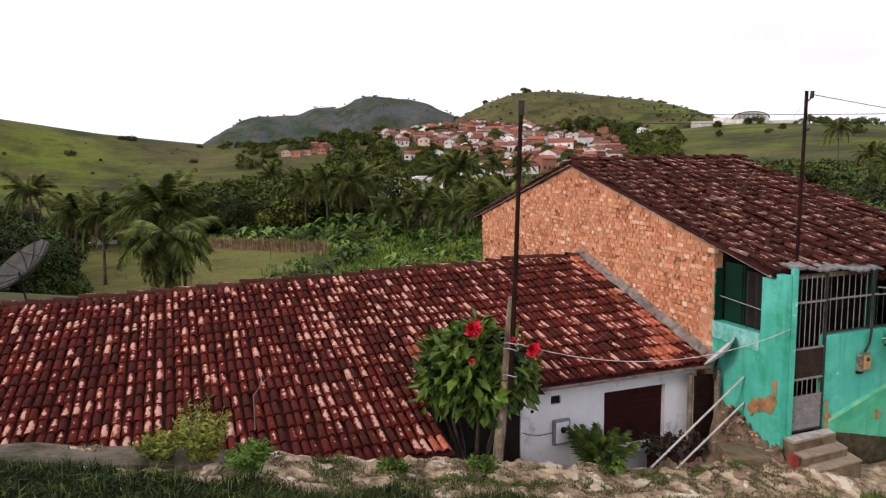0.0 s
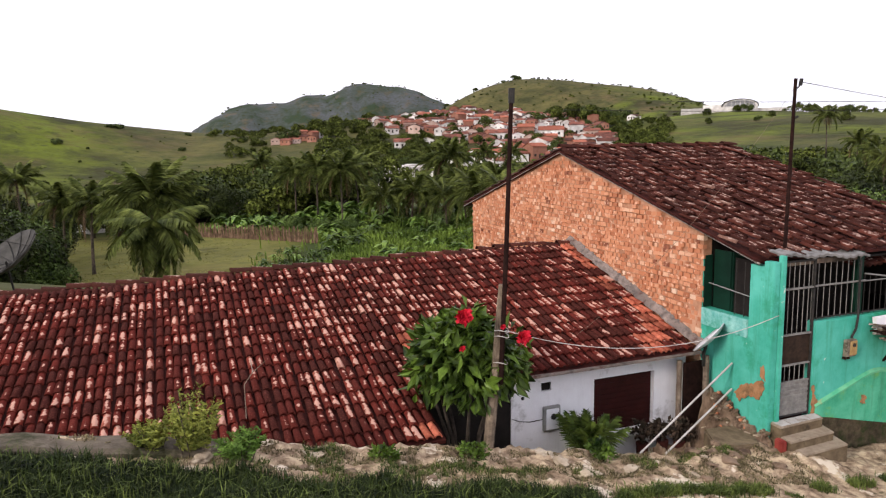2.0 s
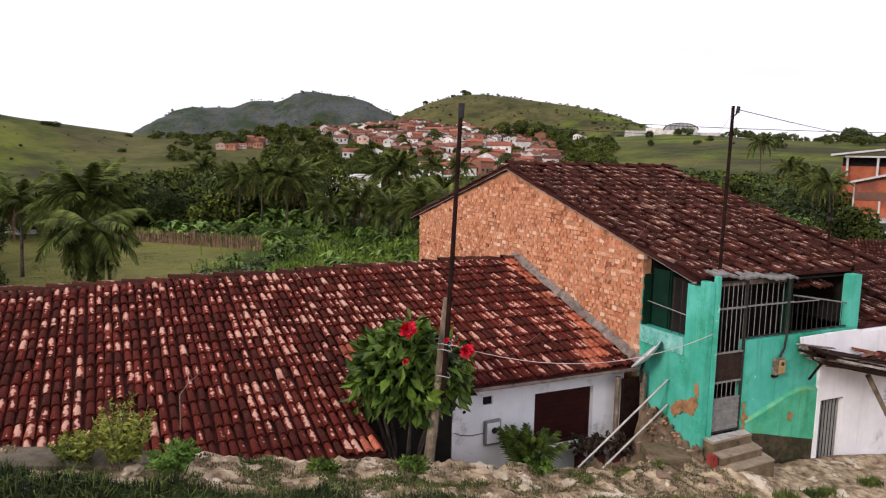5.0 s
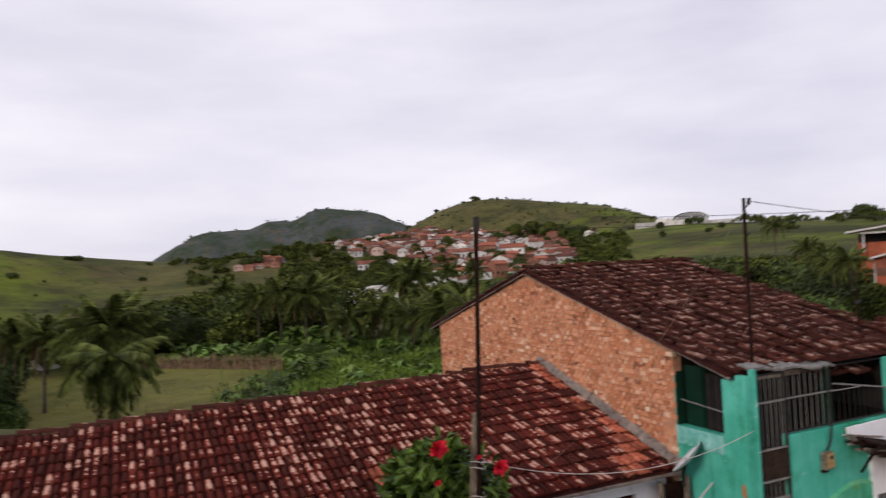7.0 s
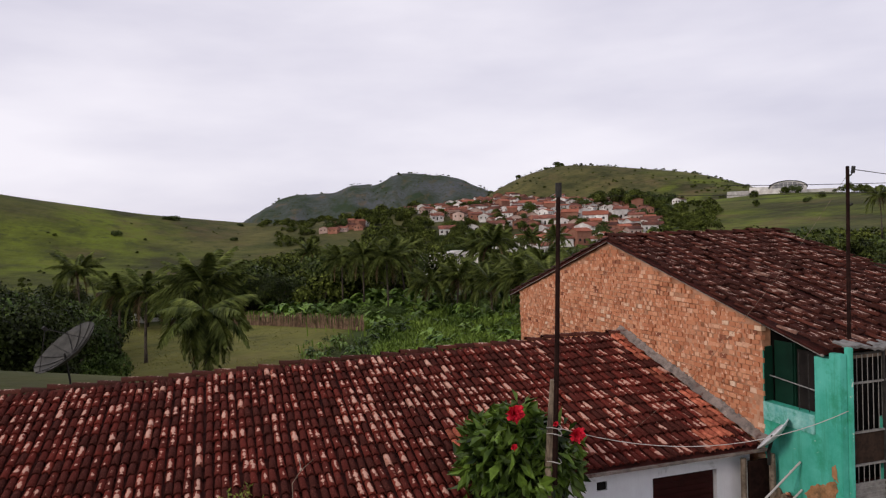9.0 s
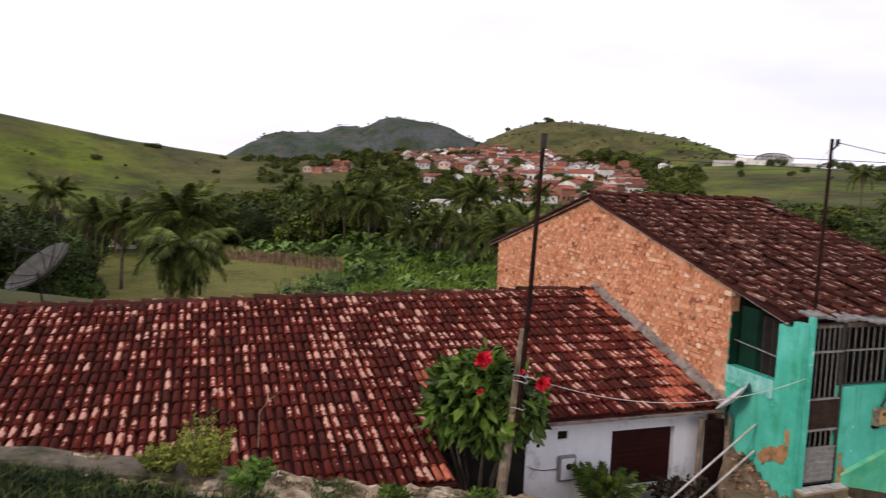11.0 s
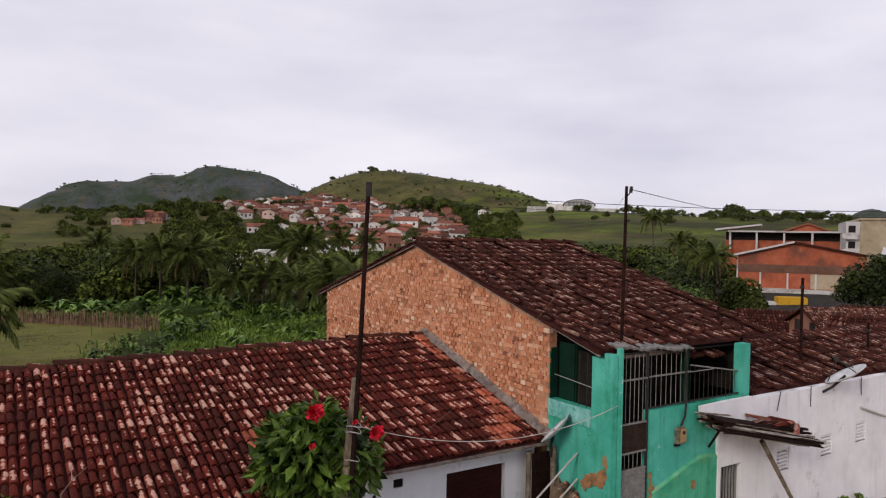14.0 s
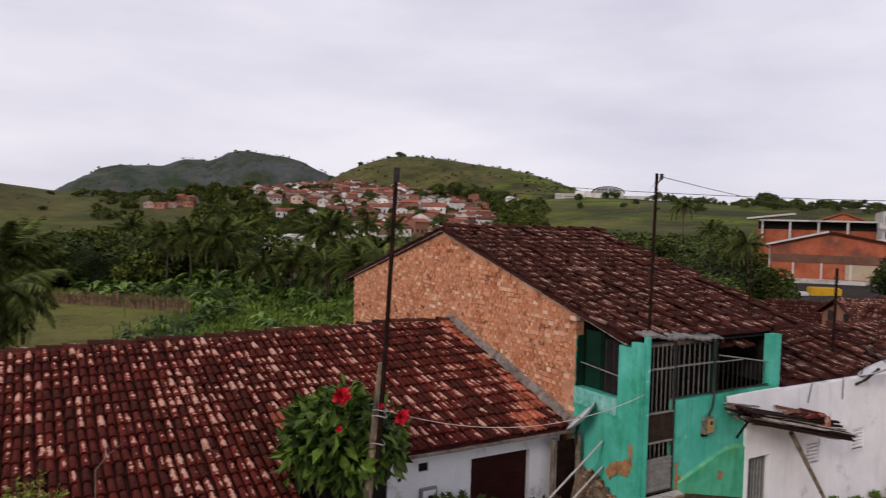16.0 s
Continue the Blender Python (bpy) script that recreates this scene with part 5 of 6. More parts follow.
def satellite_dish(at, direction, radius, label, mat, depth=0.18, mount=None, mesh=False):
    dish = thing("satellite_dish", at, label, "dish")
    turn = Vector(direction).to_track_quat("Z", "Y").to_matrix().to_4x4()
    bm = bmesh.new()
    rings = []
    for side, off in ((0, 0.0), (1, -0.015)):
        for i in range(1, 7):
            r = radius * i / 6
            rings.append([bm.verts.new(turn @ Vector((r * math.cos(t), r * math.sin(t), depth * (i / 6) ** 2 - depth + off))) for t in (2 * math.pi * k / 28 for k in range(28))])
    for s in (0, 6):
        mid = bm.verts.new(turn @ Vector((0, 0, -depth - (0.015 if s else 0))))
        for k in range(28):
            bm.faces.new((mid, rings[s][k], rings[s][(k + 1) % 28]))
        for i in range(s, s + 5):
            for k in range(28):
                bm.faces.new((rings[i][k], rings[i][(k + 1) % 28], rings[i + 1][(k + 1) % 28], rings[i + 1][k]))
    for k in range(28):
        bm.faces.new((rings[5][k], rings[5][(k + 1) % 28], rings[11][(k + 1) % 28], rings[11][k]))
    bmesh.ops.recalc_face_normals(bm, faces=bm.faces[:])
    part("reflector", bm, mat, dish, smooth=True)
    for a in (0.5, 2.6, 4.7) if radius > 0.4 else ():
        part("arm", tube([turn @ Vector((radius * 0.9 * math.cos(a), radius * 0.9 * math.sin(a), -0.03)), turn @ Vector((0, 0, radius * 0.75))], 0.012 * max(1, radius), 6), IRON, dish)
    if radius > 0.4:
        part("feed", box(-0.05, -0.05, -0.06, 0.05, 0.05, 0.08, 0.01, m=turn @ Matrix.Translation((0, 0, radius * 0.75))), IRON, dish)
    if mesh:
        for k in range(12):
            t = 2 * math.pi * k / 12
            part("rib", tube([turn @ Vector((radius * (i / 6) * math.cos(t), radius * (i / 6) * math.sin(t), depth * (i / 6) ** 2 - depth + 0.02)) for i in range(7)], 0.012, 5), IRON, dish)
    if mount:
        part("mount", tube([(0, 0, -depth * 0.6), *mount], 0.03 * max(1, radius), 7), IRON, dish)
    return dish


satellite_dish((16.1, 8.15, 3.5), (-0.28, 0.42, 0.86), 0.46, "small white satellite dish on a bracket over the wall", DISH, 0.1, [(-0.35, 0.1, -0.3), (-0.5, 0.23, -0.42)])
satellite_dish((19.51, 8.20, 3.80), (-0.3, 0.3, 0.9), 0.46, "small white satellite dish at the end of the wall", DISH, 0.1, [(-0.1, 0.1, -0.3), (-0.1, 0.2, -0.5)])
satellite_dish((8.72, 9.55, 2.92), (-0.5, 0.62, 0.72), 0.36, "small tilted white satellite dish at the roof corner", DISH, 0.08, [(0.05, 0.15, -0.35), (0.1, 0.2, -0.6)])
MESHY = material("dish_mesh", (0.045, 0.043, 0.038), (0.085, 0.08, 0.07), 5, rough=0.6)
satellite_dish((-4.4, 22.2, 3.62), (-0.56, -0.32, 0.76), 0.98, "large grey mesh satellite dish on a post", MESHY, 0.32, [(0.1, 0.1, -1.0), (0.12, 0.12, -3.4)], True)

for x, y, z0, z1, r in ((16.65, 9.5, 3.4, 5.55, 0.035), (19.9, 9.5, 3.4, 4.3, 0.035), (21.0, 9.5, 3.4, 4.1, 0.03), (13.1, 9.3, 4.5, 5.55, 0.02)):
    mast = thing("antenna_mast", (x, y, z0), "thin dark antenna mast standing on the tile roof", "mast", "masts on the roofs")
    part("mast", tube([(0, 0, 0), (0.01, 0, z1 - z0)], r, 7), POLE_DARK, mast)
    part("clamp", box(-0.05, -0.04, z1 - z0 - 0.26, 0.05, 0.04, z1 - z0 - 0.19, 0.01), IRON, mast)

# ---- the porch of the green house ----
# dark brown that paints the shade seen through the gate
GATE_SHADE = material("gate_shade", (0.022, 0.014, 0.010), (0.05, 0.03, 0.02), 8)
porch = thing("porch_grille", label="white and rusty iron grille over the green porch wall", category="grille")
for k in range(21):
    x = 9.96 + 0.138 * k
    part("bar", tube([(x, 8.53, 3.29), (x, 8.53, 4.4 if x < 11.1 else 4.02 - 0.16 * (x - 11.2))], 0.007, 6), BAR if x < 11.1 else IRON, porch)
part("rail", box(9.88, 8.5, 3.9, 11.2, 8.53, 3.925), BAR, porch, "white painted rail")
part("rail", tube([(11.2, 8.52, 3.9), (11.9, 8.52, 3.9)], 0.012, 6), BAR, porch)
part("rail", tube([(11.2, 8.53, 4.03), (12.7, 8.53, 3.79)], 0.014, 6), BAR, porch)
part("rail", box(9.98, 8.5, 3.34, 12.7, 8.53, 3.36), IRON, porch)
gate = thing("gate", label="narrow grey iron gate with bars over a ribbed panel", category="gate")
part("post", box(9.135, 8.38, 0.9, 9.22, 8.48, 4.5, 0.01), GREEN, gate, "green painted gate post")
for x in (9.27, 9.93):
    part("stile", box(x, 8.46, 1.69, x + 0.03, 8.5, 4.4), IRON, gate)
for z, mat in ((1.71, IRON), (2.3, BAR), (2.6, BAR), (3.12, BAR), (3.9, BAR), (4.36, IRON)):
    part("rail", box(9.3, 8.462, z, 9.93, 8.498, z + 0.028), mat, gate)
for k in range(5):
    x = 9.39 + 0.11 * k
    part("bar", tube([(x, 8.48, 2.3), (x, 8.48, 2.62)], 0.007, 6), BAR, gate)
    part("bar", tube([(x, 8.48, 3.12), (x, 8.48, 4.36)], 0.007, 6), BAR, gate)
# sheet added where the gate is open to the dark porch
part("backing", box(9.3, 8.49, 2.63, 9.93, 8.5, 3.11), GATE_SHADE, gate, "dark brown sheet standing for the shade behind the gate")
panel = part("panel", box(9.305, 8.475, 1.74, 9.93, 8.49, 2.3), BAR, gate, "ribbed grey steel panel")
for k in range(6):
    part("rib", box(9.31, 8.462, 1.77 + 0.088 * k, 9.925, 8.474, 1.81 + 0.088 * k), BAR, panel)
ASBESTOS = material("fibre_cement", (0.11, 0.105, 0.10), (0.30, 0.29, 0.275), 4, stain=(0.09, 0.08, 0.07), stain_amount=0.4, stain_scale=2)
bm = bmesh.new()
rows2 = []
for i in range(73):
    x = 9.2 + 1.95 * i / 72
    w = 0.012 * math.sin(i * 0.95) + 0.02 * math.sin(i * 0.21)
    sag = -0.13 * i / 72
    rows2.append([bm.verts.new((x, y, z + w + sag)) for y, z in ((8.42, 4.51), (8.75, 4.55), (8.75, 4.5), (8.42, 4.47))])
for p, q in zip(rows2, rows2[1:]):
    for k in range(4):
        bm.faces.new((p[k], q[k], q[(k + 1) % 4], p[(k + 1) % 4]))
bm.faces.new(rows2[0])
bm.faces.new(rows2[-1][::-1])
bmesh.ops.recalc_face_normals(bm, faces=bm.faces[:])
awn = thing("porch_awning", label="strip of grey corrugated fibre cement over the gate", category="awning")
part("sheet", bm, ASBESTOS, awn)
part("batten", box(9.15, 8.5, 4.3, 10.95, 8.55, 4.38), WOOD, awn)
window = thing("window_grille", label="dark unglazed window with thin iron bars in the green wall", category="window")
# opening, jamb and inner walls have the window's shade in their colours
part("opening", box(9.3, 8.96, 3.3, 9.32, 9.58, 4.3), DARK, window)
part("jamb", box(9.03, 10.03, 3.34, 9.2, 10.056, 4.3), GREEN_SHADE, window)
part("inner_wall", box(9.24, 9.62, 3.3, 9.27, 10.03, 4.4), GREEN_SHADE, window)
part("inner_wall", box(9.27, 9.59, 3.3, 9.5, 9.62, 4.4), GREEN_SHADE, window)
part("bar", tube([(9.08, 8.95, 3.72), (9.08, 9.97, 3.8)], 0.01, 6), STEEL, window)
for k in range(2):
    part("bar", tube([(9.08, 9.12 + 0.2 * k, 3.34), (9.08, 9.12 + 0.2 * k, 4.3)], 0.008, 6), IRON, window)
SILL = material("pale_green_render", (0.12, 0.42, 0.37), (0.36, 0.68, 0.62), 3, stain=(0.08, 0.36, 0.27), stain_scale=4, bump=0.8, fine=14)
part("sill", box(8.985, 8.94, 3.02, 9.02, 10.05, 3.335, 0.008), SILL, window, "rough pale green rendered sill")
METER_CASE = material("aged_meter_case", (0.20, 0.17, 0.13), (0.33, 0.29, 0.23), 7, rough=0.55, stain=(0.10, 0.08, 0.06), stain_scale=9)
BARE_ORANGE = material("ochre_cover", (0.34, 0.22, 0.09), (0.48, 0.32, 0.14), 9)
meter = thing("electric_meter", label="cream and ochre electric meter box on the green wall", category="meter box")
part("box", box(10.66, 8.35, 2.63, 10.89, 8.44, 2.93, 0.012), METER_CASE, meter, "grey-cream casing")
part("cover", box(10.72, 8.332, 2.66, 10.88, 8.349, 2.91, 0.006), BARE_ORANGE, meter, "ochre cover")
part("dial", tube([(10.8, 8.333, 2.84), (10.8, 8.322, 2.84)], 0.035, 14), IRON, meter)
part("bracket", box(10.65, 8.38, 2.58, 10.78, 8.44, 2.63, 0.008), POLE_DARK, meter)
part("conduit", tube([(10.8, 8.4, 2.95), (10.9, 8.4, 3.1), (10.93, 8.4, 3.3), (11.0, 8.46, 3.5), (11.0, 8.47, 4.3)], 0.022, 6), IRON, meter)
STEP = material("step_cement", (0.24, 0.185, 0.13), (0.42, 0.34, 0.25), 3, stain=(0.12, 0.09, 0.06), stain_scale=2, stain_amount=0.15, bump=0.6)
# darker than STEP: mud, and the shade of upright faces put into the colour
RISER = material("shaded_muddy_cement", (0.105, 0.075, 0.045), (0.22, 0.165, 0.10), 4, stain=(0.06, 0.045, 0.028), stain_scale=3, stain_amount=0.3, bump=0.9, fine=24)
TILE_WHITE = material("white_floor_tile", (0.45, 0.43, 0.40), (0.6, 0.58, 0.55), 4, rough=0.4, stain=(0.25, 0.2, 0.15), stain_scale=3)
for outline, z0, z1, text in (([(9.08, 8.44), (9.06, 8.2), (10.04, 8.24), (10.1, 8.44)], 0.4, 1.69, "pale tiled"), ([(9.1, 8.36), (9.06, 7.98), (10.05, 8.02), (10.15, 8.36)], 0.3, 1.52, "rough"), ([(9.2, 8.2), (9.15, 7.78), (10.14, 7.82), (10.24, 8.2)], 0.2, 1.37, "rough")):
    step = thing("step", (0, 0, 0), f"{text} grey cement step below the iron gate", "step", "steps to the gate")
    part("riser", prism(outline, "z", z0, z1 - 0.035), RISER, step, "mud-stained cement riser with shade in its colour")
    bm = prism([(x + (0.008 if x > 9.6 else -0.008), y - (0.01 if y < 8.3 else 0)) for x, y in outline], "z", z1 - 0.034, z1)
    bmesh.ops.bevel(bm, geom=bm.edges[:], offset=0.012, segments=2, affect="EDGES")
    part("tread", bm, STEP, step)
    if text == "pale tiled":
        a, b, c, d = (Vector((*q, 0)) for q in outline)
        for k in range(4):
            u, v = 0.03 + 0.24 * k, 0.25 + 0.24 * k
            quad = [a.lerp(d, u).lerp(b.lerp(c, u), 0.05), a.lerp(d, v).lerp(b.lerp(c, v), 0.05), a.lerp(d, v).lerp(b.lerp(c, v), 0.95), a.lerp(d, u).lerp(b.lerp(c, u), 0.95)]
            part("tile", prism([(q.x, q.y) for q in quad], "z", 1.691, 1.697), TILE_WHITE, step)
RED_PAINT = material("red_paint", (0.20, 0.03, 0.025), (0.32, 0.06, 0.045), 5, rough=0.8)
kerb = thing("kerb_stone", label="small red painted kerb stone beside the cement steps", category="kerb")
part("stone", box(8.93, 8.02, 0.9, 9.035, 8.2, 1.53, 0.02), RED_PAINT, kerb)

def ragged(outline, seed):
    """An outline with its edges broken up like fallen plaster."""
    rr = random.Random(seed)
    out = []
    for (a, b), (c, d) in zip(outline, outline[1:] + outline[:1]):
        for k in range(6):
            t = k / 6
            out.append((a + (c - a) * t + rr.uniform(-0.022, 0.022), b + (d - b) * t + rr.uniform(-0.022, 0.022)))
    return out


BARE = material("bare_plaster", (0.34, 0.16, 0.07), (0.48, 0.26, 0.13), 5, stain=(0.20, 0.12, 0.06), stain_scale=4, bump=0.7, fine=20)
for outline in ([(9.18, 1.98), (8.99, 2.18), (8.74, 2.28), (8.53, 2.39), (8.50, 2.23), (8.59, 2.04), (8.84, 2.03), (9.03, 1.88)], [(8.62, 2.60), (8.53, 2.65), (8.50, 2.41), (8.58, 2.39)]):
    part("bare_patch", prism(ragged(outline, 3), "x", 8.985, 8.996), BARE, green_house, "patch of bare orange plaster")
part("bare_patch", prism(ragged([(9.99, 1.72), (10.5, 1.6), (10.42, 1.78), (10.1, 1.9), (10.04, 2.05), (10.02, 2.2), (9.99, 2.2)], 4), "y", 8.42, 8.434), BARE, green_house)
part("bare_patch", prism(ragged([(11.12, 1.72), (11.24, 1.7), (11.26, 1.84), (11.14, 1.86)], 5), "y", 8.386, 8.397), BARE, green_house)

# ---- details on the low white house ----
meter = thing("electric_meter", label="grey electric meter cabinet on the white wall", category="meter box")
part("box", box(5.74, 10.13, 1.41, 6.07, 10.2, 1.86, 0.012), STEEL, meter)
part("cable", tube([(5.16, 10.19, 1.72), (5.3, 10.185, 1.66), (5.5, 10.185, 1.62), (5.74, 10.185, 1.63)], 0.007, 6), IRON, meter)
part("cover", box(5.78, 10.115, 1.45, 6.03, 10.128, 1.82, 0.004), WHITE, meter)
part("glass", tube([(5.92, 10.116, 1.68), (5.92, 10.1, 1.68)], 0.055, 16), IRON, meter)
for k in range(10):
    part("slat", box(6.8, 10.285, 1.17 + 0.1 * k, 8.08, 10.298, 1.255 + 0.1 * k, 0.003), SHUTTER, white_house)
part("sill", box(6.7, 10.1, 1.05, 8.2, 10.3, 1.14, 0.01), WHITE, white_house)
# dark panel added to stand for the shade in the gap between the houses
part("dark_board", box(8.55, 9.92, 0.4, 8.97, 9.97, 2.35), POLE_DARK, white_house)
bm = bmesh.new()
lines = []
for k in range(95):
    y = 9.92 + 0.05 * k
    z = RZ - (RY - y) * math.tan(SLOPE) + low_sag(8.8, y)
    wide, high = 0.14 + 0.07 * noise.noise((y * 3.1, 1, 0)) + 0.03 * noise.noise((y * 11, 1, 4)), 0.15 + 0.06 * noise.noise((y * 2.3, 4, 0)) + 0.04 * noise.noise((y * 13, 6, 0))
    lines.append([bm.verts.new((8.995 - wide * a, y, z + 0.05 + high * b + 0.02 * noise.noise((y * 17, a * 5, 2)))) for a, b in ((0.0, 1.0), (0.2, 0.92), (0.45, 0.66), (0.75, 0.5), (1.0, 0.1))])
for u, v in zip(lines, lines[1:]):
    for k in range(4):
        bm.faces.new((u[k], u[k + 1], v[k + 1], v[k]))
part("cement_fillet", bm, FILLET, white_house, "rough cement fillet along the brick wall")
ridge = tile_mesh(0.2, 0.5, TILE_BROWN)
for k in range(39):
    x = -7.4 + 0.42 * k
    ob = new("ridge_tile", ridge)
    ob.parent = white_house
    ob.matrix_basis = pose(x, RY, RZ + low_sag(x, RY) + 0.03 + rnd.uniform(-0.01, 0.02), rnd.uniform(-3, 3), 0, -90 + rnd.uniform(-4, 4))
part("ridge_mortar", tube([(-7.4 + 0.4 * k, RY - 0.1, RZ + low_sag(-7.4 + 0.4 * k, RY) + 0.0) for k in range(41)], [0.045 + 0.02 * math.sin(4.1 * k) for k in range(41)], 6), UNDER, white_house)
cap = tile_mesh(0.2, 0.5, TILE_BROWN)
for k in range(13):
    ob = new("ridge_tile", cap)
    ob.parent, ob.matrix_basis = green_house, pose(8.9 + 0.42 * k, GY, GZ + 0.05 + rnd.uniform(-0.01, 0.02), 0, 0, -90 + rnd.uniform(-4, 4))
for y0, y1, s in ((8.66, GY, -1), (21.1, GY, 1)):
    part("verge_board", prism([(y0, GZ - abs(GY - y0) * 0.285 - 0.06), (y1, GZ - 0.06), (y1, GZ - 0.035), (y0, GZ - abs(GY - y0) * 0.285 - 0.035)], "x", 8.9, 8.93), PLANK, green_house)
part("corner_post", tube([(8.45, 9.95, 0.4), (8.47, 9.97, 2.4)], 0.05, 7), WOOD, white_house)
part("corner_post", tube([(8.86, 9.7, 0.6), (8.88, 9.75, 2.5)], 0.055, 7), WOOD, white_house)
for p, q in (((6.82, 8.9, 1.35), (8.97, 9.22, 2.5)), ((7.33, 8.9, 1.25), (8.97, 9.2, 2.04))):
    pole = thing("leaning_pole", p, "pale straight pole leaning against the green wall", "pole", "poles leaning on the green wall")
    part("shaft", tube([(0, 0, 0), Vector(q) - Vector(p)], 0.017, 8), PIPE, pole)

# ---- poles and wires ----
utility_pole = thing("utility_pole", label="thin dark mast tied to a grey wooden post", category="pole")
part("post", tube([(3.83, 8.7, 0.0), (4.04, 8.71, 2.2), (4.17, 8.7, 3.4), (4.26, 8.7, 4.4)], [0.088, 0.078, 0.07, 0.06], 10), POST_WOOD, utility_pole)
part("mast", tube([(4.16, 8.58, 3.0), (4.27, 8.6, 5.0), (4.36, 8.62, 7.0)], [0.038, 0.034, 0.030], 8), POLE_DARK, utility_pole)
part("cap", tube([(4.36, 8.62, 6.9), (4.365, 8.62, 7.1)], 0.045, 8), IRON, utility_pole)
for z in (3.68, 3.76, 3.3):
    x = 4.2 + (z - 3.4) * 0.05
    part("tie", tube([(x + 0.1 * math.cos(t), 8.66 + 0.12 * math.sin(t), z + 0.02 * math.sin(2 * t)) for t in (0.6283 * k for k in range(11))], 0.007, 5), PIPE, utility_pole)
antenna_mast = thing("antenna_mast", (9.6, 8.8, 4.4), "thin dark antenna mast rising from the porch roof", "mast")
part("mast", tube([(0, 0, 0), (0.02, -0.02, 2.95)], [0.032, 0.027], 8), POLE_DARK, antenna_mast)
part("arm", tube([(0.02, 0, 2.75), (0.12, 0, 2.82), (0.2, 0, 2.95)], 0.012, 6), IRON, antenna_mast)
part("insulator", tube([(0.15, 0, 2.84), (0.17, 0, 2.95)], 0.03, 8), IRON, antenna_mast)
part("arm", tube([(0.02, 0, 2.3), (0.13, 0, 2.34)], 0.02, 6), IRON, antenna_mast)


def wire(p, q, sag, r, label, mat, group="wires over the street"):
    w = thing("wire", p, label, "wire", group)
    d = Vector(q) - Vector(p)
    part("strand", tube([d * t - Vector((0, 0, 4 * sag * t * (1 - t))) for t in (k / 16 for k in range(17))], r, 5), mat, w)


wire((4.2, 8.6, 3.78), (9.12, 8.4, 3.52), 0.4, 0.0065, "pale sagging cable tied between post and gate", PIPE)
wire((9.6, 8.78, 7.2), (6.51, 10.59, 2.85), 0.38, 0.0024, "thin grey guy wire from mast to low roof", WOOD)
wire((9.75, 8.8, 7.3), (53.5, 27.2, 8.5), 0.5, 0.007, "thin dark wire crossing the sky", IRON)
wire((38, 46, 9.75), (62, 24, 9.1), 0.25, 0.025, "thin dark wire crossing the sky", IRON)
wire((30, 50, 9.3), (62, 24, 8.7), 0.4, 0.02, "thin dark wire crossing the sky", IRON)

# ---- plants by the street ----
BUSH_LEAF = material("bush_leaf", (0.006, 0.018, 0.0035), (0.115, 0.185, 0.026), 2.6, rough=0.38, random_tint=0.45, island=True, bump=0)
flower_bush = thing("flowering_bush", (3.95, 9.45, 1.0), "large green bush with red flowers beside the post", "bush")
spots = crown_spots(77, 0.8, 1.3, 1.45, 58, 36, 0.25)
ob = new("foliage", leaves_mesh("foliage", [(p, Vector(d) + Vector((0, 0, -0.75)), s) for p, d, s in spots], BUSH_LEAF, 5, (1.0, 0.23), 0.7))
ob.parent = flower_bush
for k in range(7):
    a = 0.9 * k
    bm = bmesh.new()
    add_tube(bm, [(0.08 * math.cos(a), 0.08 * math.sin(a), -1.0), (0.25 * math.cos(a), 0.25 * math.sin(a), 0.9), (0.6 * math.cos(a), 0.6 * math.sin(a), 2.0)], [0.04, 0.03, 0.012], 6)
    part("stem", bm, BARK, flower_bush)
for x, y, z, s in ((-0.4, -0.95, 3.06, 1.1), (0.56, -0.85, 2.64, 1.0), (-0.42, -0.97, 2.62, 0.4), (0.2, -0.95, 2.85, 0.35)):
    petals = [((x, y, z), (math.cos(k), -0.6, math.sin(k)), 0.15 * s) for k in range(14)] + [((x, y, z), (math.cos(k * 1.7), -1, math.sin(k * 1.7)), 0.12 * s) for k in range(12)]
    ob = new("flower", leaves_mesh("flower", petals, PETAL, 3, (1.0, 0.42), 0.35))
    ob.parent, ob["label"] = flower_bush, "bright red flower"


def weed(name, at, radius, height, seed, mat, label, clumps=16, per=42, size=0.085, shape=(1.0, 0.3)):
    w = thing(name, at, label, "plant")
    ob = new("foliage", leaves_mesh("foliage", crown_spots(seed, radius, height, 0.03, clumps, per, size), mat, seed, shape, 0.8))
    ob.parent = w
    for k in range(9):
        a = k * 0.72
        part("stem", tube([(0, 0, -0.1), (0.35 * radius * math.cos(a), 0.35 * radius * math.sin(a), height * 0.5), (0.7 * radius * math.cos(a), 0.7 * radius * math.sin(a), height * 0.8)], [0.012, 0.009, 0.004], 5), BARK, w)
    return w


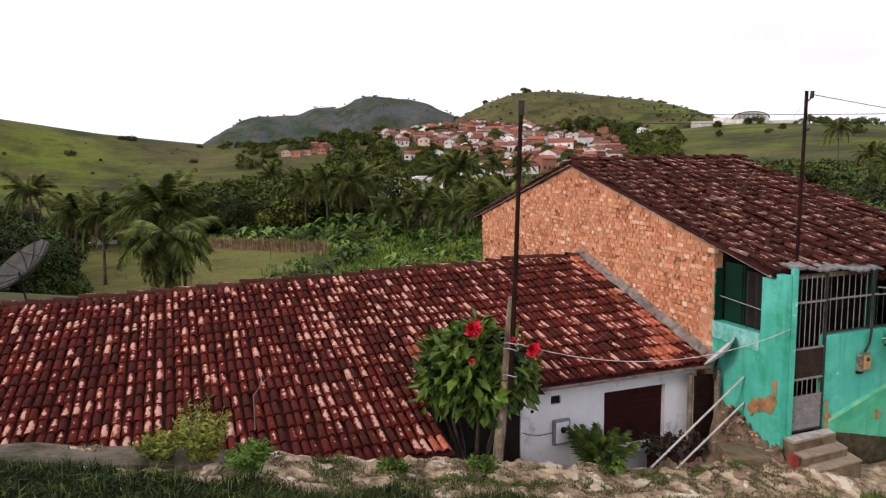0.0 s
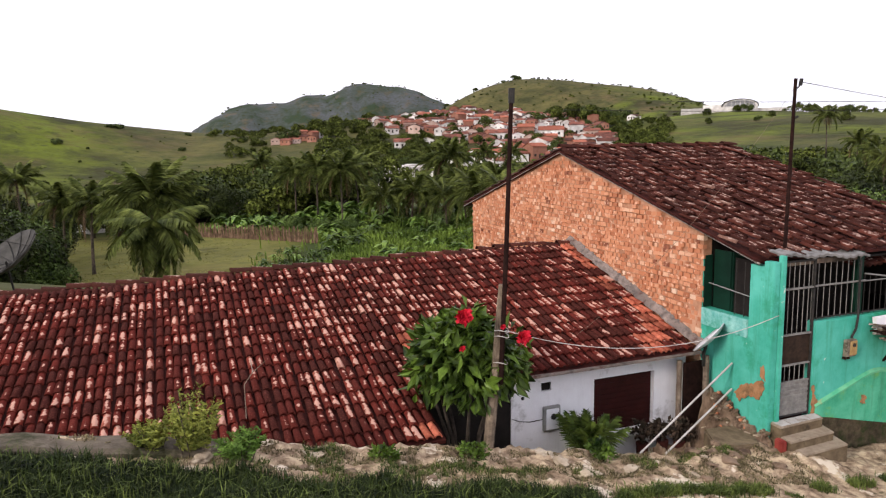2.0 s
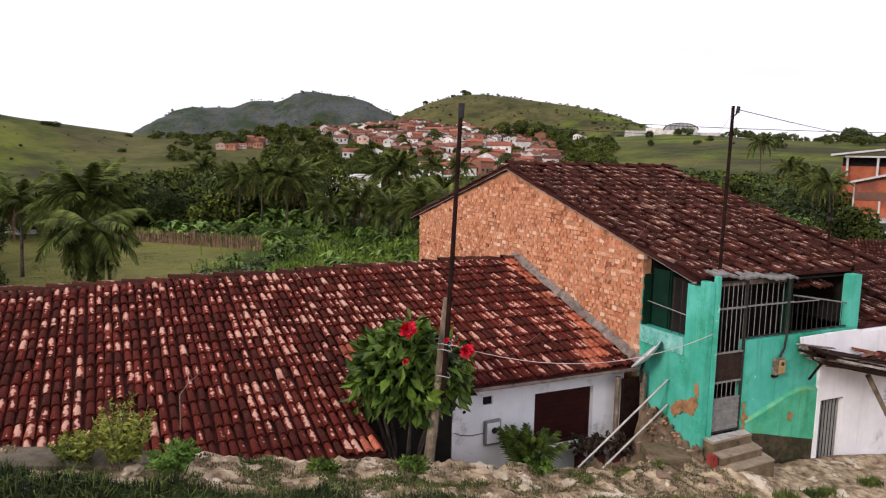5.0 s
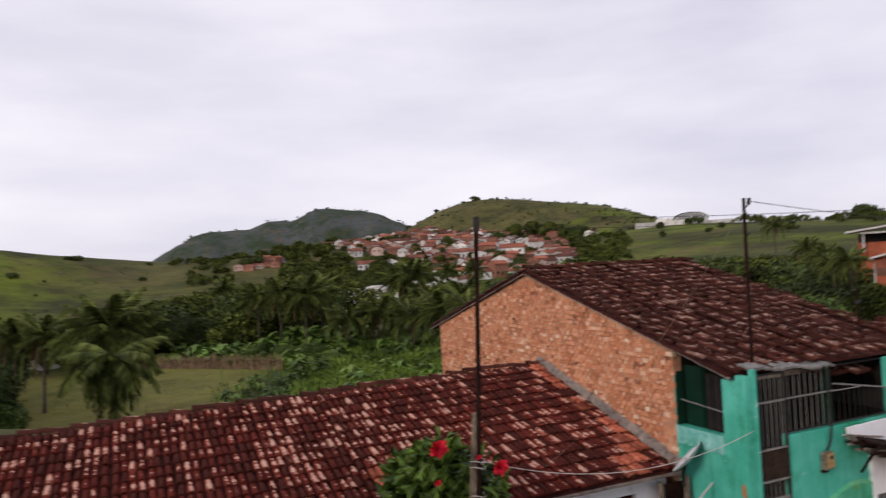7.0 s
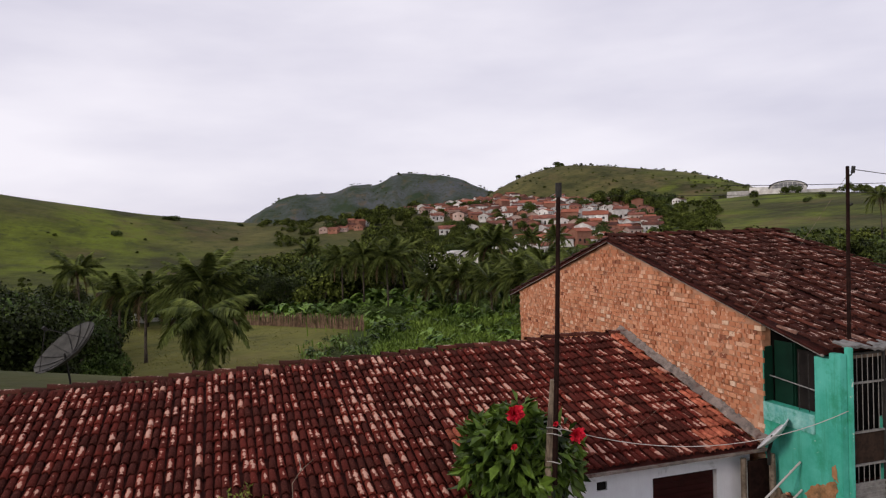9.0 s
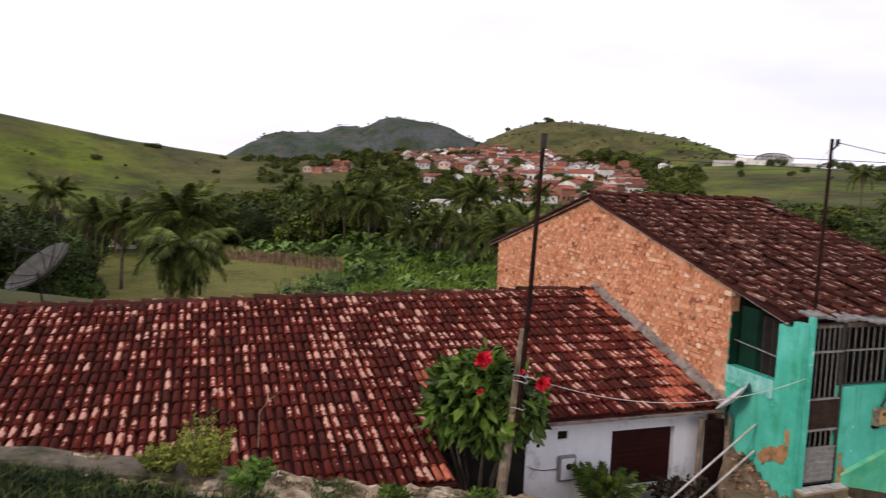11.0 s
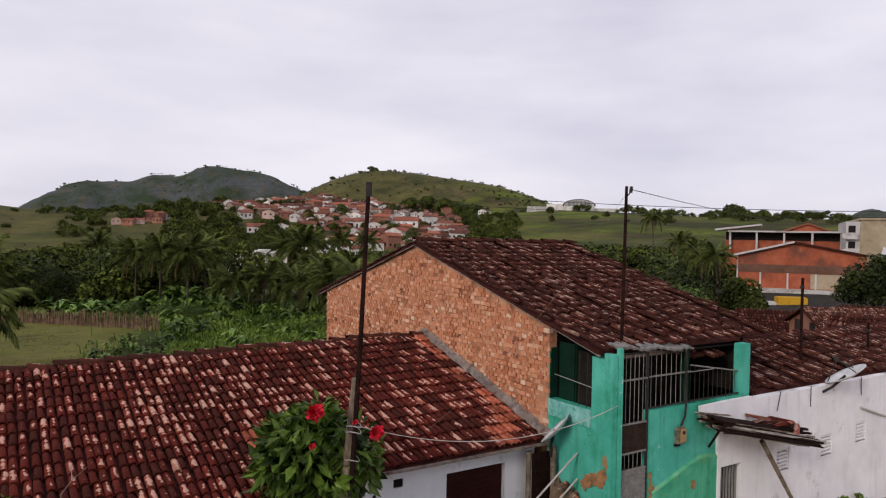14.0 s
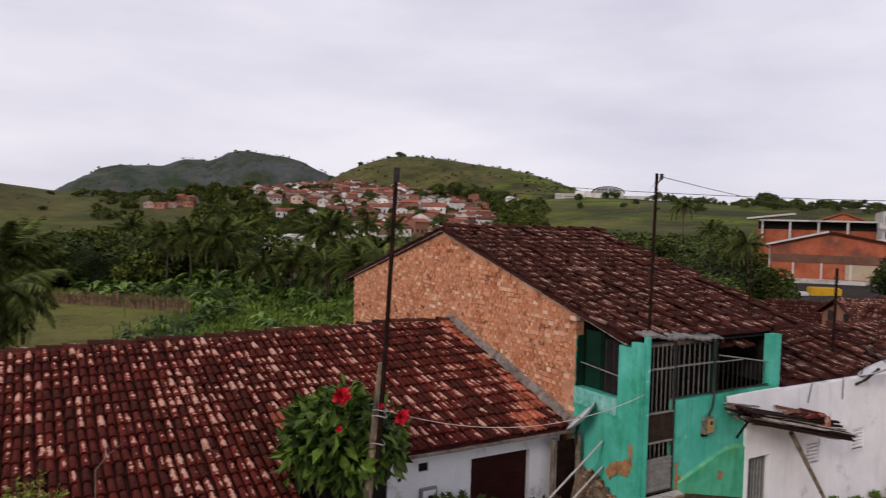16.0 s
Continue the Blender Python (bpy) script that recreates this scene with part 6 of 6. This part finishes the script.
def shoot_weed(at, seed, radius, height, shoots, mat, label):
    """A weed of upright shoots, each set with narrow leaflets on both sides."""
    w = thing("weed_bush", at, label, "plant")
    rr = random.Random(seed)
    spots = []
    for k in range(shoots):
        a, lean = rr.uniform(0, 6.283), radius * math.sqrt(rr.random())
        L = height * rr.uniform(0.55, 1.05) * (1 - 0.35 * lean / radius)
        foot, tip = Vector((0.35 * lean * math.cos(a), 0.35 * lean * math.sin(a), 0)), Vector((lean * math.cos(a), lean * math.sin(a), L))
        if k < 12:
            part("stem", tube([foot - Vector((0, 0, 0.1)), foot.lerp(tip, 0.6) + Vector((0, 0, 0.04)), tip], [0.008, 0.006, 0.003], 5), BARK, w)
        for i in range(22):
            t = 0.12 + 0.88 * i / 21
            p = foot.lerp(tip, t) + Vector((0, 0, 0.16 * t * (1 - t)))
            b = rr.uniform(0, 6.283)
            spots.append((p, (math.cos(b), math.sin(b), 0.55), rr.uniform(0.05, 0.1) * (1.1 - 0.4 * t)))
    ob = new("foliage", leaves_mesh("foliage", spots, mat, seed, (1.0, 0.22), 0.3))
    ob.parent = w
    return w


def street_at(x, y, up=0.0):
    return x, y, street_top(x, y) + up


WEED = material("weed_leaf", (0.09, 0.115, 0.018), (0.34, 0.36, 0.07), 5, rough=0.6, random_tint=0.35, island=True, bump=0)
shoot_weed(street_at(0.05, 8.0), 31, 0.34, 0.86, 64, WEED, "tall yellow-green weed bush on the street edge")
shoot_weed(street_at(-0.4, 8.05), 35, 0.3, 0.4, 36, WEED, "yellow-green weed bush on the street edge")
shoot_weed(street_at(0.55, 7.85), 32, 0.32, 0.36, 56, LEAF_BRIGHT, "low bright green weed on the street edge")
weed("low_weed", street_at(5.5, 8.05), 0.2, 0.2, 33, BUSH_LEAF, "small leafy weed on the street edge", 14, 40, 0.07)
weed("low_weed", street_at(2.2, 7.9), 0.2, 0.1, 36, BUSH_LEAF, "small leafy weed on the street edge", 10, 30, 0.06)
weed("low_weed", street_at(3.5, 8.0), 0.2, 0.1, 37, BUSH_LEAF, "small leafy weed on the street edge", 10, 30, 0.06)
POT_LEAF = material("pot_leaf", (0.02, 0.018, 0.012), (0.07, 0.045, 0.032), 6, random_tint=0.5, island=True, bump=0)
for k, (x, y, z) in enumerate(((7.55, 9.8, 0.95), (7.95, 9.75, 0.95), (8.25, 9.65, 0.92))):
    pot = weed("potted_plant", (x, y, z + 0.12), 0.2, 0.3, 50 + k, POT_LEAF, "small dark potted plant beside the white wall", 9, 30, 0.09)
    pot["group"] = "potted plants"
    part("pot", tube([(0, 0, -0.8), (0, 0, -0.02)], [0.08, 0.11], 12), UNDER, pot)
FERN = material("fern_leaf", (0.02, 0.04, 0.008), (0.14, 0.19, 0.035), 3, rough=0.5, random_tint=0.4, island=True, bump=0)
fern = thing("palm_plant", (6.25, 9.55, 1.12), "spiky dwarf palm plant beside the shutter", "plant")
small = frond_mesh("frond", 0.86, 24, 0.5, 6, FERN)
for k in range(15):
    ob = new("frond", small)
    ob.parent, ob.matrix_basis = fern, pose(0.08 * math.cos(k), 0.08 * math.sin(k), 0, 0, 0, k * 137.5) @ pose(0, 0, 0, 0, -74 + 42 * rnd.random(), 0)
part("stem", tube([(0, 0, -0.7), (0, 0, 0.05)], 0.06, 7), BARK, fern)
GRASS_DARK = material("street_grass", (0.006, 0.012, 0.003), (0.034, 0.052, 0.011), 3, rough=0.7, random_tint=0.5, island=True, bump=0)
for k in range(4):
    x = 14.7 + 0.75 * k + 0.3 * rnd.random()
    w = weed("low_weed", street_at(x, 8.22), 0.08 + 0.06 * rnd.random(), 0.14 + 0.12 * rnd.random(), 80 + k, LEAF_MID, "small weed at the foot of the white wall", 7, 16, 0.08)
    w["group"] = "weeds along the white wall"


GRASS_GREEN = material("green_grass", (0.03, 0.05, 0.010), (0.13, 0.165, 0.035), 4, rough=0.7, random_tint=0.5, island=True, bump=0)


def verge(rr):
    while True:
        x, y = rr.uniform(-6, 4.6), rr.uniform(6.45, 8.05)
        top = 7.82 - 0.3 * soft(x, -1.2, -0.2) - 0.3 * soft(x, 0.3, 1.6) - 0.2 * soft(x, 2.6, 4.4)
        if y < top + 0.28 * noise.noise((x * 1.3, 2, 5)) + 0.1 * noise.noise((x * 5, y * 3, 5)) - 0.15 * rr.random():
            return street_at(x, y, -0.02)


def edge_clumps(rr):
    while True:
        x, y = rr.uniform(-4, 9), rr.uniform(6.6, 8.25)
        if noise.noise((x * 1.7, y * 2.3, 15)) > (0.2 if x < 3.5 else 0.36):
            return street_at(x, y, -0.02)


def gutter(rr):
    while True:
        x = rr.uniform(3.2, 12)
        y = 6.95 + 0.04 * (x - 6) + rr.gauss(0, 0.07)
        if noise.noise((x * 1.3, 4, 21)) > (-0.35 if 5 < x < 7.6 else 0.05):
            return street_at(x, y, -0.02)


blades("street_grass", 52000, verge, 0.17, 0.007, GRASS_DARK, 8, "dark green grass along the street edge", 0.9)
blades("long_grass", 5000, verge, 0.24, 0.006, GRASS_GREEN, 18, "fresh green long grass along the street edge", 1.1)
blades("short_grass", 11000, edge_clumps, 0.075, 0.006, GRASS_GREEN, 9, "short green grass tufts on broken concrete", 1.2)
LITTER = material("dry_grass", (0.07, 0.06, 0.025), (0.26, 0.21, 0.11), 6, rough=0.8, random_tint=0.5, island=True, bump=0)


def litter(rr):
    while True:
        x, y = rr.uniform(-3, 9), rr.uniform(7.2, 8.32)
        if noise.noise((x * 2.6, y * 3.1, 31)) > -0.05:
            return street_at(x, y, -0.01)


blades("dry_grass", 17000, litter, 0.05, 0.006, LITTER, 19, "short dry grass and litter on the street edge", 1.6)
blades("gutter_grass", 5000, gutter, 0.13, 0.007, GRASS_GREEN, 10, "line of green grass along the gutter", 1.0)
PALE = material("pale_rock", (0.32, 0.25, 0.17), (0.60, 0.51, 0.38), 4, stain=(0.16, 0.12, 0.08), stain_scale=3, stain_amount=0.4, bump=0.8, fine=22)
EARTH = material("bare_earth", (0.13, 0.085, 0.055), (0.27, 0.19, 0.13), 4, stain=(0.07, 0.045, 0.03), stain_scale=2.5, bump=0.8, fine=22)
for k in range(56):
    if k < 34:
        x, y, s = rnd.uniform(-2.5, 7.5), rnd.uniform(7.3, 8.2), rnd.uniform(0.04, 0.12)
    else:
        x, y, s = rnd.uniform(7.0, 9.1), rnd.uniform(7.7, 8.5), rnd.uniform(0.03, 0.09)
    bm = bmesh.new()
    bmesh.ops.create_icosphere(bm, subdivisions=3, radius=1)
    for v in bm.verts:
        v.co *= 1 + 0.6 * noise.noise(v.co * 1.5 + Vector((k, 0, 0))) + 0.25 * noise.noise(v.co * 4 + Vector((k, 3, 0)))
    up = 0.0
    rock = tagged(part("rock", bm, PALE if k % 3 and k < 34 else EARTH, None, smooth=True), "pale broken concrete lump on the street edge" if k % 3 and k < 34 else "brown lump of earth and stone on the street edge", "rock", "rubble on the street edge")
    rock.matrix_basis = pose(*street_at(x, y, up), 0, 0, rnd.uniform(0, 360)) @ Matrix.Diagonal((s * rnd.uniform(0.9, 1.7), s, s * rnd.uniform(0.3, 0.6), 1))

WALL_TOP = material("mossy_wall_cement", (0.085, 0.068, 0.048), (0.20, 0.165, 0.12), 3, stain=(0.045, 0.045, 0.02), stain_scale=1.6, stain_amount=0.4, bump=0.8, fine=26)
bm = bmesh.new()
lines = []
for k in range(60):
    x = -6.0 + 6.4 * k / 59
    z = street_z(x) + 0.05 + 0.025 * noise.noise((x * 2.2, 3, 0)) + 0.012 * noise.noise((x * 9, 5, 0))
    edge = 0.05 * noise.noise((x * 1.7, 8, 0)) + 0.02 * noise.noise((x * 7, 2, 0))
    lines.append([bm.verts.new(q) for q in ((x, 7.86 + edge, z - 0.5), (x, 7.88 + edge, z - 0.02), (x, 7.94 + edge, z + 0.02), (x, 8.36 + edge, z), (x, 8.44 + edge, z - 0.06), (x, 8.46 + edge, z - 1.4))])
for u, v in zip(lines, lines[1:]):
    for k in range(5):
        bm.faces.new((u[k], v[k], v[k + 1], u[k + 1]))
bm.faces.new(lines[0]), bm.faces.new(lines[-1][::-1])
tagged(part("retaining_wall", bm, WALL_TOP), "low mossy cement wall along the street edge", "wall", kind="structure")
bank = thing("earth_bank", label="bank of brown earth and rubble below the green wall", category="bank")
bm = bmesh.new()
n = 60
rows3 = []
for i in range(n + 1):
    line = []
    for j in range(n + 1):
        x, y = 7.7 + 1.32 * i / n, 8.25 + 1.5 * j / n
        h = 0.95 + soft(x, 8.52, 8.93) * (0.55 + 0.36 * soft(y, 8.7, 9.5)) * soft(y, 8.1, 8.45) + 0.08 * noise.noise((x * 4, y * 4, 1)) + 0.12 * noise.noise((x * 11, y * 11, 1)) + 0.05 * noise.noise((x * 25, y * 25, 1))
        if i in (0, n) or j in (0, n):
            h = 0.2
        line.append(bm.verts.new((x, y, h)))
    rows3.append(line)
for i in range(n):
    for j in range(n):
        bm.faces.new((rows3[i][j], rows3[i + 1][j], rows3[i + 1][j + 1], rows3[i][j + 1]))
part("earth", bm, EARTH, bank)
rubble = random.Random(44)
for k in range(90):
    x, y = rubble.uniform(8.62, 8.98), rubble.uniform(8.35, 9.5)
    z = 0.98 + soft(x, 8.52, 8.93) * (0.55 + 0.36 * soft(y, 8.7, 9.5)) * soft(y, 8.1, 8.45)
    part("stone", box(-0.07, -0.04, -0.03, 0.07, 0.04, 0.03, 0.012, pose(x, y, z, rubble.uniform(-40, 40), rubble.uniform(-40, 40), rubble.uniform(0, 180)) @ Matrix.Diagonal((rubble.uniform(0.4, 1.3), rubble.uniform(0.5, 1.1), rubble.uniform(0.3, 0.9), 1))), (STEP, EARTH, RISER, EARTH, PALE, RISER, BRICK)[k % 7], bank)
slab_block = thing("concrete_block", label="flat grey concrete block lying beside the steps", category="block")
bm = prism([(7.88, 8.4), (8.2, 8.26), (8.66, 8.22), (8.86, 8.5), (8.84, 9.0), (8.18, 8.98)], "z", 0.6, 1.49)
for v in bm.verts:
    v.co.z += 0.05 * noise.noise((v.co.x * 3, v.co.y * 3, 2)) - 0.06 * (v.co.x - 8.3)
bmesh.ops.bevel(bm, geom=bm.edges[:], offset=0.03, segments=2, affect="EDGES")
part("block", bm, RISER, slab_block)
branch = thing("bare_branch", (0.75, 9.50, 2.76), "thin pale bare branch standing on the tile roof", "branch")
part("stick", tube([(0, 0, -0.06), (0, 0, 0.42), (0.12, 0, 0.58), (0.3, 0, 0.72)], [0.008, 0.007, 0.006, 0.004], 6), WOOD, branch)
part("stick", tube([(0.12, 0, 0.58), (0.1, 0, 0.75)], [0.008, 0.004], 5), PLANK, branch)

# ---- buildings across the valley road ----
FB = material("factory_brick", (0.33, 0.082, 0.042), (0.48, 0.145, 0.075), 0.7, stain=(0.20, 0.075, 0.05), stain_scale=0.3, bump=0.4, fine=6)
FB_BAND = material("dark_band", (0.12, 0.06, 0.04), (0.20, 0.10, 0.07), 0.6)
BEIGE = material("beige_render", (0.36, 0.28, 0.18), (0.50, 0.41, 0.29), 0.3, stain=(0.24, 0.19, 0.13), stain_scale=0.25)
PALE_PAINT = material("pale_render", (0.52, 0.50, 0.48), (0.70, 0.68, 0.66), 0.4, stain=(0.34, 0.31, 0.28), stain_scale=0.4)


def at_az(az, r, z):
    return r * math.sin(radians(az)), r * math.cos(radians(az)), z


depot = thing("depot", at_az(60.1, 100, 0), "red brick depot with a low gable over an open floor", "building", turn=-60.1)
part("gable_wall", prism([(-7.3, 0.7), (7.3, 0.7), (7.3, 5.2), (-0.6, 6.55), (-7.3, 4.85)], "y", 0, 16), FB, depot)
part("band", box(-7.32, -0.06, 2.7, 7.32, 0.0, 3.75), FB_BAND, depot, "dark brown painted band")
part("pilaster", box(-7.36, -0.14, 0.7, -7.2, 0.0, 4.8), PALE_PAINT, depot)
for k in range(4):
    part("pilaster", box(-4.6 + 3.2 * k, -0.1, 0.7, -4.4 + 3.2 * k, 0.0, 2.7), PALE_PAINT, depot)
part("beige_panel", box(1.3, -0.03, 0.8, 7.1, 0.0, 2.65), BEIGE, depot)
part("roof", prism([(-8.0, 4.65), (-0.6, 6.55), (8.2, 4.95), (8.2, 5.15), (-0.6, 6.8), (-8.0, 4.85)], "y", -0.5, 16.5), TILE_BROWN, depot)
part("eave_board", prism([(-8.0, 4.7), (-0.6, 6.6), (-0.6, 6.85), (-8.0, 4.95)], "y", -0.7, -0.5), PALE_PAINT, depot)
part("floor_slab", box(-6.2, -2.2, 0.0, 7.0, 16, 0.7, 0.03), PALE_PAINT, depot)
for k in range(4):
    part("pillar", box(-6.0 + 4.2 * k, -1.5, -5, -5.8 + 4.2 * k, -1.3, 0.0), PALE_PAINT, depot)
# near-black sheet that stands for the shade below the floor slab
part("back_wall", box(-6.6, -1.2, -6, 8.8, -1.0, 0.0), DARK, depot)
YARD = material("dark_yard", (0.02, 0.019, 0.017), (0.05, 0.046, 0.04), 0.8, bump=0.4, fine=6)
bm = bmesh.new()
sheet = []
for i in range(25):
    row = []
    for j in range(17):
        p = depot.matrix_basis @ Vector((-11 + 22 * i / 24, -18 + 16.5 * j / 16, 0))
        row.append(bm.verts.new((p.x, p.y, terrain_z(p.x, p.y) + 0.12)))
    sheet.append(row)
for i in range(24):
    for j in range(16):
        bm.faces.new((sheet[i][j], sheet[i + 1][j], sheet[i + 1][j + 1], sheet[i][j + 1]))
tagged(part("pavement", bm, YARD), "dark yard under the brick depot", "yard", kind="structure")
upper = thing("market_shed", at_az(58.9, 126, 0), "long open shed with pale canopies and brick gable", "building", turn=-58.9)
part("wall", box(-8.5, 0, -4, 9, 10, 7.6), FB, upper)
part("gable", prism([(-1.5, 7.6), (8.8, 7.6), (3.8, 9.65)], "y", 1, 10), FB, upper)
part("roof", prism([(-2.5, 7.5), (3.8, 9.7), (9.6, 7.5), (9.6, 7.75), (3.8, 9.95), (-2.5, 7.75)], "y", 0.6, 10.4), VROOF_NEW, upper)
part("canopy", prism([(-10, 8.5), (-3, 9.4), (-3, 9.65), (-10, 8.8)], "y", -2, 6), PALE_PAINT, upper)
part("canopy", box(-8, -2, 8.3, 9, 0.6, 8.55), PALE_PAINT, upper)
part("opening", box(-8.4, -0.04, 7.0, 8.9, 0.02, 8.3), DARK, upper)
for k in range(5):
    part("post", box(-7.8 + 4 * k, -1.8, 5.5, -7.5 + 4 * k, -1.5, 8.3), PALE_PAINT, upper)
block = thing("apartment_block", at_az(66.6, 118, 0), "beige rendered block with white balconied end", "building", turn=-58)
part("wall", box(-5.6, 0, -4, 14, 14, 10.1), BEIGE, block)
part("parapet", box(-5.8, -0.2, 10.1, 14.2, 14, 10.4), BEIGE, block)
part("end_wall", box(-7.4, 0.3, -4, -5.6, 13, 9.9), PALE_PAINT, block)
for z in (2.6, 5.0, 7.3):
    part("balcony", box(-7.9, -0.4, z, -5.9, 0.3, z + 0.9, 0.03), PALE_PAINT, block)
    part("window", box(-7.1, 0.24, z + 1.0, -6.2, 0.32, z + 2.0), DARK, block)
    for x in (0.5, 4.5, 8.5):
        part("window", box(x, -0.05, z + 0.6, x + 1.6, 0.05, z + 1.1), DARK, block)
truck = thing("van", at_az(59.6, 92, -2.5), "small yellow and white delivery van under the depot", "van", turn=-45)
VAN_Y = material("yellow_paint", (0.55, 0.30, 0.02), (0.65, 0.38, 0.04), 2, rough=0.4, bump=0)
part("cargo_box", box(-1.6, -1, 0.6, 1.6, 1, 2.7, 0.06), VAN_Y, truck)
part("cab", box(-3.2, -0.95, 0.5, -1.65, 0.95, 2.1, 0.15), PALE_PAINT, truck)
part("windscreen", box(-3.22, -0.8, 1.3, -3.18, 0.8, 1.95), DARK, truck)
for x in (-2.5, 0.9):
    for y in (-1, 0.8):
        part("wheel", tube([(x, y, 0.45), (x, y + 0.2, 0.45)], 0.45, 14), IRON, truck)
cottage = thing("cottage", at_az(68.6, 78, 0), "white cottage with a pale roof and turquoise dado", "house", turn=-68.6)
part("wall", box(-4, 0, -4, 4, 6, 5.25), PALE_PAINT, cottage)
part("dado", box(-4.02, -0.05, -4, 4.02, 0.0, 3.0), GREEN, cottage, "turquoise painted dado")
part("roof", prism([(-0.8, 5.25), (3.0, 6.1), (6.8, 5.25), (6.8, 5.42), (3.0, 6.28), (-0.8, 5.42)], "x", -4.7, 4.7), PALE_PAINT, cottage, "pale sheet roof")
part("fascia", box(-4.7, -0.86, 5.05, 4.7, -0.81, 5.3), FB_BAND, cottage)
part("window", box(0.5, -0.04, 3.5, 1.7, 0.05, 4.6), DARK, cottage)
shed = thing("lean_to_shed", at_az(68.3, 56, 0), "low shed with a pale sheet roof beside the cottage", "shed", turn=-62)
part("wall", box(-2, 0, -4, 5, 1.6, 2.35), FB_BAND, shed)
part("roof", prism([(-0.6, 2.3), (1.8, 2.7), (1.8, 2.8), (-0.6, 2.4)], "x", -2.4, 5.4), PALE_PAINT, shed, "pale sheet roof")
for az, r, k, dz, turn in ((63.4, 50, 0, -2.9, 25), (60.6, 56, 1, -5.2, 10), (67.2, 58, 1, -4.7, 15), (70, 34, 1, -3.4, 0)):
    x, y, _ = at_az(az, r, 0)
    house = village_house((x, y, 3.1 + dz), -az + turn, 8.5, 8, 1.9, VBRICK, TILE_BROWN, True, "low brick house with a dark weathered tile roof" if k else "low brick house with a weathered pinkish tile roof")
    tile_roof(house, -4.7, 4.7, 0, 1.9 + 0.33 * 4 + 0.3 + 0.17, math.atan(1.72 / 4.5), lambda x: -4.5, 0.2, 0.45, (TILE_OLD, TILE_OLD) if k else (TILE_PINK, TILE_PINK), lambda x, y: False, None, 40 + int(az), loose=0.1)
    house["group"] = "houses down the street"
    if not k:
        house.scale = (0.62, 0.62, 0.62)

# ---- bricks of the gable, last ----
brick = finish("brick", box(-0.05, -0.081, -0.042, 0.05, 0.081, 0.042), BRICK)
bv, bf = [], []
rr = random.Random(9)
made = 0
for row in range(52):
    z0 = 1.6 + 0.094 * row
    for col in range(62):
        y = 10.12 + 0.172 * col + (0.086 if row % 2 else 0)
        if y > 20.46:
            continue
        z = z0 + 0.03 * math.sin(0.8 * y + 0.21 * row) + 0.012 * math.sin(2.3 * y + row)
        roof = RZ - abs(RY - y) * 0.3 - 0.3
        top = 4.66 + 1.44 * (1 - abs(y - 15.04) / (4.97 if y < 15.04 else 5.51))
        if z < roof or z > top - 0.05 or rr.random() < 0.02:
            continue
        smear = 0.022 * noise.noise((y * 0.75, z * 0.9, 3)) + 0.012 * noise.noise((y * 2.2, z * 2.4, 7))
        m = pose(GX + 0.041 + smear + rr.uniform(-0.01, 0.01), y + rr.uniform(-0.008, 0.008), z + rr.uniform(-0.006, 0.006), rr.uniform(-3, 3), rr.uniform(-1, 1), rr.uniform(-2, 2)) @ Matrix.Diagonal((1, rr.choice((0.5, 0.8, 0.95, 1.0, 1.03)), rr.uniform(0.82, 1.05), 1))
        if y < 12.3 and made < 295:
            ob = new("brick", brick)
            ob.parent, ob.matrix_basis = green_house, m
            made += 1
        else:
            o = len(bv)
            bv += [m @ v.co for v in brick.vertices]
            bf += [[o + i for i in p.vertices] for p in brick.polygons]
me = bpy.data.meshes.new("bricks")
me.from_pydata(bv, [], bf)
me.materials.append(BRICK_BULK)
ob = new("bricks", me)
ob.parent, ob["kind"] = green_house, "stuff"
